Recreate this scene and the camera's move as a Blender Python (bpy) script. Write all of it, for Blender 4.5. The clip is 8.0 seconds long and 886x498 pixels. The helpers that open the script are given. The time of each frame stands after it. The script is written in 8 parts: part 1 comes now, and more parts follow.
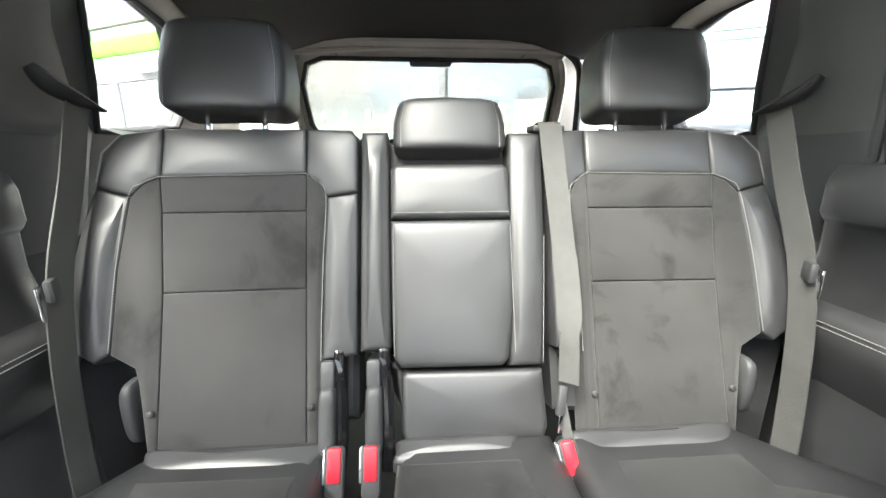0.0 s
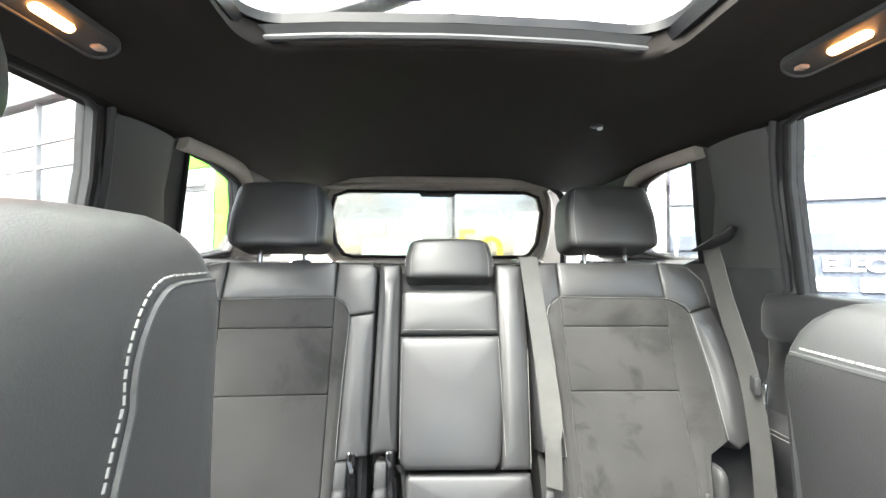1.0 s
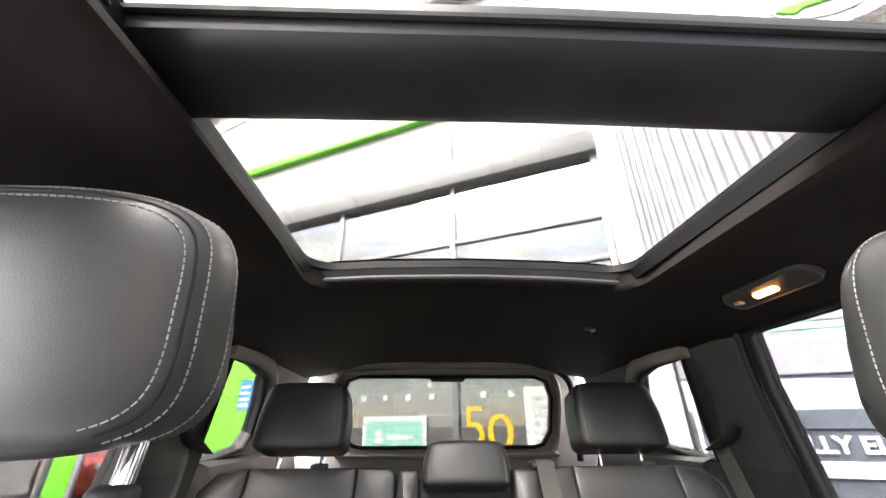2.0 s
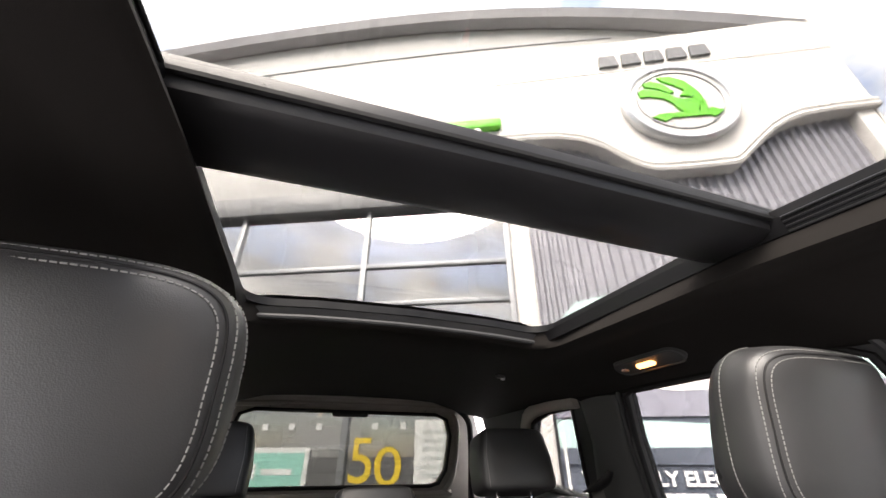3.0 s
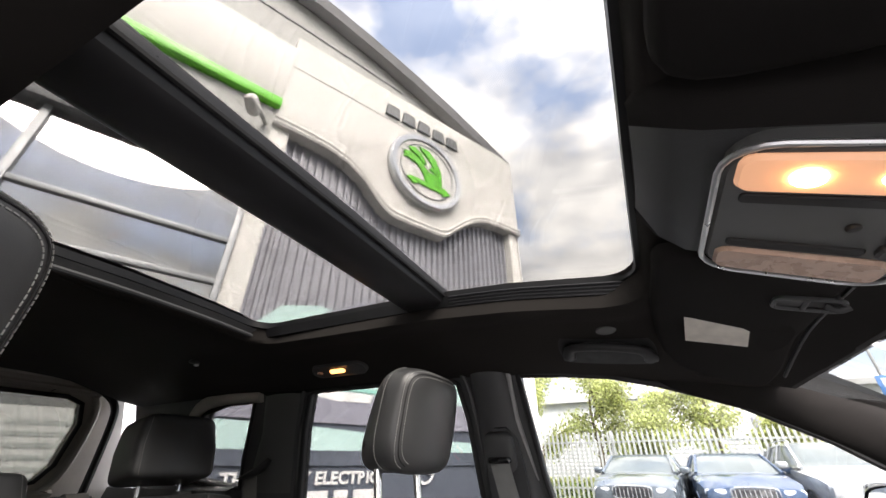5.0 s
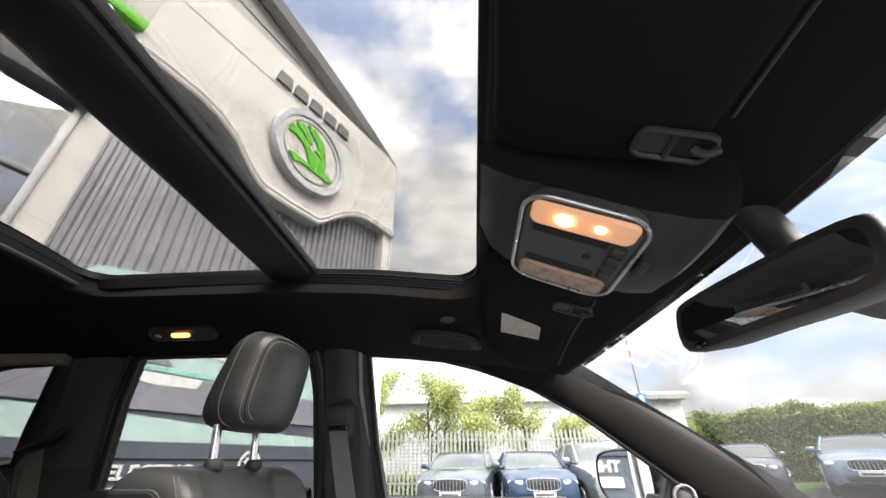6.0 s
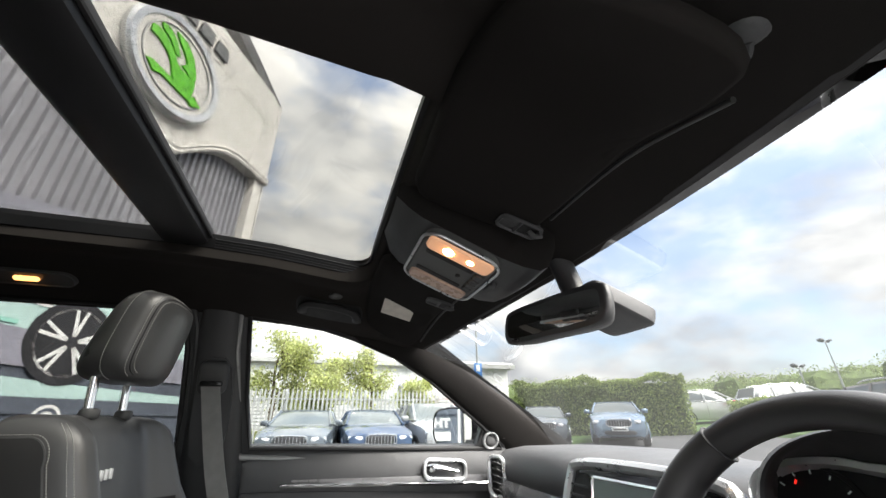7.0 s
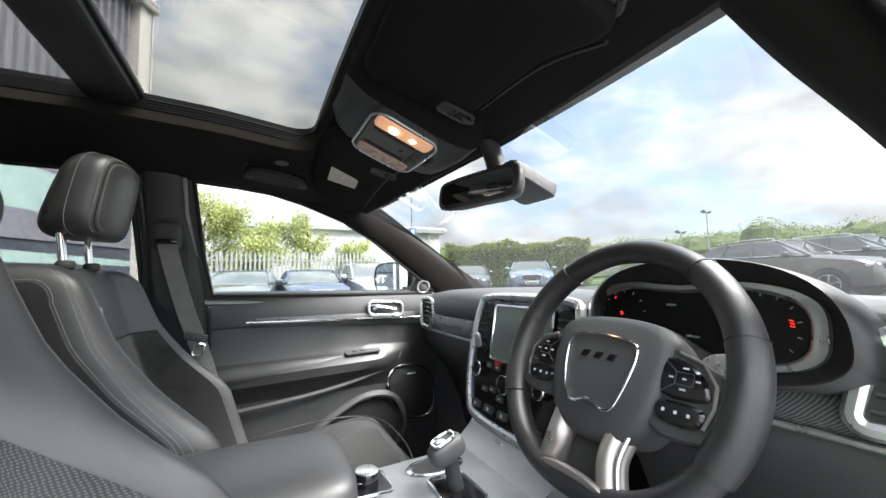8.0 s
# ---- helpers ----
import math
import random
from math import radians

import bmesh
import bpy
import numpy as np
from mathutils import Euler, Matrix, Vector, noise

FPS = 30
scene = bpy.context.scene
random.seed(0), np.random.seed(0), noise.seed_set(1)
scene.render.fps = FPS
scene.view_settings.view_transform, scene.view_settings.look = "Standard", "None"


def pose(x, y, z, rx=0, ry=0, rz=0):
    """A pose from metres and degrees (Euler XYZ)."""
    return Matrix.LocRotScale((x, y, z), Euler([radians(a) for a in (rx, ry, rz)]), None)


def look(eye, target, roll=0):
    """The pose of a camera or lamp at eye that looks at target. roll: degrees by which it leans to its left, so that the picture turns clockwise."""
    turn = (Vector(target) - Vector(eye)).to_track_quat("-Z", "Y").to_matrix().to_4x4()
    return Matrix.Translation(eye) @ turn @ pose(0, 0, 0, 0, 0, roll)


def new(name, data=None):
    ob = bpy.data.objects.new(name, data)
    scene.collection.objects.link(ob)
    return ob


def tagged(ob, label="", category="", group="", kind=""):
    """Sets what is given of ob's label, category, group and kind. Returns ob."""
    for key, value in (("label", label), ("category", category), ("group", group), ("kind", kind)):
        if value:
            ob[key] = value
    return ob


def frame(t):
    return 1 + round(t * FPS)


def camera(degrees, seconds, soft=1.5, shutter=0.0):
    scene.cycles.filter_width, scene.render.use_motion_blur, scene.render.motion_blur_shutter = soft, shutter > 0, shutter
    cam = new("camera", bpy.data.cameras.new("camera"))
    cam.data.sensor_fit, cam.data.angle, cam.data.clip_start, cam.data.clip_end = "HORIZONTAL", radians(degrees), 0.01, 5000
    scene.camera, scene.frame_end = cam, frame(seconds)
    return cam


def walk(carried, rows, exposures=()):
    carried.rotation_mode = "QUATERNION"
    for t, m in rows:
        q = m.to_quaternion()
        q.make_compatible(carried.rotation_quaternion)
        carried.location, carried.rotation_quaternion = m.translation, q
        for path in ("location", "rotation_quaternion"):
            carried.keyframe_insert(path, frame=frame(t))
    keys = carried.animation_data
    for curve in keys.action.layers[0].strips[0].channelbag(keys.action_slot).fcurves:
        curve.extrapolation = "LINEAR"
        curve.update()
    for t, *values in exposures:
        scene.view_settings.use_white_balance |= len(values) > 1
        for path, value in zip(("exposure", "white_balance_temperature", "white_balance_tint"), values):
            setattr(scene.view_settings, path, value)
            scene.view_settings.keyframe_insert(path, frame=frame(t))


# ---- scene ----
cam = camera(99.1, 8.0)
PATH = [
    (0, (-0.061, 0.048, 1.244), (0.073, 1.985, 0.763), -0.1),
    (0.5, (-0.061, -0.028, 1.266), (0.067, 1.942, 0.942), -0.2),
    (1, (-0.055, -0.11, 1.309), (0.039, 1.887, 1.339), 0.2),
    (1.5, (-0.053, -0.184, 1.34), (0.04, 1.769, 1.759), 0.3),
    (2, (-0.095, -0.254, 1.372), (-0.02, 1.549, 2.232), -0.3),
    (3.5, (-0.236, -0.323, 1.407), (0.661, 1.175, 2.382), 0.3),
    (4, (-0.283, -0.347, 1.381), (0.881, 0.951, 2.361), 0.3),
    (4.5, (-0.318, -0.361, 1.384), (1.063, 0.695, 2.374), 0.2),
    (4.7, (-0.33, -0.372, 1.378), (1.129, 0.569, 2.37), 0.1),
    (5.8, (-0.41, -0.409, 1.289), (1.306, -0.158, 2.284), -0.7),
    (6, (-0.431, -0.408, 1.283), (1.302, -0.29, 2.274), -0.6),
    (6.5, (-0.504, -0.384, 1.265), (1.242, -0.6, 2.217), -0.5),
    (7, (-0.603, -0.346, 1.27), (1.136, -0.884, 2.1), -0.4),
    (7.5, (-0.668, -0.329, 1.273), (1.115, -1.083, 1.773), -0.8),
    (8, (-0.722, -0.289, 1.244), (1.059, -1.186, 1.397), -1.2),
]
EXPOSURE = [(0.0, 6.45, 6450, 8), (1.0, 6.48, 6400, 8), (1.5, 5.75, 6400, 10), (2.0, 5.2, 6700, 14), (3.3, 4.22, 6800, 17), (4.5, 3.85, 6700, 16), (6.0, 3.55, 6750, 14), (7.0, 3.42, 6650, 10), (8.0, 3.48, 6400, 9)]
walk(cam, [(t, look(eye, target, roll)) for t, eye, target, roll in PATH], EXPOSURE)

# ---------------------------------------------------------------- world and sun
SUN_UP, SUN_TURN = radians(52), radians(218)
world = bpy.data.worlds.new("sky")
scene.world = world
world.use_nodes = True
nt = world.node_tree
nt.nodes.clear()
w_out = nt.nodes.new("ShaderNodeOutputWorld")
w_bg = nt.nodes.new("ShaderNodeBackground")
w_sky = nt.nodes.new("ShaderNodeTexSky")
w_sky.sky_type, w_sky.sun_disc = "NISHITA", False
w_sky.sun_elevation, w_sky.sun_rotation = SUN_UP, SUN_TURN
w_co = nt.nodes.new("ShaderNodeTexCoord")
w_map = nt.nodes.new("ShaderNodeMapping")
w_map.inputs["Scale"].default_value = (1.5, 1.5, 3.2)
w_map.inputs["Location"].default_value = (0.75, 0.5, 0.2)
w_n = nt.nodes.new("ShaderNodeTexNoise")
w_n.inputs["Scale"].default_value, w_n.inputs["Detail"].default_value, w_n.inputs["Roughness"].default_value = 1.5, 9, 0.58
w_r = nt.nodes.new("ShaderNodeValToRGB")
w_r.color_ramp.elements[0].position, w_r.color_ramp.elements[0].color = 0.38, (0.2, 0.2, 0.2, 1)
w_r.color_ramp.elements[1].position, w_r.color_ramp.elements[1].color = 0.53, (1, 1, 1, 1)
w_n2 = nt.nodes.new("ShaderNodeTexNoise")
w_n2.inputs["Scale"].default_value, w_n2.inputs["Detail"].default_value = 3.2, 7
w_r2 = nt.nodes.new("ShaderNodeValToRGB")
w_r2.color_ramp.elements[0].position, w_r2.color_ramp.elements[0].color = 0.36, (3.0, 3.08, 3.24, 1)
w_r2.color_ramp.elements[1].position, w_r2.color_ramp.elements[1].color = 0.6, (5.4, 5.38, 5.3, 1)
w_mix = nt.nodes.new("ShaderNodeMix")
w_mix.data_type = "RGBA"
nt.links.new(w_co.outputs["Generated"], w_map.inputs["Vector"])
nt.links.new(w_map.outputs["Vector"], w_n.inputs["Vector"])
nt.links.new(w_map.outputs["Vector"], w_n2.inputs["Vector"])
nt.links.new(w_n.outputs["Fac"], w_r.inputs["Fac"])
nt.links.new(w_n2.outputs["Fac"], w_r2.inputs["Fac"])
nt.links.new(w_r.outputs["Color"], w_mix.inputs["Factor"])
nt.links.new(w_sky.outputs["Color"], w_mix.inputs[6])
nt.links.new(w_r2.outputs["Color"], w_mix.inputs[7])
# an overcast sky is brighter overhead than at the horizon
w_sep = nt.nodes.new("ShaderNodeSeparateXYZ")
w_up = nt.nodes.new("ShaderNodeMapRange")
w_up.inputs["To Min"].default_value, w_up.inputs["To Max"].default_value = 0.60, 1.6
w_mul = nt.nodes.new("ShaderNodeVectorMath")
w_mul.operation = "SCALE"
nt.links.new(w_co.outputs["Generated"], w_sep.inputs["Vector"])
w_pow = nt.nodes.new("ShaderNodeMath")
w_pow.operation = "POWER"
w_pow.inputs[1].default_value = 2.0
w_pow.use_clamp = True
nt.links.new(w_sep.outputs["Z"], w_pow.inputs[0])
nt.links.new(w_pow.outputs[0], w_up.inputs["Value"])
nt.links.new(w_mix.outputs[2], w_mul.inputs[0])
nt.links.new(w_up.outputs["Result"], w_mul.inputs["Scale"])
nt.links.new(w_mul.outputs["Vector"], w_bg.inputs["Color"])
w_bg.inputs["Strength"].default_value = 0.14
nt.links.new(w_bg.outputs["Background"], w_out.inputs["Surface"])

sun = new("sun", bpy.data.lights.new("sun", "SUN"))
sun.data.energy, sun.data.angle, sun.data.color = 2.9, radians(44), (1.0, 0.97, 0.92)
sun.rotation_euler = (math.pi / 2 - SUN_UP, 0, math.pi - SUN_TURN)


# ---------------------------------------------------------------- materials
def shader(name, rgb, rough=0.5, metal=0.0, spec=0.5, vary=0.12, scale=12.0, grain=0.0, grain_scale=900.0, bump=0.0, bump_scale=60.0,
           rough_vary=0.1, coat=0.0, island=0.0, cells=False, sheen=0.0, random_tint=0.0):
    """A surface with colour variation, wear in its gloss and fine relief."""
    mat = bpy.data.materials.new(name)
    mat.use_nodes = True
    n, l = mat.node_tree.nodes, mat.node_tree.links
    b = n["Principled BSDF"]
    b.inputs["Metallic"].default_value = metal
    b.inputs["Specular IOR Level"].default_value = spec
    b.inputs["Coat Weight"].default_value = coat
    b.inputs["Coat Roughness"].default_value = 0.05 if rough < 0.3 else 0.33
    if sheen:
        b.inputs["Sheen Weight"].default_value = sheen
        b.inputs["Sheen Roughness"].default_value = 0.4
    co = n.new("ShaderNodeTexCoord")
    t = n.new("ShaderNodeTexNoise")
    t.inputs["Scale"].default_value, t.inputs["Detail"].default_value = scale, 6
    l.new(co.outputs["Object"], t.inputs["Vector"])
    ramp = n.new("ShaderNodeMapRange")
    ramp.inputs["From Min"].default_value, ramp.inputs["From Max"].default_value = 0.3, 0.7
    ramp.inputs["To Min"].default_value, ramp.inputs["To Max"].default_value = 1 - vary, 1 + vary
    l.new(t.outputs["Fac"], ramp.inputs["Value"])
    mul = n.new("ShaderNodeVectorMath")
    mul.operation = "SCALE"
    mul.inputs[0].default_value = rgb
    last = ramp.outputs["Result"]
    if random_tint or island:
        info = n.new("ShaderNodeObjectInfo" if random_tint else "ShaderNodeNewGeometry")
        mr = n.new("ShaderNodeMapRange")
        k = random_tint or island
        mr.inputs["To Min"].default_value, mr.inputs["To Max"].default_value = 1 - k, 1 + k
        l.new(info.outputs["Random" if random_tint else "Random Per Island"], mr.inputs["Value"])
        mm = n.new("ShaderNodeMath")
        mm.operation = "MULTIPLY"
        l.new(last, mm.inputs[0])
        l.new(mr.outputs["Result"], mm.inputs[1])
        last = mm.outputs["Value"]
    l.new(last, mul.inputs["Scale"])
    l.new(mul.outputs["Vector"], b.inputs["Base Color"])
    rr = n.new("ShaderNodeMapRange")
    rr.inputs["From Min"].default_value, rr.inputs["From Max"].default_value = 0.3, 0.7
    rr.inputs["To Min"].default_value, rr.inputs["To Max"].default_value = max(0.02, rough - rough_vary), min(1, rough + rough_vary)
    l.new(t.outputs["Fac"], rr.inputs["Value"])
    l.new(rr.outputs["Result"], b.inputs["Roughness"])
    normal = None
    if grain:
        if cells:
            g = n.new("ShaderNodeTexVoronoi")
            g.inputs["Scale"].default_value = grain_scale
            src = g.outputs["Distance"]
        else:
            g = n.new("ShaderNodeTexNoise")
            g.inputs["Scale"].default_value, g.inputs["Detail"].default_value = grain_scale, 2
            src = g.outputs["Fac"]
        l.new(co.outputs["Object"], g.inputs["Vector"])
        bp = n.new("ShaderNodeBump")
        bp.inputs["Strength"].default_value, bp.inputs["Distance"].default_value = grain, 0.001
        l.new(src, bp.inputs["Height"])
        normal = bp
    if bump:
        g2 = n.new("ShaderNodeTexNoise")
        g2.inputs["Scale"].default_value, g2.inputs["Detail"].default_value = bump_scale, 3
        l.new(co.outputs["Object"], g2.inputs["Vector"])
        bp2 = n.new("ShaderNodeBump")
        bp2.inputs["Strength"].default_value, bp2.inputs["Distance"].default_value = bump, 0.004
        l.new(g2.outputs["Fac"], bp2.inputs["Height"])
        if normal:
            l.new(normal.outputs["Normal"], bp2.inputs["Normal"])
        normal = bp2
    if normal:
        l.new(normal.outputs["Normal"], b.inputs["Normal"])
    return mat


def glow(name, rgb, strength):
    mat = bpy.data.materials.new(name)
    mat.use_nodes = True
    b = mat.node_tree.nodes["Principled BSDF"]
    b.inputs["Base Color"].default_value = (*rgb, 1)
    b.inputs["Emission Color"].default_value = (*rgb, 1)
    b.inputs["Emission Strength"].default_value = strength
    b.inputs["Roughness"].default_value = 0.25
    return mat


def pane(name, tint, gloss=0.08, rough=0.01):
    """Thin glass: lets light through with a tint, mirrors more at grazing angles."""
    mat = bpy.data.materials.new(name)
    mat.use_nodes = True
    n, l = mat.node_tree.nodes, mat.node_tree.links
    n.clear()
    out = n.new("ShaderNodeOutputMaterial")
    tr = n.new("ShaderNodeBsdfTransparent")
    tr.inputs["Color"].default_value = (*tint, 1)
    gl = n.new("ShaderNodeBsdfGlossy")
    gl.inputs["Roughness"].default_value = rough
    fr = n.new("ShaderNodeLayerWeight")
    fr.inputs["Blend"].default_value = 0.25
    mr = n.new("ShaderNodeMapRange")
    mr.inputs["To Min"].default_value, mr.inputs["To Max"].default_value = gloss, min(1.0, gloss + 0.22)
    mix = n.new("ShaderNodeMixShader")
    l.new(fr.outputs["Fresnel"], mr.inputs["Value"])
    l.new(mr.outputs["Result"], mix.inputs["Fac"])
    l.new(tr.outputs["BSDF"], mix.inputs[1])
    l.new(gl.outputs["BSDF"], mix.inputs[2])
    l.new(mix.outputs["Shader"], out.inputs["Surface"])
    return mat


LEATHER = shader("black_leather", (0.034, 0.0343, 0.0357), 0.48, spec=0.8, vary=0.14, scale=9, grain=0.12, grain_scale=1100, cells=True, bump=0.03, bump_scale=14, rough_vary=0.06, coat=0.22)
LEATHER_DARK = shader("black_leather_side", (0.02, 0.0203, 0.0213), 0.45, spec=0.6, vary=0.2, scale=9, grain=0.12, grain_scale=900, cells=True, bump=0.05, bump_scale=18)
SUEDE = shader("black_suede", (0.038, 0.0376, 0.0371), 0.92, spec=0.3, vary=0.2, scale=5.5, grain=0.5, grain_scale=1400, rough_vary=0.05, sheen=0.25)
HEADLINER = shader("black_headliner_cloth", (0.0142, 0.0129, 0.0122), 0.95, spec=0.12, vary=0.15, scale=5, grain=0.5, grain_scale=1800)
# the same cloth, its colour lightened for the window light on the roof lining
LIT_ROOF_CLOTH = shader("window_lit_roof_cloth", (0.0215, 0.0192, 0.0178), 0.95, spec=0.12, vary=0.15, scale=5, grain=0.5, grain_scale=1800)
PLASTIC = shader("black_plastic", (0.046, 0.0468, 0.0485), 0.5, vary=0.18, scale=10, grain=0.3, grain_scale=1100, cells=True)
PLASTIC_SOFT = shader("soft_dark_grey_plastic", (0.05, 0.051, 0.0535), 0.48, vary=0.15, scale=8, grain=0.3, grain_scale=1000, cells=True)
PILLAR_GREY = shader("grey_pillar_plastic", (0.085, 0.087, 0.086), 0.52, vary=0.12, scale=6, grain=0.3, grain_scale=1200)
TRIM_GREIGE = shader("greige_trim_plastic", (0.42, 0.39, 0.35), 0.55, vary=0.1, scale=5, grain=0.2, grain_scale=900)
SEAL_GREY = shader("pale_grey_door_seal", (0.3, 0.3, 0.3), 0.35, vary=0.1, scale=20)
GLOSS_BLACK = shader("gloss_black_plastic", (0.008, 0.008, 0.009), 0.12, vary=0.2, scale=20, rough_vary=0.06)
RUBBER = shader("black_rubber_seal", (0.012, 0.012, 0.013), 0.65, vary=0.2, scale=30)
THREAD = shader("white_thread", (0.3, 0.3, 0.29), 0.7, vary=0.1, scale=80)
CHROME = shader("chrome", (0.78, 0.79, 0.8), 0.12, metal=1, vary=0.05, scale=30, rough_vary=0.06)
SATIN = shader("satin_silver", (0.62, 0.63, 0.64), 0.32, metal=0.85, vary=0.06, scale=40, rough_vary=0.08)
BRUSHED = shader("brushed_silver_panel", (0.33, 0.345, 0.36), 0.42, metal=0.7, vary=0.08, scale=30, rough_vary=0.08)
WEB = shader("grey_belt_webbing", (0.078, 0.078, 0.075), 0.8, vary=0.12, scale=40, grain=0.7, grain_scale=700)
RED = shader("red_buckle_plastic", (0.55, 0.02, 0.035), 0.4, vary=0.1, scale=40)
CARPET = shader("black_carpet", (0.012, 0.012, 0.013), 0.97, vary=0.3, scale=40, grain=0.8, grain_scale=600)
SCREEN = shader("grey_screen_glass", (0.15, 0.185, 0.17), 0.2, vary=0.15, scale=4, rough_vary=0.03)
MIRROR = shader("mirror_silvering", (0.75, 0.77, 0.76), 0.03, metal=1, vary=0.02, scale=10, rough_vary=0.01)
LABEL = shader("pale_label_paper", (0.62, 0.58, 0.52), 0.6, vary=0.12, scale=50)
INK = shader("dark_label_ink", (0.12, 0.12, 0.12), 0.6, vary=0.1, scale=50)
LETTER = shader("light_grey_letter_print", (0.55, 0.56, 0.57), 0.5, vary=0.05, scale=50)
LENS = shader("warm_frosted_lens", (0.55, 0.38, 0.29), 0.3, vary=0.1, scale=60, grain=0.5, grain_scale=500)
LENS_LIT = glow("lit_lens", (0.85, 0.46, 0.27), 0.042)
BULB = glow("warm_bulb", (1.0, 0.6, 0.25), 4.0)
BULB_DIM = glow("amber_lamp", (1.0, 0.42, 0.12), 0.35)
NEEDLE = glow("red_needle", (0.9, 0.03, 0.02), 0.11)
DIAL = glow("dial_print", (0.16, 0.18, 0.18), 0.02)
SIDE_GLASS = pane("clear_side_glass", (0.57, 0.581, 0.579), 0.03)
CAR_GLASS = pane("clear_car_glass", (0.262, 0.268, 0.268), 0.03)
ROOF_GLASS = pane("tinted_roof_glass", (0.37, 0.37, 0.36), 0.025)
PRIVACY = pane("rear_privacy_glass", (0.35, 0.35, 0.343), 0.03)
TAIL_GLASS = pane("rear_window_glass", (0.215, 0.217, 0.208), 0.03)
SHOP_GLASS = pane("showroom_glass", (0.6, 0.62, 0.58), 0.66, 0.02)


def carbon():
    mat = shader("carbon_fibre", (0.03, 0.03, 0.032), 0.25, coat=0.4)
    n, l = mat.node_tree.nodes, mat.node_tree.links
    co = n.new("ShaderNodeTexCoord")
    wave = n.new("ShaderNodeTexWave")
    wave.bands_direction = "DIAGONAL"
    wave.inputs["Scale"].default_value, wave.inputs["Distortion"].default_value = 110, 0.6
    ramp = n.new("ShaderNodeValToRGB")
    ramp.color_ramp.elements[0].color, ramp.color_ramp.elements[1].color = (0.035, 0.035, 0.037, 1), (0.13, 0.13, 0.135, 1)
    l.new(co.outputs["Object"], wave.inputs["Vector"])
    l.new(wave.outputs["Fac"], ramp.inputs["Fac"])
    l.new(ramp.outputs["Color"], n["Principled BSDF"].inputs["Base Color"])
    return mat


CARBON = carbon()


def stain(mat, scale=9.0, depth=0.5):
    """Darker worn blotches over the colour that a surface has."""
    n, l = mat.node_tree.nodes, mat.node_tree.links
    b = n["Principled BSDF"]
    src = b.inputs["Base Color"].links[0].from_socket
    co = n.new("ShaderNodeTexCoord")
    t = n.new("ShaderNodeTexNoise")
    t.inputs["Scale"].default_value, t.inputs["Detail"].default_value, t.inputs["Roughness"].default_value, t.inputs["Distortion"].default_value = scale, 5, 0.6, 0.6
    mr = n.new("ShaderNodeMapRange")
    mr.inputs["From Min"].default_value, mr.inputs["From Max"].default_value = 0.54, 0.66
    mr.inputs["To Min"].default_value, mr.inputs["To Max"].default_value = 1.0, 1.0 - depth
    mul = n.new("ShaderNodeVectorMath")
    mul.operation = "SCALE"
    l.new(co.outputs["Object"], t.inputs["Vector"])
    l.new(t.outputs["Fac"], mr.inputs["Value"])
    l.new(src, mul.inputs[0])
    l.new(mr.outputs["Result"], mul.inputs["Scale"])
    l.new(mul.outputs["Vector"], b.inputs["Base Color"])
    return mat


stain(SUEDE, 6.0, 0.45)
SUEDE_SMUDGED = stain(stain(shader("smudged_black_suede", (0.038, 0.0376, 0.0371), 0.92, spec=0.3, vary=0.2, scale=5.5, grain=0.5, grain_scale=1400, rough_vary=0.05, sheen=0.25), 5.0, 0.5), 13.0, 0.35)


def perforated():
    mat = shader("perforated_suede", (0.05, 0.05, 0.052), 0.7, vary=0.2, scale=30, grain=0.3, grain_scale=900)
    n, l = mat.node_tree.nodes, mat.node_tree.links
    b = n["Principled BSDF"]
    co = n.new("ShaderNodeTexCoord")
    mp = n.new("ShaderNodeMapping")
    mp.inputs["Scale"].default_value = (1, 0, 0.6)
    vo = n.new("ShaderNodeTexVoronoi")
    vo.inputs["Scale"].default_value, vo.inputs["Randomness"].default_value = 560, 0.1
    rp = n.new("ShaderNodeValToRGB")
    rp.color_ramp.elements[0].position, rp.color_ramp.elements[0].color = 0.24, (0.085, 0.085, 0.085, 1)
    rp.color_ramp.elements[1].position, rp.color_ramp.elements[1].color = 0.36, (0.026, 0.026, 0.028, 1)
    l.new(co.outputs["Object"], mp.inputs["Vector"])
    l.new(mp.outputs["Vector"], vo.inputs["Vector"])
    l.new(vo.outputs["Distance"], rp.inputs["Fac"])
    l.new(rp.outputs["Color"], b.inputs["Base Color"])
    return mat


PERFORATED = perforated()


# ---------------------------------------------------------------- mesh helpers
def mesh(name, bm, mat, parent=None, label="", sharp=38):
    bmesh.ops.remove_doubles(bm, verts=bm.verts, dist=1e-6)
    bmesh.ops.recalc_face_normals(bm, faces=bm.faces)
    me = bpy.data.meshes.new(name)
    bm.to_mesh(me)
    bm.free()
    me.materials.append(mat)
    me.shade_smooth()
    me.set_sharp_from_angle(angle=radians(sharp))
    ob = new(name, me)
    if parent:
        ob.parent = parent
        if parent.type == "EMPTY":
            ob.matrix_parent_inverse = parent.matrix_basis.inverted()
    if label:
        ob["label"] = label
    if name.endswith("stitching"):
        ob["kind"] = "stuff"
    return ob


def part(name, bm, mat, parent, label="", sharp=38):
    return mesh(name, bm, mat, parent, label, sharp)


def thing(name, base, label, category, group="", kind=""):
    ob = new(name)
    ob.empty_display_size = 0.05
    ob.matrix_basis = Matrix.Translation(base)
    return tagged(ob, label, category, group, kind)


def B():
    return bmesh.new()


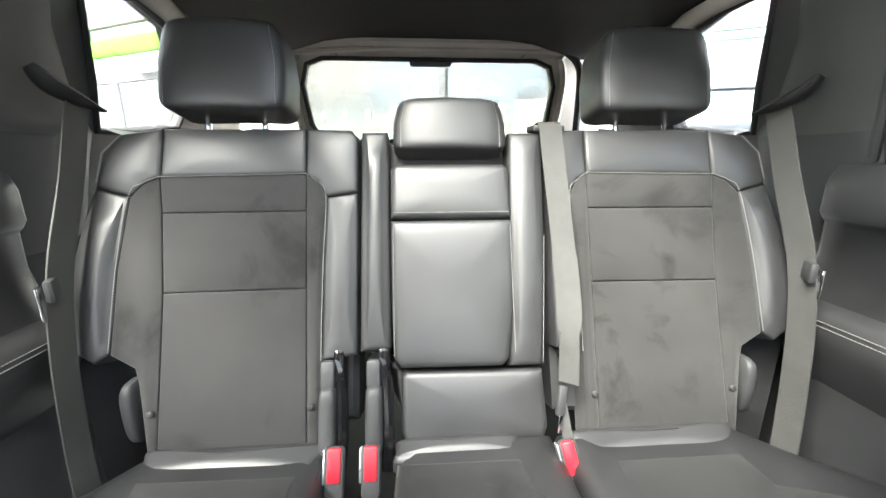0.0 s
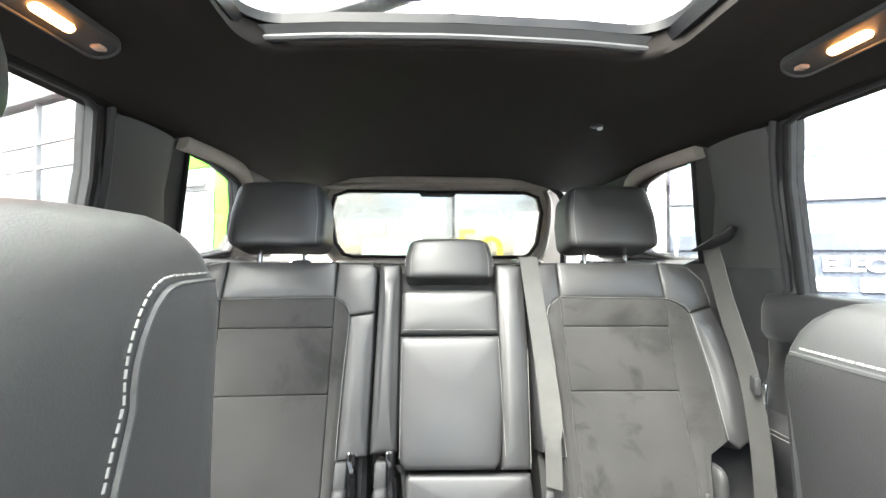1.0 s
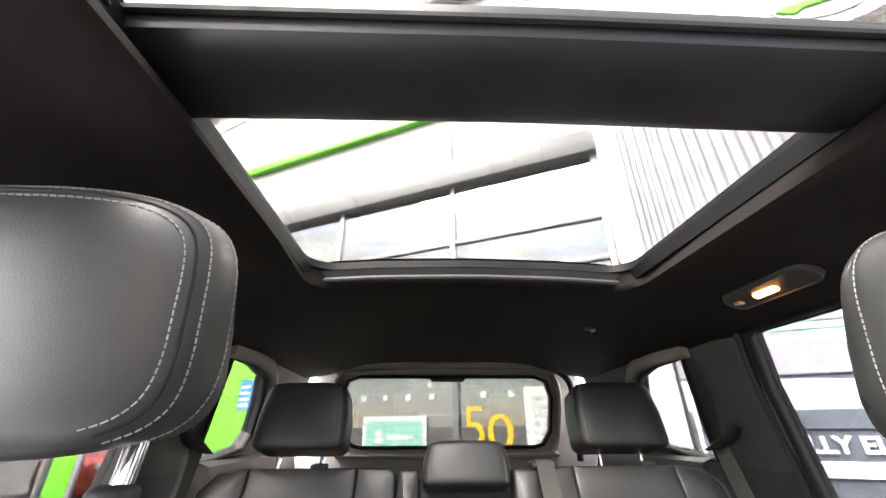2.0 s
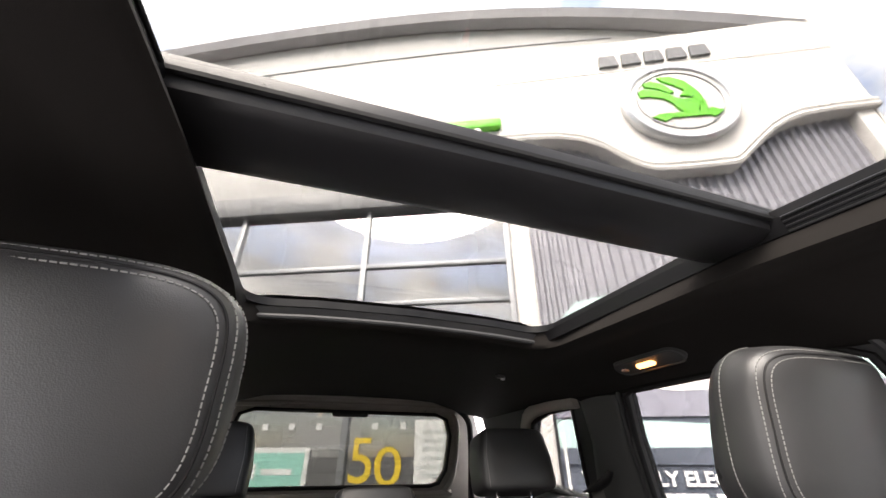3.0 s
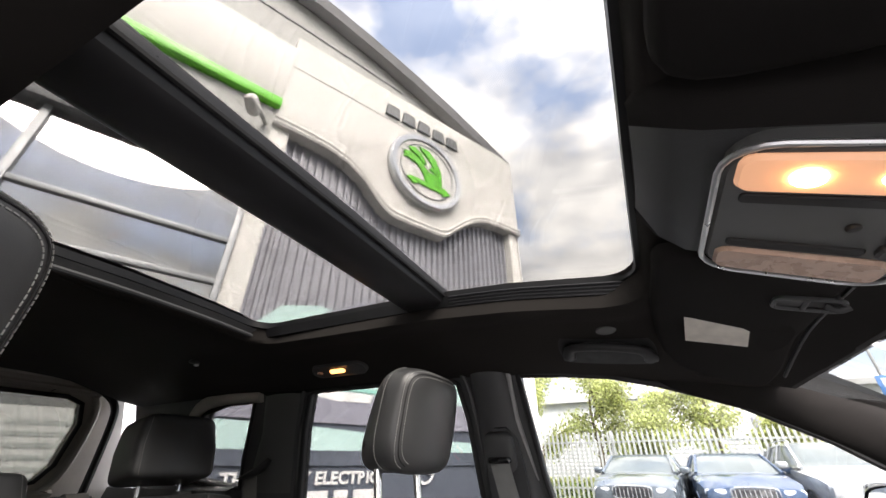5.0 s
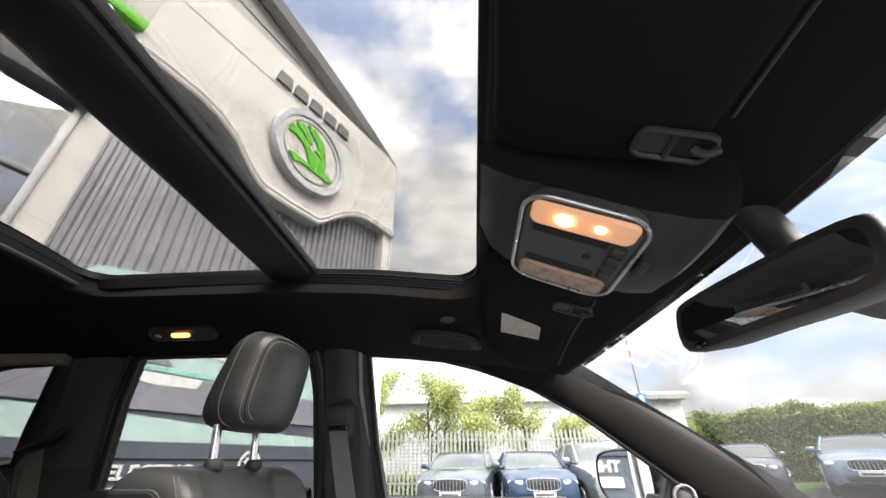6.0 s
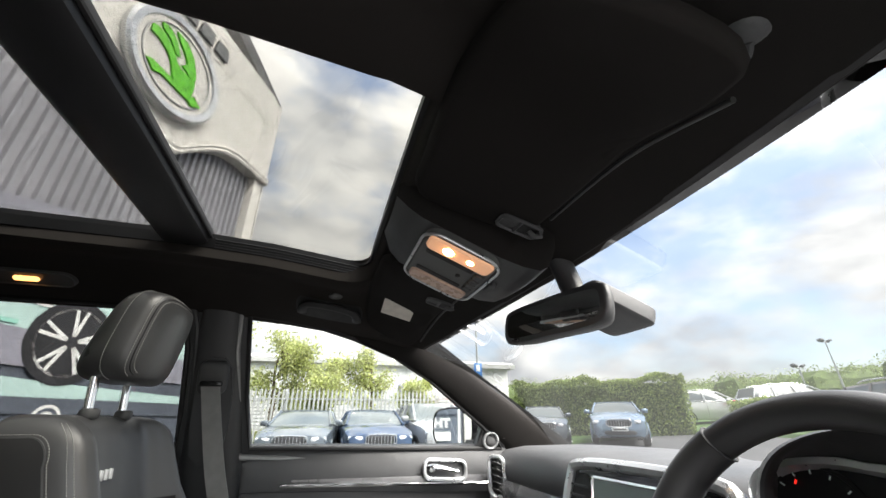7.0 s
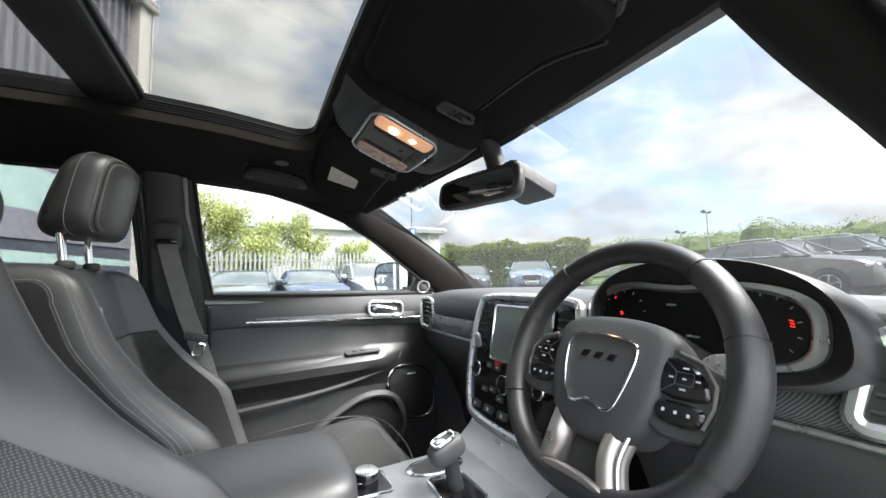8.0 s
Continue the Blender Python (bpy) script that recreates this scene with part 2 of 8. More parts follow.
def loft(bm, rings, closed=True, caps=True, fan=False):
    rows = [[bm.verts.new(p) for p in r] for r in rings]
    k = len(rows[0])
    for a, b in zip(rows, rows[1:]):
        for i in range(k if closed else k - 1):
            j = (i + 1) % k
            bm.faces.new((a[i], a[j], b[j], b[i]))
    if caps and closed:
        bm.faces.new(rows[0][::-1])
        bm.faces.new(rows[-1])
    return bm


def box(bm, c, s, bevel=0.0, seg=2, rot=None):
    made = bmesh.ops.create_cube(bm, size=1.0)
    m = Matrix.Translation(c) @ (rot.to_4x4() if rot else Matrix.Identity(4)) @ Matrix.Diagonal((*s, 1))
    bmesh.ops.transform(bm, matrix=m, verts=made["verts"])
    if bevel > 0:
        edges = list({e for v in made["verts"] for e in v.link_edges})
        bmesh.ops.bevel(bm, geom=edges, offset=min(bevel, min(s) * 0.48), segments=seg, profile=0.5, affect="EDGES")
    return bm


def rot(rx=0, ry=0, rz=0):
    return Euler([radians(a) for a in (rx, ry, rz)]).to_matrix()


def sup(bm, c, r, e1=0.5, e2=0.5, turn=None, nu=28, nv=14, shape=None):
    """A rounded block (superellipsoid) with half sizes r; shape(p) may bend it."""
    def f(v, e):
        return math.copysign(abs(v) ** e, v)
    rings = []
    for j in range(1, nv):
        v = -math.pi / 2 + math.pi * j / nv
        ring = []
        for i in range(nu):
            u = 2 * math.pi * i / nu
            p = Vector((r[0] * f(math.cos(v), e1) * f(math.cos(u), e2), r[1] * f(math.cos(v), e1) * f(math.sin(u), e2), r[2] * f(math.sin(v), e1)))
            if shape:
                p = shape(p)
            ring.append((turn @ p if turn else p) + Vector(c))
        rings.append(ring)
    return loft(bm, rings)


def tube(bm, pts, r, n=8, closed=False, flat=1.0, up=None):
    pts = [Vector(p) for p in pts]
    rings, k = [], len(pts)
    side = None
    for i, p in enumerate(pts):
        d = (pts[(i + 1) % k] - pts[i - 1]) if closed else (pts[min(i + 1, k - 1)] - pts[max(i - 1, 0)])
        d.normalize()
        if up:
            side = d.cross(Vector(up)).normalized()
        elif side is None:
            side = d.orthogonal().normalized()
        else:
            side = (side - d * side.dot(d)).normalized()
        o = d.cross(side)
        rr = r(i / (k - 1)) if callable(r) else r
        rings.append([p + rr * (math.cos(a) * side + flat * math.sin(a) * o) for a in (2 * math.pi * j / n for j in range(n))])
    if closed:
        rings.append(rings[0])
        return loft(bm, rings, caps=False)
    return loft(bm, rings)


def smooth_path(pts, n=8, closed=False):
    """A rounded curve through the points (Catmull-Rom)."""
    pts = [Vector(p) for p in pts]
    k, out = len(pts), []
    for i in range(k if closed else k - 1):
        if closed:
            a, b, c, d = pts[i - 1], pts[i], pts[(i + 1) % k], pts[(i + 2) % k]
        else:
            a, b, c, d = pts[max(i - 1, 0)], pts[i], pts[i + 1], pts[min(i + 2, k - 1)]
        for j in range(n):
            t = j / n
            out.append(0.5 * ((2 * b) + (c - a) * t + (2 * a - 5 * b + 4 * c - d) * t * t + (3 * b - a - 3 * c + d) * t ** 3))
    if not closed:
        out.append(pts[-1])
    return out


def stitches(bm, pts, gap=0.0075, long=0.005, r=0.0009, up=(0, 0, 1)):
    """A row of short raised thread stitches along a curve."""
    pts = [Vector(p) for p in pts]
    left = 0.0
    for a, b in zip(pts, pts[1:]):
        d = b - a
        n = d.length
        if n < 1e-6:
            continue
        d = d / n
        s = left
        while s < n:
            q = (-d).to_track_quat("Y", "Z").to_matrix()
            box(bm, a + d * s, (r * 2, long, r * 2), 0, rot=q)
            s += gap
        left = s - n
    return bm


def offset(poly, d):
    """The polygon moved inwards by d (counter-clockwise)."""
    k, out = len(poly), []
    for i in range(k):
        a, b, c = Vector(poly[i - 1]), Vector(poly[i]), Vector(poly[(i + 1) % k])
        n1, n2 = (b - a), (c - b)
        n1, n2 = Vector((-n1.y, n1.x)).normalized(), Vector((-n2.y, n2.x)).normalized()
        m = (n1 + n2)
        m = m / max(0.35, m.length_squared / 2) if m.length > 1e-6 else n1
        out.append(b + m * d)
    return out


def area2(poly):
    return sum(poly[i - 1][0] * poly[i][1] - poly[i][0] * poly[i - 1][1] for i in range(len(poly)))


def densify(poly, step):
    out = []
    for i in range(len(poly)):
        a, b = Vector(poly[i]), Vector(poly[(i + 1) % len(poly)])
        n = max(1, int((b - a).length / step))
        out += [a + (b - a) * j / n for j in range(n)]
    return out


def pad(bm, outline, m, thick=0.03, r=0.008, puff=0.008, step=0.03):
    """A stuffed panel: outline in the plane of m, front along its +z."""
    poly = [Vector(p) for p in outline]
    if area2(poly) < 0:
        poly.reverse()
    poly = densify(poly, step)
    mid = sum(poly, Vector((0, 0))) / len(poly)
    rows = [[(*p, -thick) for p in poly]]
    for k in (0, 30, 60, 90):
        a = radians(k)
        rows.append([(*p, -r + r * math.sin(a)) for p in offset(poly, r * (1 - math.cos(a)))])
    inner = offset(poly, r)
    for s in (0.85, 0.6, 0.3):
        rows.append([(*(mid + (p - mid) * s), puff * (1 - s ** 2.5)) for p in inner])
    loft(bm, [[m @ Vector(p) for p in row] for row in rows])
    return bm


def plate(bm, outline, m, lo, hi, bevel=0.0):
    """A flat slab: outline in the plane of m, from lo to hi along its z."""
    poly = [Vector(p) for p in outline]
    if area2(poly) < 0:
        poly.reverse()
    rows = [[m @ Vector((*p, lo)) for p in poly]]
    if bevel:
        rows.append([m @ Vector((*p, hi - bevel)) for p in poly])
        poly = offset(poly, bevel)
    rows.append([m @ Vector((*p, hi)) for p in poly])
    return loft(bm, rows)


def rounded(w, h, r, n=5, cx=0.0, cy=0.0):
    out = []
    for sx, sy, a0 in ((1, 1, 0), (-1, 1, 90), (-1, -1, 180), (1, -1, 270)):
        for i in range(n + 1):
            a = radians(a0 + 90 * i / n)
            out.append((cx + sx * (w / 2 - r) + r * math.cos(a), cy + sy * (h / 2 - r) + r * math.sin(a)))
    return out


def frame_of(o, x, y):
    x, y = Vector(x).normalized(), Vector(y).normalized()
    z = x.cross(y)
    return Matrix(((x.x, y.x, z.x, o[0]), (x.y, y.y, z.y, o[1]), (x.z, y.z, z.z, o[2]), (0, 0, 0, 1)))


def holed(bm, outer, holes, m, lo, hi):
    """A wall with real openings: outlines in the plane of m, from lo to hi along its z."""
    edges = []
    for loop in (outer, *holes):
        vs = [bm.verts.new((p[0], p[1], 0)) for p in loop]
        edges += [bm.edges.new((vs[i], vs[(i + 1) % len(vs)])) for i in range(len(vs))]
    made = bmesh.ops.triangle_fill(bm, edges=edges, use_beauty=True)
    faces = [f for f in made["geom"] if isinstance(f, bmesh.types.BMFace)]
    ext = bmesh.ops.extrude_face_region(bm, geom=faces)
    top = [v for v in ext["geom"] if isinstance(v, bmesh.types.BMVert)]
    tops = set(top)
    for v in bm.verts:
        v.co = m @ Vector((v.co.x, v.co.y, hi if v in tops else lo))
    return bm


def words(name, body, size, m, mat, parent, depth=0.001, width=0.0, bold=0.0):
    """Raised lettering in the built-in font, as a mesh."""
    cu = bpy.data.curves.new(name, "FONT")
    cu.body, cu.size, cu.extrude, cu.offset = body, size, depth, bold
    tmp = bpy.data.objects.new(name, cu)
    scene.collection.objects.link(tmp)
    bpy.context.view_layer.update()
    me = bpy.data.meshes.new_from_object(tmp.evaluated_get(bpy.context.evaluated_depsgraph_get()))
    bpy.data.objects.remove(tmp)
    if width:
        xs = [v.co.x for v in me.vertices]
        me.transform(Matrix.Diagonal((width / (max(xs) - min(xs)), 1, 1, 1)) @ Matrix.Translation((-min(xs), 0, 0)))
    me.transform(m)
    me.materials.clear()
    me.materials.append(mat)
    me.name = name
    ob = new(name, me)
    if parent:
        ob.parent = parent
        if parent.type == "EMPTY":
            ob.matrix_parent_inverse = parent.matrix_basis.inverted()
    return ob


# ---------------------------------------------------------------- car shell
def roof_z(x, y):
    zc = float(np.interp(y, (-0.80, -0.67, -0.57, -0.43, -0.2, 0.0, 0.5, 1.0, 1.45, 1.56), (1.545, 1.572, 1.588, 1.615, 1.644, 1.656, 1.659, 1.645, 1.638, 1.656)))
    k = float(np.interp(y, (0.6, 0.95), (1, 0.74)))
    return zc - k * float(np.interp(abs(x), (0, 0.2, 0.36, 0.40, 0.44, 0.5, 0.55, 0.63), (0, 0.004, 0.014, 0.026, 0.043, 0.068, 0.083, 0.10)))


def ring_path(x0, x1, y0, y1, r, n=14, c=7):
    """A rounded rectangle with the same number of points whatever its size."""
    out = []
    corners = (((x1 - r, y1 - r), 0), ((x0 + r, y1 - r), 90), ((x0 + r, y0 + r), 180), ((x1 - r, y0 + r), 270))
    arcs = [[(cx + r * math.cos(radians(a0 + 90 * i / c)), cy + r * math.sin(radians(a0 + 90 * i / c))) for i in range(c + 1)] for (cx, cy), a0 in corners]
    for k in range(4):
        out += arcs[k]
        a, b = arcs[k][-1], arcs[(k + 1) % 4][0]
        out += [(a[0] + (b[0] - a[0]) * i / n, a[1] + (b[1] - a[1]) * i / n) for i in range(1, n)]
    return out


def headliner():
    bm = B()

    def roll(x, y):
        """How far the padded side lip of the opening bulges inwards and down."""
        return float(np.interp(abs(x), (0.26, 0.35), (0, 1))) * float(np.interp(y, (-0.44, -0.36, -0.1, 0.25, 0.5), (0.8, 1.0, 1.0, 0.9, 0.35)))
    hole = ring_path(-0.362, 0.362, -0.442, 0.526, 0.085)
    edge = ring_path(-0.63, 0.63, -0.80, 1.56, 0.10)
    edge = [(x, y + (0.14 * (abs(x) / 0.58) ** 2 if y < -0.6 else 0)) for x, y in edge]
    rows = [[(x * 0.99, 0.03 + (y - 0.03) * 0.99, roof_z(x, y) + 0.035) for x, y in hole],
            [(x * (0.995 - (0.10 if x < 0 else 0.06) * roll(x, y)), 0.03 + (y - 0.03) * 0.995, roof_z(x, y) + 0.008 - 0.006 * roll(x, y)) for x, y in hole],
            [(x * (1.0 - (0.13 if x < 0 else 0.085) * roll(x, y)), 0.03 + (y - 0.03) * 1.005, roof_z(x, y) + 0.002 - 0.018 * roll(x, y)) for x, y in hole],
            [(x * (1.015 - (0.115 if x < 0 else 0.07) * roll(x, y)), 0.03 + (y - 0.03) * 1.015, roof_z(x, y) - 0.001 - 0.022 * roll(x, y)) for x, y in hole]]
    rows.append([(a[0] + (b[0] - a[0]) * 0.1, a[1] + (b[1] - a[1]) * 0.1, roof_z(a[0] + (b[0] - a[0]) * 0.1, a[1] + (b[1] - a[1]) * 0.1) - 0.012 * roll(*a)) for a, b in zip(hole, edge)])
    for s in (0.2, 0.32, 0.45, 0.58, 0.7, 0.8, 0.88, 0.94, 1.0):
        rows.append([(a[0] + (b[0] - a[0]) * s, a[1] + (b[1] - a[1]) * s, roof_z(a[0] + (b[0] - a[0]) * s, a[1] + (b[1] - a[1]) * s)) for a, b in zip(hole, edge)])
    rows.append([(x, y, roof_z(x, y) + 0.06) for x, y in edge])
    rows.append([(x * 0.98, 0.03 + (y - 0.03) * 0.98, roof_z(x, y) + 0.05) for x, y in hole])
    rows.append(rows[0])
    loft(bm, rows, caps=False)
    # roof lining takes the cloth copy with window light in its colour
    return mesh("ceiling", bm, LIT_ROOF_CLOTH, sharp=50)


tagged(headliner(), "black cloth car headliner with panoramic roof opening", "headliner", kind="structure")


def roof_shell():
    bm = B()

    def skin(x, v, y0=None, y1=1.62):
        y = (y0 if y0 is not None else -0.80 + 0.39 * x * x) * (1 - v) + y1 * v
        return (x, y, roof_z(x, max(-0.8, min(1.56, y))) + 0.075)
    for s in (-1, 1):
        loft(bm, [[skin(s * x, v) for x in np.linspace(0.41, 0.66, 5)] for v in np.linspace(0, 1, 14)], closed=False)
    loft(bm, [[skin(x, v, None, -0.47) for x in np.linspace(-0.41, 0.41, 9)] for v in np.linspace(0, 1, 6)], closed=False)
    loft(bm, [[skin(x, v, 0.55) for x in np.linspace(-0.41, 0.41, 9)] for v in np.linspace(0, 1, 8)], closed=False)
    ob = mesh("roof", bm, shader("dark_grey_car_paint", (0.05, 0.052, 0.055), 0.25, metal=0.4, coat=0.6))
    return tagged(ob, "dark grey painted steel roof skin of the car", "car roof", kind="structure")


roof_shell()


def sunroof():
    root = thing("sunroof", (0, 0.03, 1.66), "black-framed panoramic sunroof with two tinted glass panels", "sunroof")
    for nm, y0, y1 in (("front_pane", -0.475, -0.03), ("rear_pane", 0.03, 0.545)):
        bm = B()
        xs = np.linspace(-0.41, 0.41, 25)
        loft(bm, [[(x, y, roof_z(x, y) + 0.052) for x in xs] + [(x, y, roof_z(x, y) + 0.057) for x in xs[::-1]] for y in np.linspace(y0, y1, 14)])
        part(nm, bm, ROOF_GLASS, root, "tinted roof glass")
    bm = B()
    rows = []
    for y, dz in ((-0.052, 0.046), (-0.052, 0.026), (-0.048, 0.012), (-0.034, 0.004), (0.034, 0.004), (0.048, 0.010), (0.052, 0.02), (0.052, 0.046)):
        rows.append([(x, y, roof_z(x * 0.6, 0) + dz) for x in np.linspace(-0.385, 0.385, 16)])
    loft(bm, rows, closed=False)
    part("crossbar", bm, shader("satin_black_crossbar", (0.02, 0.02, 0.022), 0.36, vary=0.15, scale=6, grain=0.2, grain_scale=1200), root, "satin black moulded crossbar")
    black = shader("matt_black_frame", (0.006, 0.006, 0.007), 0.45, spec=0.4, vary=0.2, scale=14)
    outer, inner = ring_path(-0.40, 0.40, -0.465, 0.55, 0.05), ring_path(-0.347, 0.347, -0.430, 0.508, 0.06)
    bm = B()
    rows = [[(x, y, roof_z(x, y) + 0.05) for x, y in outer], [(x, y, roof_z(x, y) + 0.05) for x, y in inner], [(x, y, roof_z(x, y) + 0.034) for x, y in inner], [(x, y, roof_z(x, y) + 0.034) for x, y in outer]]
    rows.append(rows[0])
    loft(bm, rows, caps=False)
    part("frame", bm, black, root, "black plastic frame")
    for sx in (-1, 1):
        part("track", loft(B(), [[(sx * x, y, roof_z(0.35, y) + dz) for x, dz in ((0.340, 0.036), (0.343, 0.012), (0.366, 0.006), (0.372, -0.002))] for y in np.linspace(-0.42, 0.5, 12)], closed=False), black, root, "black guide track")
        for k in range(4):
            part("guide_rail", tube(B(), [(sx * (0.339 + 0.0015 * k), y, roof_z(0.35, y) + 0.033 - 0.0065 * k) for y in np.linspace(-0.42, -0.065, 8)], 0.0018, 6), bpy.data.materials["satin_black_crossbar"], root, "thin black guide rail")
    for y in (-0.054, 0.054):
        part("bar_seal", tube(B(), [(x, y, roof_z(x * 0.6, 0) + 0.026) for x in np.linspace(-0.385, 0.385, 16)], 0.004, 6), RUBBER, root, "black rubber edge seal")
    part("clip", box(B(), (0.366, 0.054, roof_z(0.366, 0.05) + 0.004), (0.009, 0.009, 0.014), 0.002), SATIN, root, "small pale metal clip")
    bm = B()
    loft(bm, [[(x, 0.503 + 0.004 * j, roof_z(x, 0.5) + 0.03 - 0.007 * j) for x in np.linspace(-0.345, 0.345, 12)] for j in range(4)], closed=False)
    tube(bm, [(x, 0.512, roof_z(x, 0.5) + 0.012) for x in np.linspace(-0.345, 0.345, 12)], 0.006, 8)
    part("blind_rail", bm, PLASTIC, root, "grey roller blind rail")


sunroof()

# side walls: outlines as (y, z) on the sloping plane of the side glass
SLOPE = 0.333
FRONT_WIN = [(-0.126, 1.555), (-0.22, 1.551), (-0.30, 1.541), (-0.43, 1.508), (-0.56, 1.463), (-0.69, 1.393), (-0.79, 1.322), (-0.88, 1.259), (-0.95, 1.206), (-0.962, 1.185), (-0.173, 1.203), (-0.148, 1.33)]
REAR_WIN = [(0.525, 1.564), (0.553, 1.552), (0.589, 1.445), (0.602, 1.38), (0.632, 1.235), (0.64, 1.185), (0.014, 1.185), (0.014, 1.30), (0.022, 1.46), (0.038, 1.544), (0.072, 1.563), (0.3, 1.566)]
QUARTER_WIN = [(0.80, 1.545), (0.93, 1.546), (1.06, 1.522), (1.12, 1.45), (1.16, 1.36), (1.14, 1.315), (0.99, 1.295), (0.885, 1.293), (0.86, 1.38)]


def side_frame(s):
    return frame_of((s * 0.74, 0, 1.17), (0, 1, 0), (-s * SLOPE, 0, 1))


def on_side(pts):
    return [(y, (z - 1.17) * math.hypot(1, SLOPE)) for y, z in pts]


def side_point(s, y, z, off=0.0):
    return Vector((s * (0.74 - SLOPE * (z - 1.17) - off), y, z - off * SLOPE))


def curl(pts, n=4):
    return [(p.x, p.y) for p in smooth_path([(a, b, 0) for a, b in pts], n, True)]


def side_wall(s):
    name = "wall_passenger_side" if s > 0 else "wall_driver_side"
    apillar = [(-0.62, 1.578), (-0.693, 1.52), (-0.826, 1.437), (-0.995, 1.336), (-1.108, 1.27), (-1.24, 1.195), (-1.25, 1.165)]
    if s > 0:
        outer = [(1.5, 1.165), (1.5, 1.578)] + apillar
        holes = [FRONT_WIN, REAR_WIN, QUARTER_WIN]
    else:
        outer = [(1.5, 1.165), (1.5, 1.578)] + apillar + [(-1.0, 1.165)] + FRONT_WIN[9::-1] + [(-0.148, 1.32), (-0.175, 1.165)]
        holes = [REAR_WIN, QUARTER_WIN]
    bm = B()
    holed(bm, on_side(outer), [on_side(h) for h in holes], side_frame(s), 0, 0.035 * s)
    wall = mesh(name, bm, PLASTIC, sharp=30)
    tagged(wall, "black plastic pillar trim round the side windows", "pillar trim", kind="structure")
    for k, (h, nm, mat) in enumerate(((FRONT_WIN, "front", SIDE_GLASS), (REAR_WIN, "rear", PRIVACY), (QUARTER_WIN, "quarter", PRIVACY))):
        if s < 0 and k == 0:
            continue
        win = mesh("window_%d" % (k + 1 + (0 if s > 0 else 3)), plate(B(), on_side(h), side_frame(s), 0.018 * s, 0.022 * s), mat)
        win.visible_shadow = k > 0
        tagged(win, "%s side window glass in a black rubber seal" % nm, "car window", kind="structure")
        loop = [side_point(s, y, z, 0.002) for y, z in h]
        bm = tube(B(), loop, 0.007, 8, closed=True)
        part("seal", bm, RUBBER, win, "black rubber seal")
        if k < 2:
            off = [side_point(s, y, z, 0.004) for y, z in (curl(offset([(a, b) for a, b in h], -0.022 if area2(h) > 0 else 0.022), 2))]
            part("door_seal", tube(B(), off, 0.008, 8, closed=True), SEAL_GREY if k == 0 else PLASTIC_SOFT, win, "grey door seal")


side_wall(1)
side_wall(-1)


def pillar(name, s, pts, widths, depth, mat, label):
    """A moulded pillar cover along points on the side plane."""
    bm = B()
    rings = []
    for (y, z), w in zip(pts, widths):
        ring = []
        for a in np.linspace(0, math.pi, 9):
            ring.append(side_point(s, y + w * math.cos(a), z, depth * math.sin(a) ** 0.6 - 0.004))
        rings.append(ring)
    loft(bm, rings, closed=False)
    return tagged(mesh(name, bm, mat, sharp=60), label, "pillar", kind="structure")


for s, side in ((1, "passenger"), (-1, "driver")):
    pillar("b_pillar_" + side, s, [(-0.05, 1.58), (-0.055, 1.45), (-0.07, 1.32), (-0.08, 1.17), (-0.08, 0.9), (-0.08, 0.5)], [0.05, 0.054, 0.068, 0.078, 0.085, 0.09], 0.028, PLASTIC, "black moulded centre pillar cover")
    pillar("c_pillar_" + side, s, [(0.67, 1.58), (0.685, 1.45), (0.72, 1.34), (0.76, 1.29), (0.76, 1.17)], [0.078, 0.09, 0.112, 0.122, 0.122], 0.013, PILLAR_GREY, "grey moulded rear pillar cover")
    pillar("c_pillar_base_" + side, s, [(0.76, 1.285), (0.77, 1.1), (0.77, 0.6)], [0.115, 0.125, 0.125], 0.016, PLASTIC_SOFT, "dark grey lower pillar cover")
    # A pillar
    if s > 0:
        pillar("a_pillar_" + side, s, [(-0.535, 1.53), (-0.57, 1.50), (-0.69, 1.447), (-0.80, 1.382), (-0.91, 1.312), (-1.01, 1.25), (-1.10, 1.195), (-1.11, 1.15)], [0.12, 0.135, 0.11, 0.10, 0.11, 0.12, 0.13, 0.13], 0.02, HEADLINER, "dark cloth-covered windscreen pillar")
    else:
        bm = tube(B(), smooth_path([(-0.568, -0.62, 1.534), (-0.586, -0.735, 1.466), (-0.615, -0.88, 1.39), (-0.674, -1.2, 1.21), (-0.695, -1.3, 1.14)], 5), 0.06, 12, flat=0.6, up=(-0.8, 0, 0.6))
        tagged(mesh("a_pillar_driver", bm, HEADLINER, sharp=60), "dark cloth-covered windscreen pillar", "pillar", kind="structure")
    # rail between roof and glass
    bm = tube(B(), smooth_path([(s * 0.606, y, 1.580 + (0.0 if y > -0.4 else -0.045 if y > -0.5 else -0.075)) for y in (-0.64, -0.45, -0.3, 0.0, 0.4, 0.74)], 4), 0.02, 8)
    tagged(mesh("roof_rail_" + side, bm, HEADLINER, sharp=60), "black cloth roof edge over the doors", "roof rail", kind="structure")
    # pale trim over the quarter window
    bm = tube(B(), smooth_path([side_point(s, y, z, 0.0) for y, z in ((0.76, 1.566), (0.95, 1.568), (1.09, 1.54), (1.17, 1.44), (1.21, 1.35))], 4), 0.024, 8)
    tagged(mesh("quarter_trim_" + side, bm, TRIM_GREIGE, sharp=60), "pale grey trim over the rear quarter window", "window trim", kind="structure")


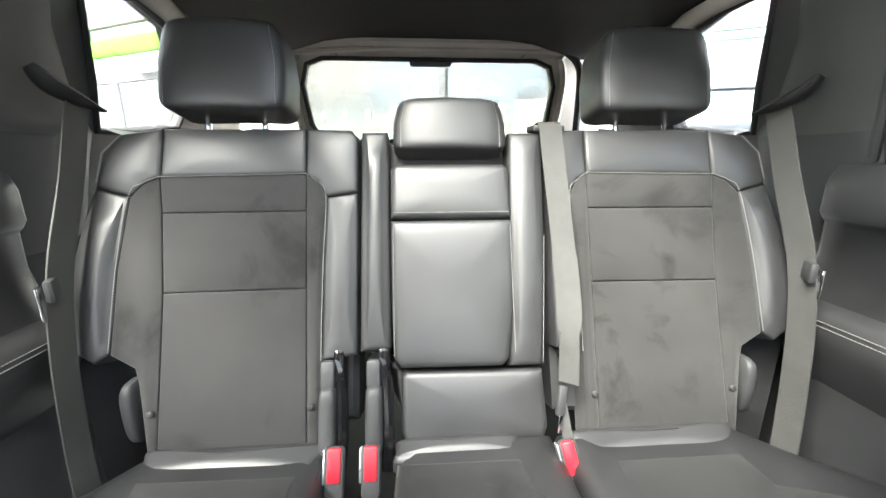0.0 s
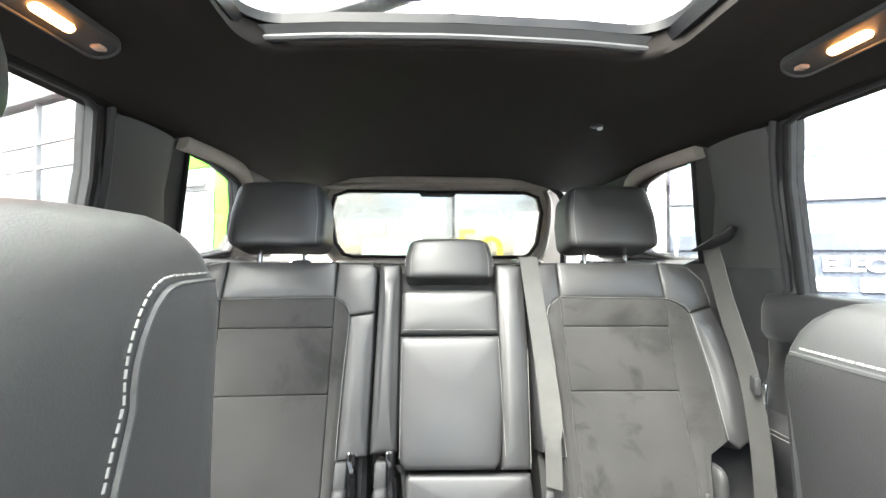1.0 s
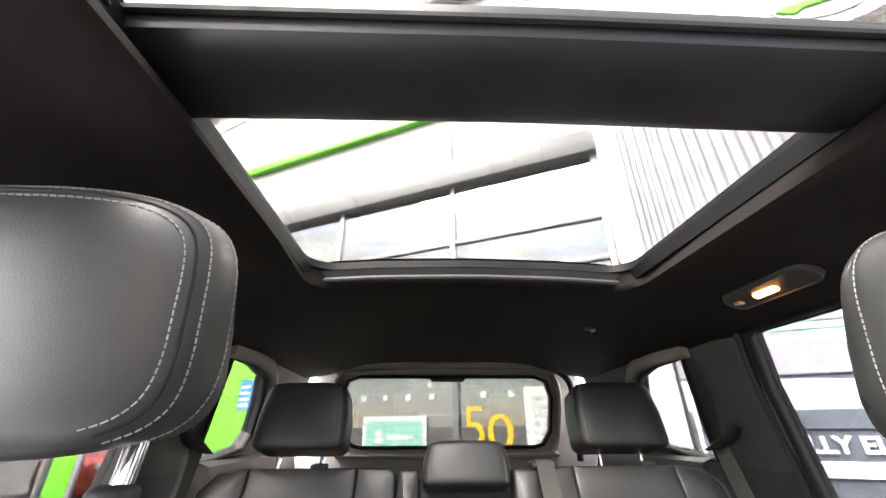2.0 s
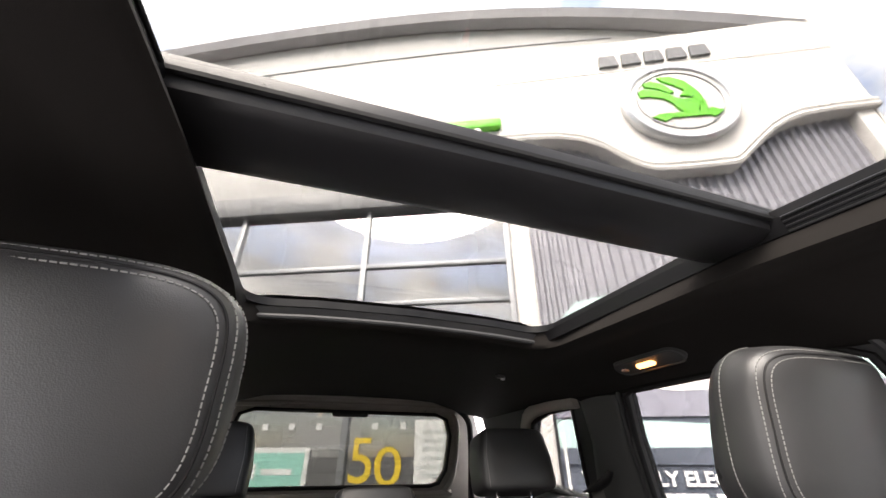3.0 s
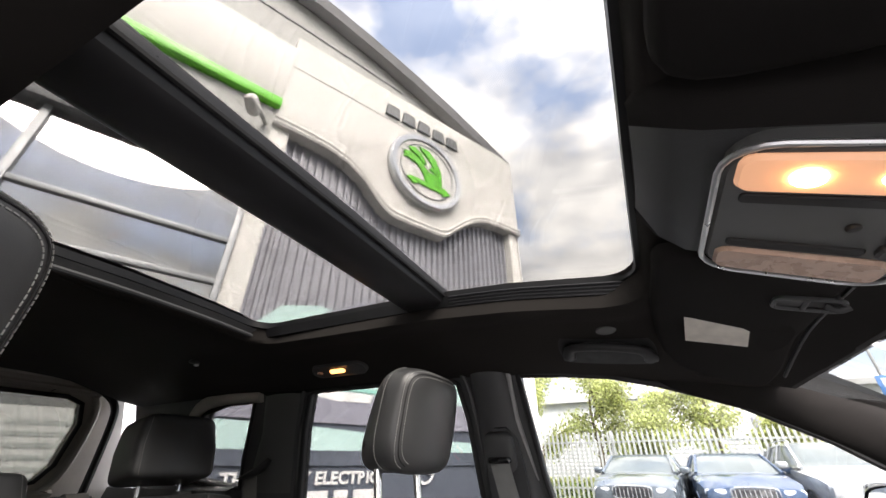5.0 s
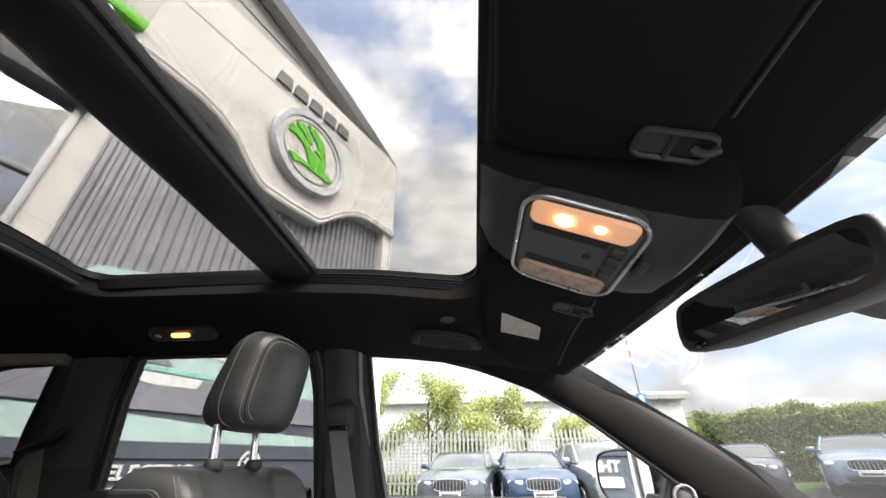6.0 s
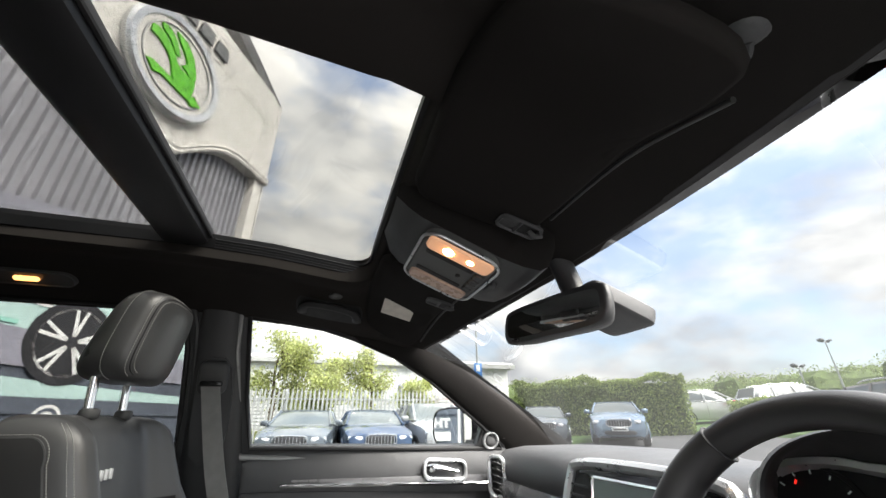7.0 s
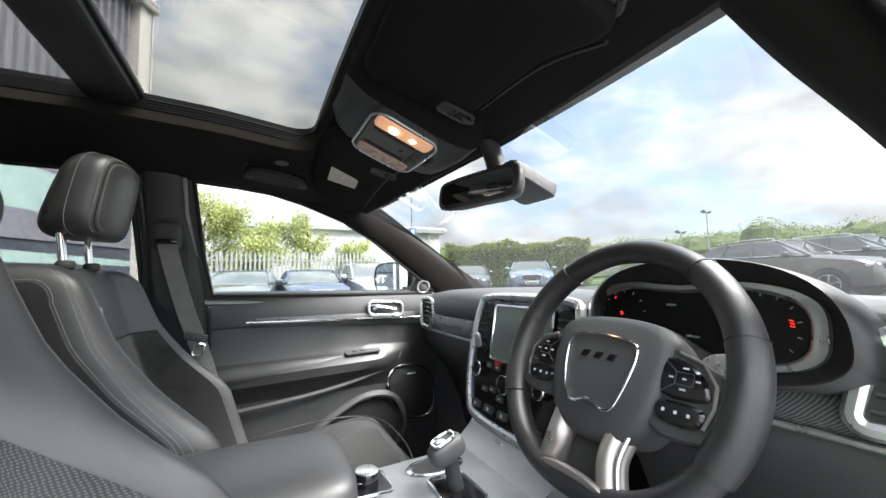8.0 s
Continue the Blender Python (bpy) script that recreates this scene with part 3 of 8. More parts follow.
def tailgate():
    fr = frame_of((0, 1.60, 1.30), (1, 0, 0), (0, -0.06, 1))
    root = thing("tailgate", (0, 1.6, 0.6), "closed tailgate with grey trim and wide rear window", "tailgate", kind="structure")
    glass = [(-0.40, 0.29), (-0.455, 0.27), (-0.475, 0.20), (-0.455, 0.06), (-0.42, 0.01), (-0.38, 0.0), (0.38, 0.0), (0.42, 0.01), (0.455, 0.06), (0.475, 0.20), (0.455, 0.27), (0.40, 0.29)]
    outer = [(-0.60, 0.29), (-0.56, 0.42), (0.56, 0.42), (0.60, 0.29), (0.72, -0.1), (0.74, -0.8), (-0.74, -0.8), (-0.72, -0.1)]
    bm = holed(B(), outer, [glass], fr, 0, -0.05)
    part("inner_panel", bm, TRIM_GREIGE, root, "pale grey plastic inner panel", 30)
    part("rear_pane", plate(B(), glass, fr, -0.035, -0.03), TAIL_GLASS, root, "tinted rear glass")
    loop = [fr @ Vector((x, y, 0.004)) for x, y in glass]
    part("seal", tube(B(), loop, 0.008, 8, closed=True), RUBBER, root, "black rubber seal")
    rim = [fr @ Vector((x * 1.075, 0.145 + (y - 0.145) * 1.2, 0.004)) for x, y in glass]
    part("rim_trim", tube(B(), smooth_path(rim, 3, True), 0.024, 8, closed=True, flat=0.5), TRIM_GREIGE, root)
    for sx in (-1, 1):
        part("joint", tube(B(), [fr @ Vector((sx * 0.38, 0.335, 0.006)), fr @ Vector((sx * 0.34, 0.30, 0.012))], 0.002, 6), INK, root)
    bm = loft(B(), [[fr @ Vector((x, y, w)) for x in (-0.5, -0.2, 0.2, 0.5)] for y, w in ((0.35, 0.05), (0.345, 0.02), (0.312, 0.014), (0.30, 0.0))], closed=False)
    part("top_trim", bm, TRIM_GREIGE, root, "pale grey upper trim")
    part("wiper_motor", plate(B(), rounded(0.16, 0.03, 0.012, cy=0.285), fr, -0.028, -0.006, 0.004), PLASTIC, root, "black high brake lamp housing")
    seal = [fr @ Vector((x, y, 0.05)) for x, y in ((0.56, -0.05), (0.56, 0.2), (0.54, 0.28), (0.48, 0.325))]
    part("body_seal", tube(B(), smooth_path(seal, 5), 0.014, 8), RUBBER, root, "black body seal")


tailgate()

for sx in (-1, 1):
    bm = loft(B(), [[(sx * x, y, z) for y in (0.9, 1.1, 1.3, 1.6)] for x, z in ((0.70, 1.30), (0.66, 1.285), (0.64, 1.2), (0.64, 0.6))], closed=False)
    tagged(mesh("boot_side_trim", bm, PLASTIC_SOFT), "dark grey plastic boot side trim", "boot trim", kind="structure")
bm = box(B(), (0, 0.36, 0.42), (1.5, 2.5, 0.03), 0.005)
box(bm, (0, -1.0, 0.45), (1.5, 0.6, 0.03), 0.005)
tagged(mesh("floor", bm, CARPET), "black carpeted car floor", "car floor", kind="structure")
tagged(mesh("firewall", box(B(), (0, -1.32, 0.78), (1.5, 0.04, 0.75), 0.01), CARPET), "black carpet behind the footwell", "firewall", kind="structure")
tagged(mesh("boot_floor", box(B(), (0, 1.2, 0.75), (1.3, 0.8, 0.03), 0.005), CARPET), "black carpeted boot floor", "boot floor", kind="structure")

for s, side in ((1, "passenger"), (-1, "driver")):
    bm = box(B(), (s * 0.785, 1.06, 0.8), (0.05, 1.06, 0.74), 0.01)
    if s > 0:
        box(bm, (s * 0.80, -0.55, 0.8), (0.04, 2.2, 0.73), 0.01)
    else:
        box(bm, (s * 0.80, 0.2, 0.8), (0.04, 0.72, 0.73), 0.01)
        box(bm, (s * 0.80, -1.2, 0.8), (0.04, 0.5, 0.73), 0.01)
    tagged(mesh("body_side_" + side, bm, PLASTIC), "black inner body side below the windows", "body side", kind="structure")
    bm = loft(B(), [[(s * 0.675, 0.70, z), (s * 0.655, 0.74, z), (s * 0.63, 0.78, z), (s * 0.62, 0.85, z), (s * 0.62, 1.55, z)] for z in (0.45, 0.7, 0.85, 0.95)], closed=False)
    tagged(mesh("wheel_arch_trim_" + side, bm, PLASTIC_SOFT), "dark grey plastic trim beside the rear seat", "side trim", kind="structure")

# windscreen, with its header and cowl
ws = []
for v in np.linspace(0, 1, 8):
    row = []
    for u in np.linspace(-1, 1, 17):
        top = Vector((0.58 * u, -0.79 + 0.14 * u * u, 1.55 - 0.072 * u * u))
        low = Vector((0.73 * u, -1.50 + 0.28 * u * u, 1.13 + 0.01 * u * u))
        row.append(top.lerp(low, v) + Vector((0, -0.02, 0.035)) * math.sin(math.pi * v))
    ws.append(row)
screen = mesh("windscreen", loft(B(), ws, closed=False), CAR_GLASS)
screen.visible_shadow = False
tagged(screen, "clear curved windscreen glass", "windscreen", kind="structure")
bm = tube(B(), [p + Vector((0, 0.006, 0.006)) for p in ws[0]], 0.009, 8)
part("header_trim", bm, RUBBER, screen, "black dotted header edge")
bm = loft(B(), [[p + Vector((0, dy, dz)) for p in ws[0]] for dy, dz in ((-0.05, 0.02), (-0.03, 0.045), (0.1, 0.09))], closed=False)
part("roof_lip", bm, HEADLINER, screen)
rows = [[p + Vector((0, 0.004, -0.003)) for p in ws[0]]]
for k in (0.35, 0.7, 1.0):
    rows.append([Vector((p.x * (1 - 0.03 * k), p.y + 0.15 * k, (p.z - 0.003) * (1 - k) + k * (roof_z(p.x, p.y + 0.15) - 0.003))) for p in ws[0]])
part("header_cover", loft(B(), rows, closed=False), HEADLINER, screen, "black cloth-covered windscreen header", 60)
bm = box(B(), (0, -1.62, 1.04), (1.5, 0.4, 0.1), 0.03)
tagged(mesh("bonnet", bm, shader("dark_bonnet_paint", (0.04, 0.041, 0.043), 0.25, metal=0.4, coat=0.5)), "dark painted bonnet edge beyond the windscreen", "bonnet", kind="structure")


# ---------------------------------------------------------------- doors
def door_profile():
    prof = [(1.176, 0.785), (1.178, 0.755), (1.168, 0.735), (1.135, 0.722), (1.092, 0.722), (1.07, 0.728), (1.02, 0.735), (0.972, 0.728), (0.952, 0.685), (0.935, 0.668), (0.905, 0.672),
            (0.88, 0.70), (0.845, 0.716), (0.79, 0.722), (0.62, 0.732), (0.45, 0.74)]
    return [(z + 0.024 if z > 1.06 else z, x) for z, x in prof]


def door_card(s, label):
    ys = np.linspace(-0.985, -0.17, 15)
    root = thing("front_door", (s * 0.75, float(ys.mean()), 0.45), label, "car door")
    prof = door_profile()

    def ring(y, lo, hi):
        f = max(0.0, (-y - 0.72) / 0.26)
        out = []
        for z, x in prof[lo:hi]:
            arm = max(0.0, 0.735 - x) * min(1.0, f * 2.0) if z < 0.975 else 0.0
            rise = (0.028 * max(0.0, -y - 0.25) / 0.6) if 0.85 < z < 1.1 else 0.0
            out.append((s * (x + arm), y, z - (rise if z > 1.0 else -rise * 0.6)))
        return out
    bm = loft(B(), [[*ring(y, 0, 6), (s * 0.79, y, 1.06)] for y in ys], closed=False)
    part("upper_panel", bm, PLASTIC_SOFT, root, "dark grey padded upper panel")
    bm = loft(B(), [[(s * 0.735, y, 1.102 - 0.028 * max(0.0, -y - 0.25) / 0.6), *ring(y, 6, 13)] for y in ys], closed=False)
    part("armrest", bm, LEATHER_DARK, root, "black leather armrest and mid panel")
    bm = loft(B(), [ring(y, 12, 16) for y in ys], closed=False)
    part("lower_panel", bm, PLASTIC, root, "black plastic lower panel")
    return root


def rear_door(s):
    root = thing("rear_door", (s * 0.75, 0.35, 0.45), "closed rear door with black leather pad and white stitching", "car door")
    prof = [(1.17, 0.765), (1.222, 0.752), (1.233, 0.735), (1.226, 0.718), (1.19, 0.706), (1.14, 0.706), (1.128, 0.714), (1.12, 0.722), (1.06, 0.724), (1.005, 0.712), (0.985, 0.688),
            (0.972, 0.664), (0.95, 0.656), (0.915, 0.660), (0.87, 0.682), (0.83, 0.70), (0.80, 0.706), (0.62, 0.716), (0.45, 0.72)]
    ys = [0.03 + 0.05 * k for k in range(12)] + [0.62, 0.665, 0.70, 0.72, 0.73, 0.735]

    def ring(y, lo, hi):
        out = []
        for z, x in prof[lo:hi]:
            end = 0.735 - 0.10 * max(0.0, 0.93 - z)
            k = max(0.0, 1 - (0.735 - y) / 0.05)
            out.append((s * (x - 0.012 + 0.045 * k ** 2.5), min(y, 0.735) - (0.735 - end) * (y / 0.735), z))
        return out
    part("upper_pad", loft(B(), [ring(y, 0, 7) for y in ys], closed=False), LEATHER, root, "black leather upper pad", 60)
    part("mid_panel", loft(B(), [ring(y, 6, 11) for y in ys], closed=False), LEATHER_DARK, root, "black leather middle panel", 60)
    part("armrest", loft(B(), [ring(y, 10, 16) for y in ys], closed=False), LEATHER, root, "black leather armrest", 60)
    part("lower_panel", loft(B(), [ring(y, 15, 19) for y in ys], closed=False), PLASTIC_SOFT, root, "dark grey plastic lower panel", 60)
    bm = B()
    for k, dz in ((12, 0.0), (12, 0.009)):
        stitches(bm, [Vector(ring(y, k, k + 1)[0]) + Vector((-s * 0.0006, 0, dz)) for y in ys], 0.0055, 0.004, 0.0006)
    part("stitching", bm, THREAD, root, "white double stitching")
    part("handle_bowl", sup(B(), (s * 0.706, 0.43, 1.163), (0.006, 0.085, 0.018), 0.6, 0.5, None, 20, 10), RUBBER, root, "dark handle recess")
    part("inner_handle", tube(B(), smooth_path([(s * 0.70, 0.50, 1.146), (s * 0.694, 0.45, 1.15), (s * 0.696, 0.36, 1.153)], 4), 0.007, 8, flat=0.5), CHROME, root, "chrome inner handle")
    part("sill_pin", tube(B(), [(s * 0.742, 0.12, 1.2), (s * 0.74, 0.12, 1.25)], 0.005, 8), PLASTIC, root, "black lock pin")
    return root


rear_door(1)
rear_door(-1)
fd = door_card(1, "closed front passenger door in black leather and plastic")


def front_door_details(root):
    # dark wood-look wedge with a bright line under it
    bm = loft(B(), [[(0.717 - 0.003, y, 1.121 - 0.018 * k + 0.010 * k), (0.710, y, 1.116 - 0.018 * k), (0.712, y, 1.105 - 0.020 * k)] for y, k in zip(np.linspace(-0.30, -0.90, 14), np.linspace(0, 1, 14))], closed=False)
    part("trim_strip", bm, CARBON, root, "dark carbon trim wedge")
    part("bright_strip", tube(B(), [(0.710, y, 1.107 - 0.018 * k) for y, k in zip(np.linspace(-0.27, -0.90, 10), np.linspace(0, 1, 10))], 0.0045, 6), CHROME, root, "thin chrome line")
    # handle bowl and lever
    m = frame_of((0.715, -0.755, 1.131), (0, -1, -0.06), (0, 0, 1))
    bezel = [m @ Vector((x, y, 0.006)) for x, y in rounded(0.135, 0.052, 0.018)]
    part("handle_bezel", tube(B(), bezel, 0.006, 8, closed=True), SATIN, root, "satin silver handle surround")
    part("handle_bowl", plate(B(), rounded(0.13, 0.046, 0.016), m, -0.02, 0.001), PLASTIC, root)
    h = part("door_handle", tube(B(), smooth_path([m @ Vector(p) for p in ((-0.058, 0.006, 0.004), (-0.035, 0.008, 0.014), (0.0, 0.004, 0.016), (0.04, -0.002, 0.014))], 5), lambda k: 0.011 - 0.004 * k, 8, flat=0.6), CHROME, root, "chrome pull lever")
    part("lock_button", sup(B(), m @ Vector((-0.045, 0.0, 0.012)), (0.006, 0.009, 0.008), 0.6, 0.6, nu=12, nv=8), SATIN, h)
    # speaker
    m = frame_of((0.722, -0.868, 0.80), (0, -1, -0.12), (0, 0, 1))
    shape = curl([(-0.105, 0.03), (-0.075, 0.088), (-0.01, 0.10), (0.055, 0.085), (0.09, 0.03), (0.085, -0.06), (0.05, -0.10), (-0.02, -0.098), (-0.065, -0.07)], 5)
    part("speaker_grille", pad(B(), shape, m, 0.02, 0.006, 0.01, 0.02), shader("speaker_mesh", (0.014, 0.014, 0.015), 0.6, grain=1.0, grain_scale=500, cells=True), root, "black mesh speaker grille")
    part("speaker_ring", tube(B(), [m @ Vector((x, y, 0.004)) for x, y in shape], 0.005, 8, closed=True), CHROME, root, "thin chrome speaker ring")
    part("badge", box(B(), m @ Vector((-0.01, 0.068, 0.012)), (0.002, 0.035, 0.006), 0.001), LETTER, root)
    # map pocket and bottle hollow
    m = frame_of((0.726, -0.62, 0.70), (0, -1, 0.18), (0, 0, 1))
    part("pocket", plate(B(), curl([(-0.22, -0.02), (-0.08, 0.055), (0.06, 0.085), (0.15, 0.05), (0.19, -0.05), (0.16, -0.10), (-0.05, -0.11), (-0.2, -0.09)], 4), m, -0.005, 0.004), CARPET, root, "dark open door pocket")
    part("pocket_lip", tube(B(), smooth_path([m @ Vector((x, y, 0.012)) for x, y in ((-0.38, -0.1), (-0.2, 0.0), (-0.06, 0.07), (0.06, 0.10), (0.17, 0.06), (0.215, -0.05), (0.18, -0.12))], 5), 0.014, 8, flat=0.6), PLASTIC_SOFT, root)
    # window switches on the armrest
    sw = part("switch_panel", box(B(), (0.698, -0.66, 0.976), (0.034, 0.13, 0.01), 0.003, rot=rot(-2)), PLASTIC, root)
    for y in (-0.63, -0.66):
        part("switch", box(B(), (0.694, y, 0.984), (0.012, 0.018, 0.006), 0.002), PLASTIC_SOFT, sw)
    rings = []
    for k in np.linspace(0, 1, 16):
        y, z, t = -0.185 - 0.60 * k, 0.936 + 0.012 * k, 0.036 * (1 - 0.55 * k ** 3)
        rings.append([(0.700 + 0.034 * k ** 2 - 0.036 * math.cos(a) * (1 - 0.3 * k), y, z + t * math.sin(a)) for a in np.linspace(0, 2 * math.pi, 14, endpoint=False)])
    part("armrest_pad", loft(B(), rings), LEATHER_DARK, root, "padded black leather armrest", 60)
    part("pull_edge", tube(B(), smooth_path([(0.688, -0.20, 0.826), (0.694, -0.45, 0.846), (0.704, -0.65, 0.876), (0.716, -0.78, 0.912), (0.724, -0.82, 0.955)], 6), 0.008, 8), PLASTIC_SOFT, root, "grey edge of the door pull recess")
    part("sill_strip", tube(B(), [(0.748, y, 1.237 - 0.034 / 0.7 * (0.7 - y) - 0.002) for y in (-0.18, -0.5, -0.95)], 0.007, 6), SATIN, root, "pale metal strip along the window sill")
    # tweeter in the mirror corner
    m = frame_of((0.725, -0.92, 1.212), (0, -1, 0), (-0.3, 0, 1))
    sail = part("mirror_corner", plate(B(), [(-0.06, -0.05), (0.12, -0.05), (0.12, 0.0), (0.0, 0.075), (-0.02, 0.07)], m, -0.03, 0.0, 0.004), PLASTIC, root, "black mirror corner cover")
    part("tweeter_ring", tube(B(), [m @ Vector((0.025 * math.cos(a), 0.025 * math.sin(a), 0.006)) for a in np.linspace(0, 2 * math.pi, 24, endpoint=False)], 0.0045, 8, closed=True), SATIN, sail, "silver tweeter ring")
    part("tweeter_mesh", sup(B(), m @ Vector((0, 0, 0.003)), (0.008, 0.02, 0.02), 0.8, 1.0, nu=16, nv=8), PLASTIC, sail)


front_door_details(fd)


# ---------------------------------------------------------------- rear bench
LEAN_BACK = 0.37
SEAT = frame_of((0, 0.747, 1.206), (1, 0, 0), (0, LEAN_BACK, 1))
SEAT_LEN = math.hypot(1, LEAN_BACK)


def on_seat(pts, s=1):
    return [(s * x, (z - 1.206) * SEAT_LEN) for x, z in pts]


def seat_point(x, z, w=0.0):
    return SEAT @ Vector((x, (z - 1.206) * SEAT_LEN, w))


def rear_headrest(root, x0, x1, z0, z1, y, name="headrest", tilt=14):
    cx, cz = (x0 + x1) / 2, (z0 + z1) / 2
    hw, hh = (x1 - x0) / 2, (z1 - z0) / 2

    def shape(p):
        k = 1 - 0.10 * max(0.0, p.z / hh) - 0.03
        return Vector((p.x * k, p.y + 0.012 * (p.x / hw) ** 2, p.z))
    bm = sup(B(), (cx, y + 0.045, cz), (hw, 0.056, hh), 0.24, 0.22, rot(-tilt), 44, 20, shape)
    hr = part(name, bm, LEATHER, root, "black leather headrest with pale stitched sides")
    for sx in (-1, 1):
        pts = [Vector((cx, y + 0.045, cz)) + rot(-tilt) @ Vector((sx * hw * (0.83 - 0.10 * max(0, v)), -0.0535 + 0.012 * 0.7, hh * v)) for v in np.linspace(-0.86, 0.86, 14)]
        part("stitching", stitches(B(), pts, 0.005, 0.0035, 0.0005), THREAD, hr, "white stitching")
        if z1 - z0 < 0.12:
            continue
        part("post", tube(B(), [(cx + sx * 0.055, y + 0.05, z0 + 0.02), (cx + sx * 0.055, y + 0.035, z0 - 0.05)], 0.006, 8), CHROME, hr, "steel headrest post")
    if z1 - z0 > 0.12:
        part("guide", box(B(), (cx + 0.055, y + 0.02, z0 - 0.028), (0.04, 0.03, 0.016), 0.005), PLASTIC, hr)
    return hr


def outer_seat(root, s, inner):
    """One outer seatback. s: side; inner: x of its inner edge."""
    i = inner
    shapes = (
        ("top_panel", [(0.506, 1.292), (0.258, 1.292), (0.258, 1.213), (0.506, 1.209)], LEATHER, 0.005),
        ("outer_shoulder", [(0.575, 1.283), (0.507, 1.292), (0.507, 1.21), (0.532, 1.199), (0.554, 1.177), (0.612, 1.192), (0.606, 1.25)], LEATHER, 0.006),
        ("inner_shoulder", [(0.257, 1.292), (i + 0.012, 1.290), (i, 1.278), (i + 0.001, 1.182), (0.222, 1.174), (0.238, 1.201), (0.257, 1.212)], LEATHER, 0.004),
        ("side_bolster", [(0.612, 1.190), (0.555, 1.176), (0.567, 1.06), (0.569, 0.93), (0.592, 0.912), (0.625, 0.93), (0.641, 0.97), (0.645, 1.03), (0.632, 1.11)], LEATHER, 0.013),
        ("inner_bolster", [(0.221, 1.173), (i + 0.001, 1.18), (i + 0.002, 0.914), (0.227, 0.906), (0.225, 1.05)], LEATHER, 0.006),
        ("upper_insert", [(0.506, 1.208), (0.257, 1.212), (0.256, 1.150), (0.499, 1.149)], SUEDE, 0.005),
        ("middle_insert", [(0.499, 1.148), (0.256, 1.149), (0.254, 1.022), (0.490, 1.020)], SUEDE, 0.006),
        ("lower_insert", [(0.490, 1.019), (0.254, 1.021), (0.250, 0.762), (0.486, 0.762)], SUEDE_SMUDGED if s > 0 else SUEDE, 0.006),
        ("outer_insert", [(0.507, 1.208), (0.533, 1.197), (0.554, 1.175), (0.566, 1.06), (0.568, 0.926), (0.528, 0.905), (0.520, 0.88), (0.505, 0.80), (0.498, 0.762), (0.487, 0.762), (0.491, 1.02), (0.50, 1.149)], SUEDE, 0.004),
        ("inner_insert", [(0.256, 1.211), (0.237, 1.199), (0.222, 1.172), (0.226, 1.05), (0.228, 0.906), (0.226, 0.762), (0.249, 0.762), (0.253, 1.02)], SUEDE, 0.003),
    )
    for nm, pts, mat, puff in shapes:
        part(nm, pad(B(), on_seat(pts, s), SEAT, 0.07 if "bolster" in nm or "shoulder" in nm else 0.05, 0.007 if mat is LEATHER else 0.0035, puff), mat, root)
    # piping and stitching
    bm = B()
    rows = [[(0.506, 1.2085), (0.257, 1.2125)], smooth_path([(0.506, 1.2085, 0), (0.533, 1.198, 0), (0.5545, 1.176, 0), (0.5665, 1.06, 0), (0.569, 0.928, 0)], 6), smooth_path([(0.257, 1.2125, 0), (0.238, 1.2, 0), (0.2215, 1.173, 0), (0.2255, 1.05, 0), (0.2275, 0.907, 0)], 6)]
    for row in rows:
        stitches(bm, [seat_point(s * p[0], p[1], 0.0025) for p in row], 0.005, 0.0036, 0.0005)
    stitches(bm, [seat_point(s * x, z, -0.002) for x, z in ((0.578, 1.28), (0.607, 1.25), (0.612, 1.20))], 0.005, 0.0036, 0.0005)
    part("stitching", bm, THREAD, root, "pale grey stitching")
    for x in (0.497, 0.243):
        part("stud", sup(B(), seat_point(s * x, 0.838, 0.004), (0.006, 0.004, 0.006), 0.8, 1, nu=12, nv=6), PLASTIC_SOFT, root)
    # hinge cover
    bm = sup(B(), (s * 0.535, 0.635, 0.83), (0.012, 0.028, 0.055), 0.6, 0.6, nu=20, nv=10)
    part("hinge_cover", bm, PLASTIC, root)
    rear_headrest(root, 0.297 if s > 0 else -0.535, 0.54 if s > 0 else -0.297, 1.315, 1.482, 0.822)
    back = [(0.60, 1.27), (i + 0.004, 1.28), (i + 0.006, 0.80), (0.50, 0.78), (0.53, 0.92), (0.62, 0.97)]
    part("back_shell", plate(B(), on_seat(back, s), SEAT, -0.13, -0.045, 0.01), PLASTIC, root, "black carpeted seat shell")


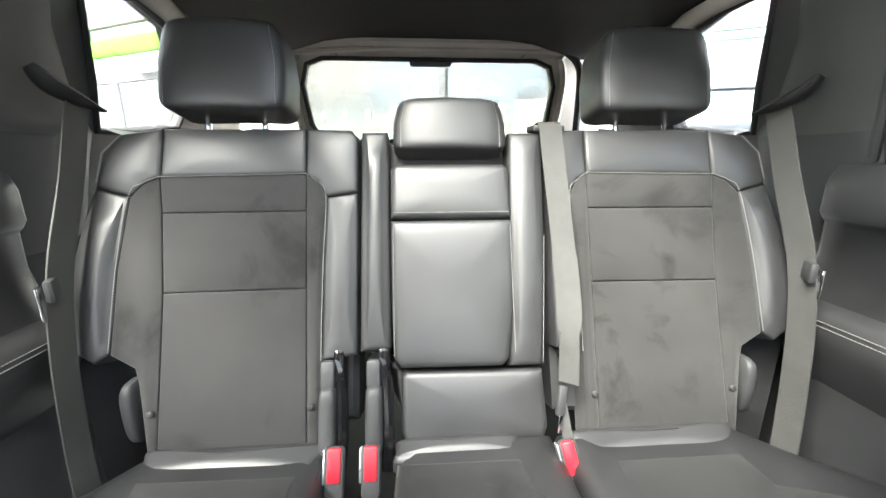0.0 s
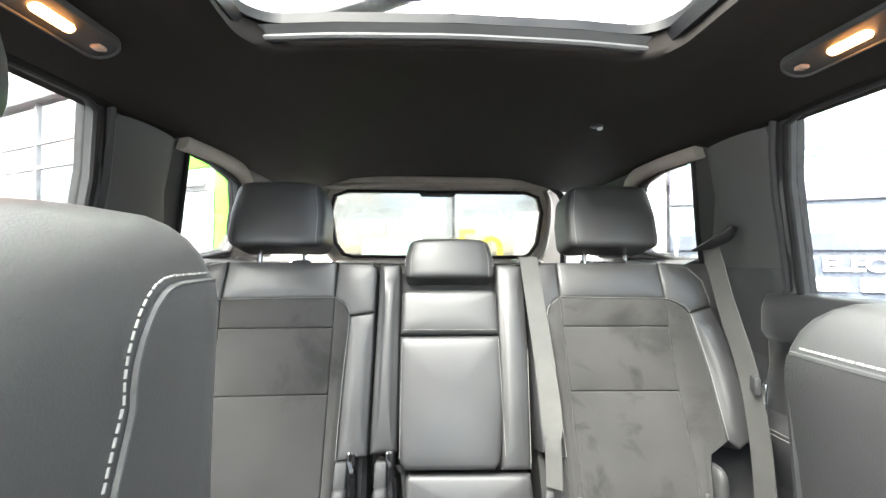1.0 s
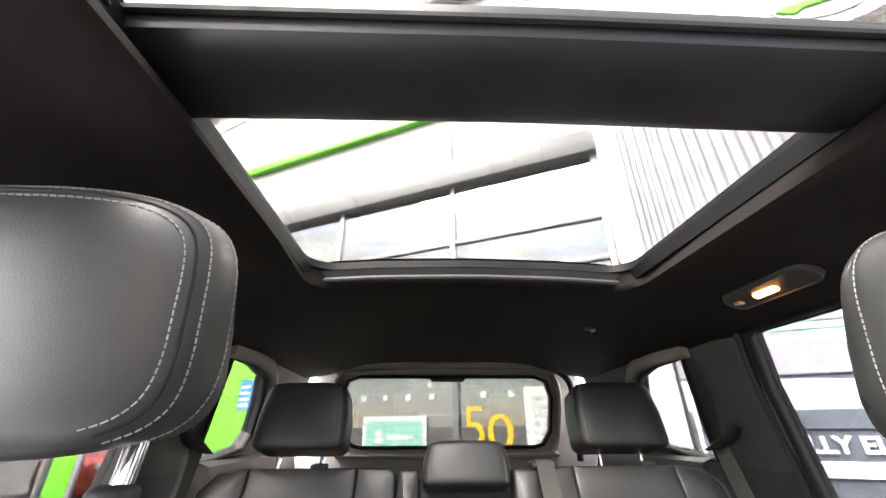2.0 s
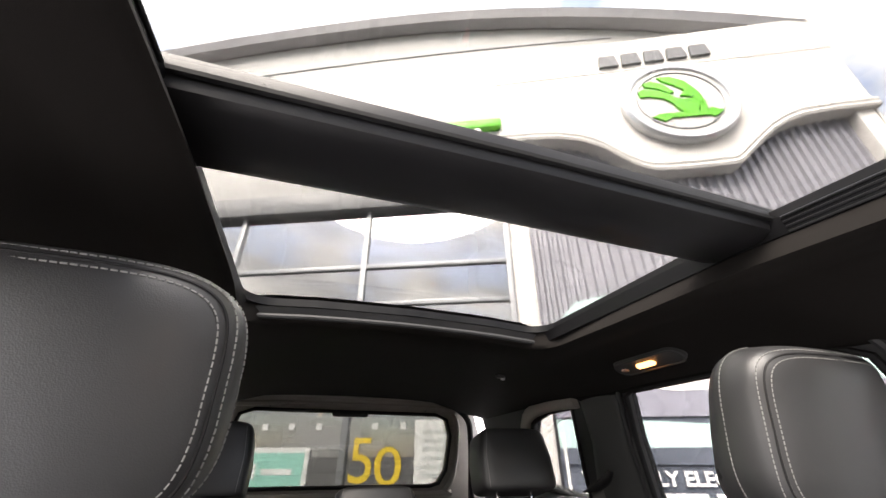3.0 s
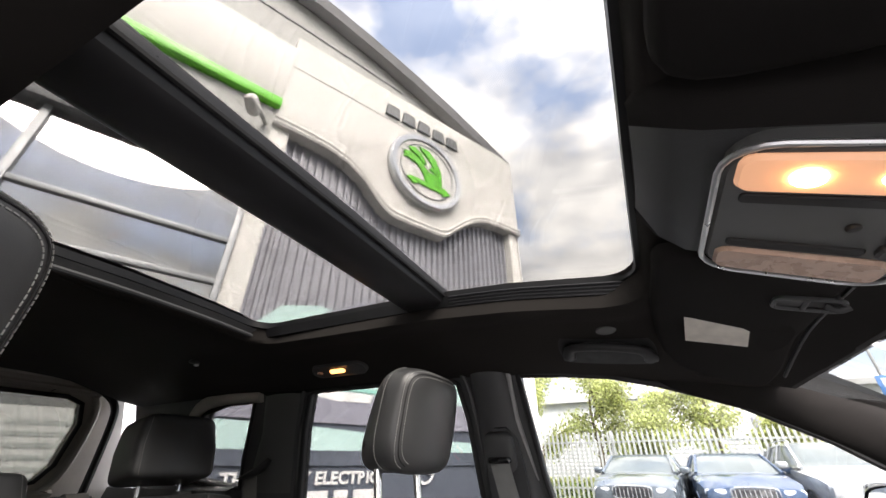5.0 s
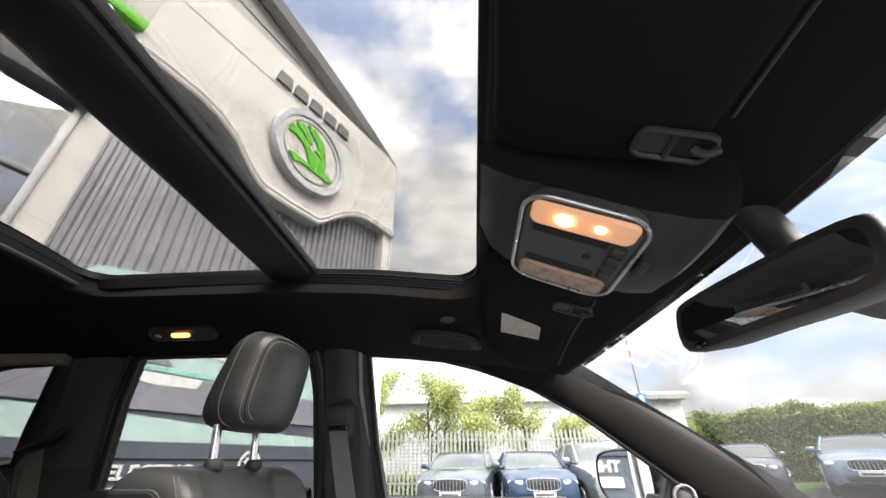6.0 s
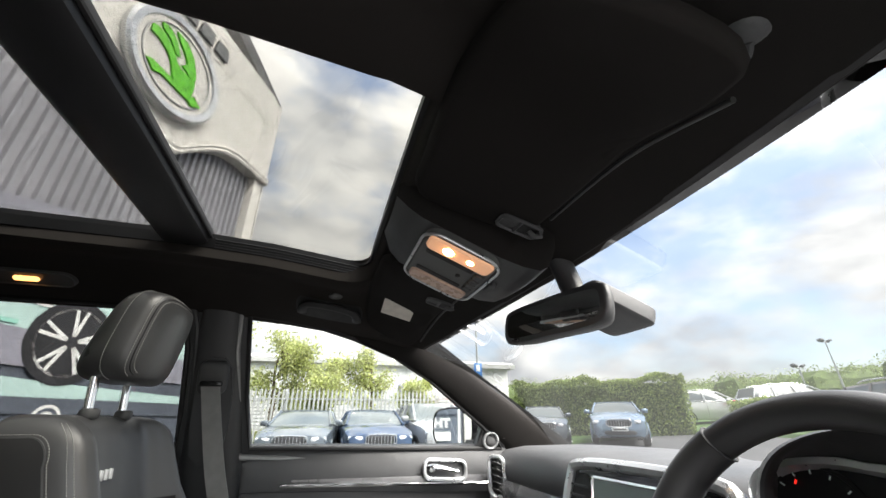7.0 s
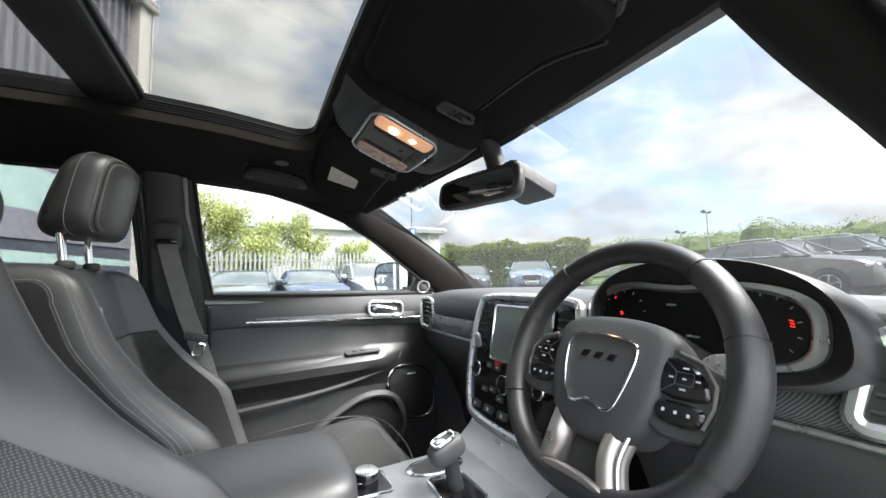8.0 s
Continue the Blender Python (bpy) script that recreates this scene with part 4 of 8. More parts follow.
bench_l = thing("rear_bench_seat", (-0.4, 0.62, 0.75), "black leather and suede rear seatback with headrest", "rear seat", "rear seatbacks")
outer_seat(bench_l, -1, 0.166)
bench_r = thing("rear_bench_seat", (0.38, 0.62, 0.75), "black leather rear seatback with smudged suede panels", "rear seat", "rear seatbacks")
outer_seat(bench_r, 1, 0.180)
mid = thing("rear_centre_seat", (0, 0.62, 0.75), "black leather rear centre seatback with folded armrest", "rear seat", "rear seatbacks")
for nm, pts, puff, up in (("side_strip", [(-0.160, 1.288), (-0.112, 1.288), (-0.110, 1.222), (-0.110, 0.92), (-0.163, 0.916)], 0.008, 0.0),
                          ("side_strip", [(0.112, 1.287), (0.176, 1.289), (0.172, 1.1), (0.156, 0.886), (0.096, 0.886)], 0.006, 0.0),
                          ("armrest_pad", [(-0.108, 1.13), (0.108, 1.13), (0.106, 0.98), (0.094, 0.90), (0.082, 0.889), (-0.092, 0.891), (-0.103, 0.905), (-0.107, 0.98)], 0.004, 0.012),
                          ("armrest_flap", [(-0.108, 1.133), (0.108, 1.133), (0.107, 1.218), (0.098, 1.227), (-0.098, 1.227), (-0.107, 1.218)], 0.003, 0.011),
                          ("lower_pad", [(-0.092, 0.875), (-0.085, 0.884), (0.155, 0.880), (0.160, 0.79), (0.152, 0.77), (-0.085, 0.77), (-0.093, 0.79)], 0.005, 0.0)):
    part(nm, pad(B(), on_seat(pts), SEAT @ Matrix.Translation((0, 0, up)), 0.07, 0.011, puff, 0.025), LEATHER, mid)
bm = B()
for x in (-0.103, 0.103):
    stitches(bm, [seat_point(x, z, 0.017) for z in (1.12, 0.99, 0.91)], 0.005, 0.0036, 0.0004)
stitches(bm, [seat_point(x, 1.1415, 0.016) for x in (-0.1, 0.1)], 0.005, 0.0036, 0.0004)
stitches(bm, [seat_point(x, z, 0.004) for x, z in ((0.168, 1.1), (0.154, 0.89))], 0.005, 0.0036, 0.0004)
part("stitching", bm, THREAD, mid, "pale stitching")
rear_headrest(mid, -0.106, 0.110, 1.238, 1.336, 0.765, tilt=18)
part("back_shell", plate(B(), on_seat([(-0.155, 1.28), (0.17, 1.28), (0.15, 0.78), (-0.155, 0.90), (-0.09, 0.89), (-0.09, 0.78)]), SEAT, -0.13, -0.05), PLASTIC, mid)


def hinge(x):
    root = thing("seat_hinge", (x, 0.6, 0.75), "black folding seat hinge with rounded plastic covers", "seat hinge", "seat hinges")
    part("bracket", box(B(), seat_point(x, 0.84, -0.02), (0.02, 0.045, 0.18), 0.007, rot=rot(-20)), GLOSS_BLACK, root)
    part("cover", sup(B(), seat_point(x - 0.016, 0.815, 0.0), (0.015, 0.024, 0.056), 0.4, 0.6, rot(-20), 20, 12), PLASTIC, root)
    part("upper_cover", box(B(), seat_point(x - 0.017, 0.884, 0.002), (0.024, 0.02, 0.05), 0.006, rot=rot(-20)), PLASTIC_SOFT, root, "grey upper cover")
    part("link", tube(B(), smooth_path([seat_point(x - 0.006, 0.905, -0.005), seat_point(x + 0.006, 0.87, 0.006), seat_point(x + 0.008, 0.79, 0.008), seat_point(x + 0.004, 0.74, 0.004)], 5), 0.0095, 8), GLOSS_BLACK, root)
    return root


hinge(-0.198)
hinge(-0.122)


def cushion(name, base, insert, roll, label):
    """A seat cushion: outlines of its leather base, suede middle and smooth rear edge, seen from above."""
    mid = sum((Vector(p) for p in base), Vector((0, 0))) / len(base)
    root = thing(name, (mid.x, mid.y, 0.6), label, "seat cushion", "rear seat cushions")
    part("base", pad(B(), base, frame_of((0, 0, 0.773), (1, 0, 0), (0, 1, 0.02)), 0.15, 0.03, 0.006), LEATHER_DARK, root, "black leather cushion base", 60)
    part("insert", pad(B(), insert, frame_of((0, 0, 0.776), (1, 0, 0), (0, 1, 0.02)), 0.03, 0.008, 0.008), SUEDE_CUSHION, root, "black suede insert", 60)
    part("rear_roll", pad(B(), curl(roll, 3), frame_of((0, 0, 0.748), (1, 0, 0), (0, 1, 0.065)), 0.03, 0.012, 0.007, 0.02), LEATHER, root, "smooth black leather rear edge", 60)
    return root


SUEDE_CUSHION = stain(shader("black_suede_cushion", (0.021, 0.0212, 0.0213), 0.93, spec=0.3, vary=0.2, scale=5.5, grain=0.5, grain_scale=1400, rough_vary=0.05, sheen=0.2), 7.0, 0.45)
cushion("rear_cushion", [(-0.212, 0.597), (-0.495, 0.597), (-0.545, 0.53), (-0.635, 0.45), (-0.64, 0.1), (-0.215, 0.1)],
        [(-0.245, 0.525), (-0.478, 0.53), (-0.47, 0.48), (-0.565, 0.42), (-0.575, 0.13), (-0.25, 0.13)],
        [(-0.217, 0.594), (-0.36, 0.596), (-0.492, 0.596), (-0.497, 0.575), (-0.475, 0.54), (-0.36, 0.534), (-0.245, 0.534), (-0.225, 0.56)], "black leather rear seat cushion with suede insert")
cushion("rear_cushion", [(0.172, 0.597), (0.48, 0.597), (0.54, 0.53), (0.635, 0.45), (0.64, 0.1), (0.19, 0.1)],
        [(0.235, 0.522), (0.445, 0.522), (0.455, 0.478), (0.565, 0.42), (0.575, 0.13), (0.24, 0.13)],
        [(0.186, 0.592), (0.33, 0.596), (0.476, 0.596), (0.48, 0.575), (0.452, 0.533), (0.33, 0.53), (0.22, 0.533), (0.20, 0.56)], "black suede rear cushion with scuffs and leather edge")
cushion("rear_cushion", [(-0.10, 0.597), (0.165, 0.597), (0.17, 0.52), (0.178, 0.1), (-0.115, 0.1)],
        [(-0.098, 0.536), (0.094, 0.534), (0.125, 0.45), (0.135, 0.13), (-0.105, 0.13)],
        [(-0.095, 0.592), (0.0, 0.596), (0.096, 0.592), (0.098, 0.568), (0.09, 0.545), (0.0, 0.543), (-0.098, 0.545), (-0.10, 0.57)], "narrow black suede centre cushion with a leather edge")


def buckle(x, y, z, lean, label):
    root = thing("belt_buckle", (x, y, z - 0.05), label, "belt buckle", "belt buckles")
    t = rot(-28, lean, 0)
    part("body", box(B(), (x, y, z - 0.02), (0.03, 0.018, 0.075), 0.006, rot=t), PLASTIC, root, "black plastic body")
    part("button", box(B(), Vector((x, y, z - 0.02)) + t @ Vector((0, -0.006, 0.012)), (0.021, 0.012, 0.05), 0.004, rot=t), RED, root, "red release button")
    part("edge", box(B(), Vector((x, y, z - 0.02)) + t @ Vector((-0.016, 0, 0.01)), (0.004, 0.016, 0.05), 0.002, rot=t), SATIN, root)
    return root


buckle(-0.196, 0.545, 0.785, 0, "upright seat belt buckle with red release button")
buckle(-0.140, 0.545, 0.785, 0, "upright seat belt buckle with red release button")
buckle(0.178, 0.535, 0.785, -12, "leaning seat belt buckle with red release button")


def ribbon(bm, pts, width, side, thick=0.0013):
    """Flat belt webbing along a curve; side: directions of its width."""
    pts = [Vector(p) for p in pts]
    rings = []
    for i, p in enumerate(pts):
        d = (pts[min(i + 1, len(pts) - 1)] - pts[max(i - 1, 0)]).normalized()
        w = Vector(side[min(i, len(side) - 1)] if isinstance(side, list) else side)
        w = (w - d * w.dot(d)).normalized()
        n = d.cross(w)
        rings.append([p + w * width / 2 + n * thick, p - w * width / 2 + n * thick, p - w * width / 2 - n * thick, p + w * width / 2 - n * thick])
    return loft(bm, rings)


def rear_belt(s):
    root = thing("rear_seat_belt", (s * 0.62, 0.62, 0.7), "grey webbing rear seat belt hanging on the pillar", "seat belt", "seat belts")
    path = smooth_path([(s * 0.618, 0.765, 1.345), (s * 0.622, 0.752, 1.315), (s * 0.617, 0.705, 1.2), (s * 0.612, 0.645, 1.07), (s * 0.612, 0.618, 0.95), (s * 0.61, 0.60, 0.8), (s * 0.60, 0.585, 0.7)], 5)
    part("webbing", ribbon(B(), path, 0.047, (0.05, -1, 0)), WEB, root, "grey woven webbing")
    part("slot", tube(B(), smooth_path([(s * 0.634, 0.700, 1.376), (s * 0.624, 0.716, 1.352), (s * 0.614, 0.752, 1.333), (s * 0.614, 0.80, 1.322)], 5), lambda k: 0.007 + 0.016 * math.sin(math.pi * min(1.0, 0.12 + k * 0.95)), 10, flat=0.45, up=(0, 0.3, 1)), RUBBER, root, "black belt slot")
    t = part("tongue", box(B(), (s * 0.612, 0.628, 1.05), (0.012, 0.05, 0.035), 0.005, rot=rot(0, 0, -30 * s)), PLASTIC, root, "black plastic tongue")
    part("tongue_plate", box(B(), (s * 0.618, 0.612, 1.032), (0.004, 0.025, 0.05), 0.001, rot=rot(0, 0, -30 * s)), CHROME, t, "steel tongue plate")
    return root


rear_belt(1)
rear_belt(-1)
cb = thing("centre_seat_belt", (0.2, 0.6, 0.75), "grey centre seat belt running down the seatback", "seat belt", "seat belts")
part("webbing", ribbon(B(), smooth_path([seat_point(0.186, 1.298, -0.03), seat_point(0.187, 1.298, 0.010), seat_point(0.190, 1.24, 0.014), seat_point(0.198, 1.10, 0.013), seat_point(0.202, 0.98, 0.015), seat_point(0.192, 0.86, 0.018)], 6), 0.042, [(1, 0, 0)] * 20 + [(0.8, -0.5, 0)] * 6 + [(0.4, -0.9, 0)] * 20), WEB, cb, "grey woven webbing")
part("tongue", box(B(), seat_point(0.176, 0.835, 0.022), (0.016, 0.01, 0.05), 0.004, rot=rot(-20, 12)), PLASTIC, cb)
part("tongue_plate", box(B(), seat_point(0.172, 0.805, 0.024), (0.007, 0.004, 0.04), 0.001, rot=rot(-20, 12)), CHROME, cb)
part("lower_webbing", ribbon(B(), [seat_point(0.178, 0.83, 0.016), seat_point(0.182, 0.79, 0.02), (0.185, 0.545, 0.775)], 0.02, (0.5, -0.8, 0)), WEB, cb)
part("top_guide", box(B(), seat_point(0.187, 1.297, -0.012), (0.06, 0.05, 0.012), 0.004), PLASTIC, cb)


# ---------------------------------------------------------------- front seats
FLANK = shader("matt_black_flank", (0.018, 0.018, 0.0188), 0.55, spec=0.4, vary=0.2, scale=9, grain=0.15, grain_scale=900, cells=True)


def front_seat(cx, s, top, label):
    """s: +1 where the inner side faces -x. top: height of the shoulders."""
    root = thing("passenger_seat" if s > 0 else "driver_seat", (cx, -0.2, 0.45), label, "car seat", "front seats")
    dz = top - 1.262
    OUTER = 0.95  # the door side is a little narrower

    def ramp(v, a, b):
        return sum(float(np.interp(v + d, a, b)) for d in (-0.016, -0.008, 0, 0.008, 0.016)) / 5

    def row(z):
        zz = z - dz
        W = ramp(zz, (0.70, 0.80, 0.92, 1.05, 1.15, 1.28), (0.235, 0.24, 0.242, 0.226, 0.219, 0.215))
        bol = ramp(zz, (0.70, 0.80, 0.924, 1.02, 1.109, 1.206, 1.262), (-0.30, -0.27, -0.232, -0.135, -0.069, -0.030, -0.012))
        my = ramp(zz, (0.70, 0.80, 0.95, 1.1, 1.2, 1.262), (-0.17, -0.135, -0.065, -0.015, 0.01, 0.025))
        bk = ramp(zz, (0.70, 0.9, 1.1, 1.25), (-0.02, 0.05, 0.105, 0.12))
        k = min(1.0, max(0.0, (zz - 1.21) / 0.052))
        r = (1 - k ** 2.2) ** (1 / 2.2)
        c = bol * 0.35 + bk * 0.65
        W, bol, my, bk = W * (0.84 + 0.16 * r), c + (bol - c) * (0.2 + 0.8 * r), c + (my - c) * (0.2 + 0.8 * r), c + (bk - c) * (0.2 + 0.8 * r)
        sh = 0.0 if s > 0 else -0.035
        return W, bol + sh, my + sh, bk + sh * 0.6

    def section(z):
        """Half outline of the backrest, from its middle round the inner bolster to the back."""
        W, bol, my, bk = row(z)
        d = bk - bol
        ctl = [(0.0, my + 0.004), (0.35, my + 0.002), (0.58, my), (0.69, my * 0.62 + bol * 0.38), (0.77, bol + 0.10 * d), (0.84, bol + 0.002), (0.90, bol + 0.006), (0.952, bol + 0.10 * d), (0.987, bol + 0.25 * d),
               (1.0, bol + 0.5 * d), (0.998, bk - 0.2 * d), (0.972, bk - 0.06 * d), (0.8, bk), (0.4, bk + 0.01), (0.0, bk + 0.012)]
        return [(p.x * W, p.y) for p in smooth_path([(a, b, 0) for a, b in ctl], 3)]

    def flank(z, y, out=0.0):
        """The point of the inner side at height z and depth y."""
        pts = section(z)[18:37]
        x = float(np.interp(y, [p[1] for p in pts], [p[0] for p in pts]))
        return Vector((cx - s * (x + out), y, z))
    zs = [0.70 + 0.03 * k for k in range(17)] + [1.205, 1.22, 1.232, 1.242, 1.25, 1.256, 1.26, 1.262]
    rings = []
    for z in zs:
        half = section(z + dz)
        rings.append([(cx - s * x, y, z + dz) for x, y in half] + [(cx + s * x * OUTER, y, z + dz) for x, y in reversed(half[1:-1])])
    part("backrest", loft(B(), rings), LEATHER, root, "black leather backrest with deep side bolsters", 60)
    # centre panel, wrapped over the inner slopes of the bolsters
    last, tall = (13, 1.10) if s > 0 else (12, 1.07)

    def wrapped(z, lift_=0.004):
        pts = section(z + dz)[0:last]
        slim = 1.0 if s > 0 else 1.0 - 0.2 * max(0.0, (z - 0.92) / 0.15) ** 2
        half = []
        for k, (x, _) in enumerate(pts):
            y = float(np.interp(x * slim, [p[0] for p in pts], [p[1] for p in pts]))
            half.append((x * slim - 0.003 * min(1.0, k / 6), y - lift_, z + dz))
        return [(cx - s * x, y, h) for x, y, h in reversed(half[1:])] + [(cx + s * x * OUTER, y, h) for x, y, h in half]
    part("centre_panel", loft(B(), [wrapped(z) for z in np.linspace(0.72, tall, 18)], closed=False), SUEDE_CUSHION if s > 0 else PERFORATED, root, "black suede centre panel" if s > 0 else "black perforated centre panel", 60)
    part("yoke_seam", tube(B(), wrapped(tall, 0.005), 0.0016, 6), RUBBER, root, "dark seam under the shoulder yoke")
    # side panel on the inner flank: a fine groove and one row of stitching with a rounded top
    path = []
    for z in np.linspace(0.72, 1.19, 26):
        W, bol, my, bk = row(z + dz)
        path.append((z + dz, bol + (0.055 if s > 0 else 0.095) + 0.05 * (1.19 - z)))
    z1, y1 = path[-1]
    bk = row(z1)[3]
    for a in np.linspace(10, 90, 8):
        path.append((z1 + 0.04 * math.sin(radians(a)), y1 + 0.03 * (1 - math.cos(radians(a)))))
    for k in (0.35, 0.7, 1.0):
        path.append((z1 + 0.04, y1 + 0.03 + (bk - 0.012 - y1 - 0.03) * k))
    part("side_piping", tube(B(), [flank(z, y) for z, y in path], 0.0016, 6), LEATHER, root, "leather piping")
    rows = []
    for z, y in path[:33]:
        end = row(z)[3] - 0.012
        rows.append([flank(z, y + (end - y) * k, 0.0012) for k in np.linspace(0, 1, 8)])
    part("flank_panel", loft(B(), rows, closed=False), FLANK if s > 0 else LEATHER, root, "black side panel", 60)
    part("side_stitching", stitches(B(), [flank(z + 0.004, y - 0.0035, 0.0003) for z, y in path], 0.0042, 0.003, 0.0005 if s > 0 else 0.00036), THREAD, root, "white stitching")
    if s > 0:
        zz = np.linspace(0.72, 1.248, 44)
        cols = [section(z + dz)[18:25] for z in zz]
        bm = B()
        for sx in (-1, 1):
            side = OUTER if sx > 0 else 1
            for j in (4, 5):
                stitches(bm, [Vector((cx + sx * (c[j][0] + 0.0003) * side, c[j][1] - 0.0003, z + dz)) for c, z in zip(cols, zz)], 0.0042, 0.003, 0.00042)
        part("bolster_stitching", bm, THREAD, root, "white double stitching along the bolsters")
    # woven badge
    W, bol, my, bk = row(1.165 + dz)
    for j, (x, w) in enumerate(((-0.02, 0.016), (0.0, 0.016), (0.02, 0.016))):
        part("badge_mark", box(B(), (cx - s * 0.055 + x * 0.9, my - 0.001, 1.165 + dz), (w * 0.75, 0.003, 0.017), 0.001, rot=rot(-8, 8)), LETTER, root, "embroidered grey badge mark")
    # headrest
    hz = 1.434 if s > 0 else 1.445
    hy = 0.02
    hw = 0.118 if s > 0 else 0.130
    hh = 0.091 if s > 0 else 0.086
    hx = cx if s > 0 else cx - 0.002
    hd = 0.053 if s > 0 else 0.062

    def shape(p):
        v = p.z / 0.09
        k = 1.0 - 0.05 * max(0, v) ** 2 - 0.10 * max(0, -v) ** 2 - 0.30 * max(0.0, (p.y - 0.004) / (hd - 0.004)) ** 1.2
        deep = (0.98 - 0.24 * v if s > 0 else 1.08 - 0.42 * v) if p.y > 0 else 1 - (0.05 if s > 0 else 0.12) * v
        return Vector((p.x * k, p.y * deep - 0.004 * v + 0.018 * (p.x / hw) ** 2, p.z - (0.012 * p.y / hd if p.y > 0 else 0)))
    bm = sup(B(), (hx, hy, hz), (hw, hd, hh), 0.42, 0.42, rot(8), 48, 24, shape)
    hr = part("headrest", bm, LEATHER, root, "black leather headrest with curved stitched seams")
    bm = sup(B(), (hx, hy + (0.034 if s > 0 else 0.046), hz - 0.028), (hw * (0.90 if s > 0 else 0.7), 0.032 if s > 0 else 0.036, 0.046), 0.5, 0.6, rot(14), 32, 14)
    part("headrest_back", bm, LEATHER_DARK, hr)
    def face(x, z, front=True):
        """The point of the front face over (x, z)."""
        sv = min(0.999, abs(z) / hh) ** (1 / 0.42)
        cv = math.sqrt(1 - sv * sv) ** 0.42
        cu = min(0.999, abs(x) / (hw * cv)) ** (1 / 0.42)
        p = shape(Vector((x, -hd * cv * math.sqrt(1 - cu * cu) ** 0.42, z)))
        return Vector((hx, hy, hz)) + rot(8) @ (p * 1.003)
    bm = B()
    loop = np.linspace(radians(-58), radians(238), 90)
    for off in (-0.0045, 0.0, 0.0045):
        row_ = [face(((0.90 if s > 0 else 0.945) * hw + off) * math.copysign(abs(math.cos(a)) ** 0.36, math.cos(a)), (hh - 0.011 + off) * math.copysign(abs(math.sin(a)) ** 0.36, math.sin(a))) for a in loop]
        if off:
            stitches(bm, row_, 0.005, 0.0036, 0.00046)
        else:
            part("seam_groove", tube(B(), row_, 0.0011, 5), RUBBER, hr, "dark seam groove")
    for sx in (-1, 1):
        side = []
        for v in np.linspace(-1.25, 1.25, 40):
            cv = math.cos(v) ** 0.42
            p = shape(Vector((sx * hw * cv * 0.999, -0.004 * cv, hh * math.copysign(abs(math.sin(v)) ** 0.42, v))))
            side.append(Vector((hx, hy, hz)) + rot(8) @ (p * 1.004))
        stitches(bm, side, 0.005, 0.0036, 0.00046)
    part("stitching", bm, THREAD, hr, "white double stitching")
    for sx in (-1, 1):
        part("post", tube(B(), [(cx + sx * 0.07, hy + 0.045, hz - 0.04), (cx + sx * 0.07, hy + 0.03, top - 0.03)], 0.0075, 10), CHROME, hr, "chrome headrest post")
        part("post_collar", sup(B(), (cx + sx * 0.07, hy + 0.03, top + 0.002), (0.016, 0.016, 0.01), 0.6, 1, nu=16, nv=8), PLASTIC, hr)
    # cushion
    bm = sup(B(), (cx, -0.42, 0.66), (0.25, 0.27, 0.085), 0.4, 0.3, None, 44, 14, lambda p: Vector((p.x, p.y, p.z + 0.035 * max(0, -p.y / 0.27) + (0.035 * (abs(p.x) / 0.25) ** 3 if p.z > 0 else 0))))
    part("seat_cushion", bm, LEATHER, root, "black leather cushion with raised sides")
    m = frame_of((cx, -0.44, 0.750), (1, 0, 0), (0, 1, -0.13))
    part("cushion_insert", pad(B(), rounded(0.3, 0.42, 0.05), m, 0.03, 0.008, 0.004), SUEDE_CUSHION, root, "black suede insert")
    part("cushion_seam", tube(B(), smooth_path([(cx + s * 0.22, -0.22, 0.765), (cx + s * 0.22, -0.5, 0.79), (cx + s * 0.17, -0.66, 0.785), (cx, -0.69, 0.775), (cx - s * 0.17, -0.66, 0.785)], 5), 0.0022, 6), LEATHER_DARK, root)
    part("seat_base", box(B(), (cx, -0.38, 0.52), (0.42, 0.46, 0.16), 0.03), PLASTIC, root)
    return root


front_seat(0.372, 1, 1.284, "black leather front passenger seat with white stitching")
front_seat(-0.372, -1, 1.328, "black leather driver's seat with perforated suede panels")


# ---------------------------------------------------------------- roof fittings
def dome_lamp(s):
    root = thing("reading_lamp", (s * 0.495, 0.345, 1.575), "lit amber reading lamp in a black roof housing", "ceiling lamp", "rear reading lamps")
    n = Vector((-s * 0.45, 0, -1)).normalized()
    m = frame_of((s * 0.495, 0.345, roof_z(0.495, 0.345)), (0, -1, 0), n.cross(Vector((0, -1, 0))))
    if m.to_3x3().col[2].dot(n) < 0:
        m = m @ Matrix.Rotation(math.pi, 4, "X")
    part("housing", plate(B(), rounded(0.185, 0.05, 0.024), m, -0.01, 0.007, 0.005), PLASTIC, root, "black oval housing")
    part("bezel", tube(B(), [m @ Vector((x, y, 0.008)) for x, y in rounded(0.176, 0.043, 0.02)], 0.002, 6, closed=True), PLASTIC_SOFT, root)
    part("lens", plate(B(), rounded(0.05, 0.014, 0.0065, cx=-0.004), m, 0.0, 0.013, 0.003), BULB_DIM, root, "glowing amber lens")
    part("switch", box(B(), m @ Vector((-0.065, 0.0, 0.010)), (0.014, 0.012, 0.006), 0.002), LENS, root, "pale amber switch")
    return root


dome_lamp(1)
dome_lamp(-1)


def coat_hook(x):
    root = thing("coat_hook", (x, 0.75, 1.60), "small dark coat hook under the headliner", "coat hook")
    y = 0.81
    part("base", sup(B(), (x, y, roof_z(x, y) - 0.003), (0.016, 0.011, 0.006), 0.7, 0.8, nu=16, nv=8), PLASTIC, root)
    part("hook", box(B(), (x + 0.008, y, roof_z(x, y) - 0.01), (0.012, 0.012, 0.008), 0.003), LETTER, root)


coat_hook(0.372)


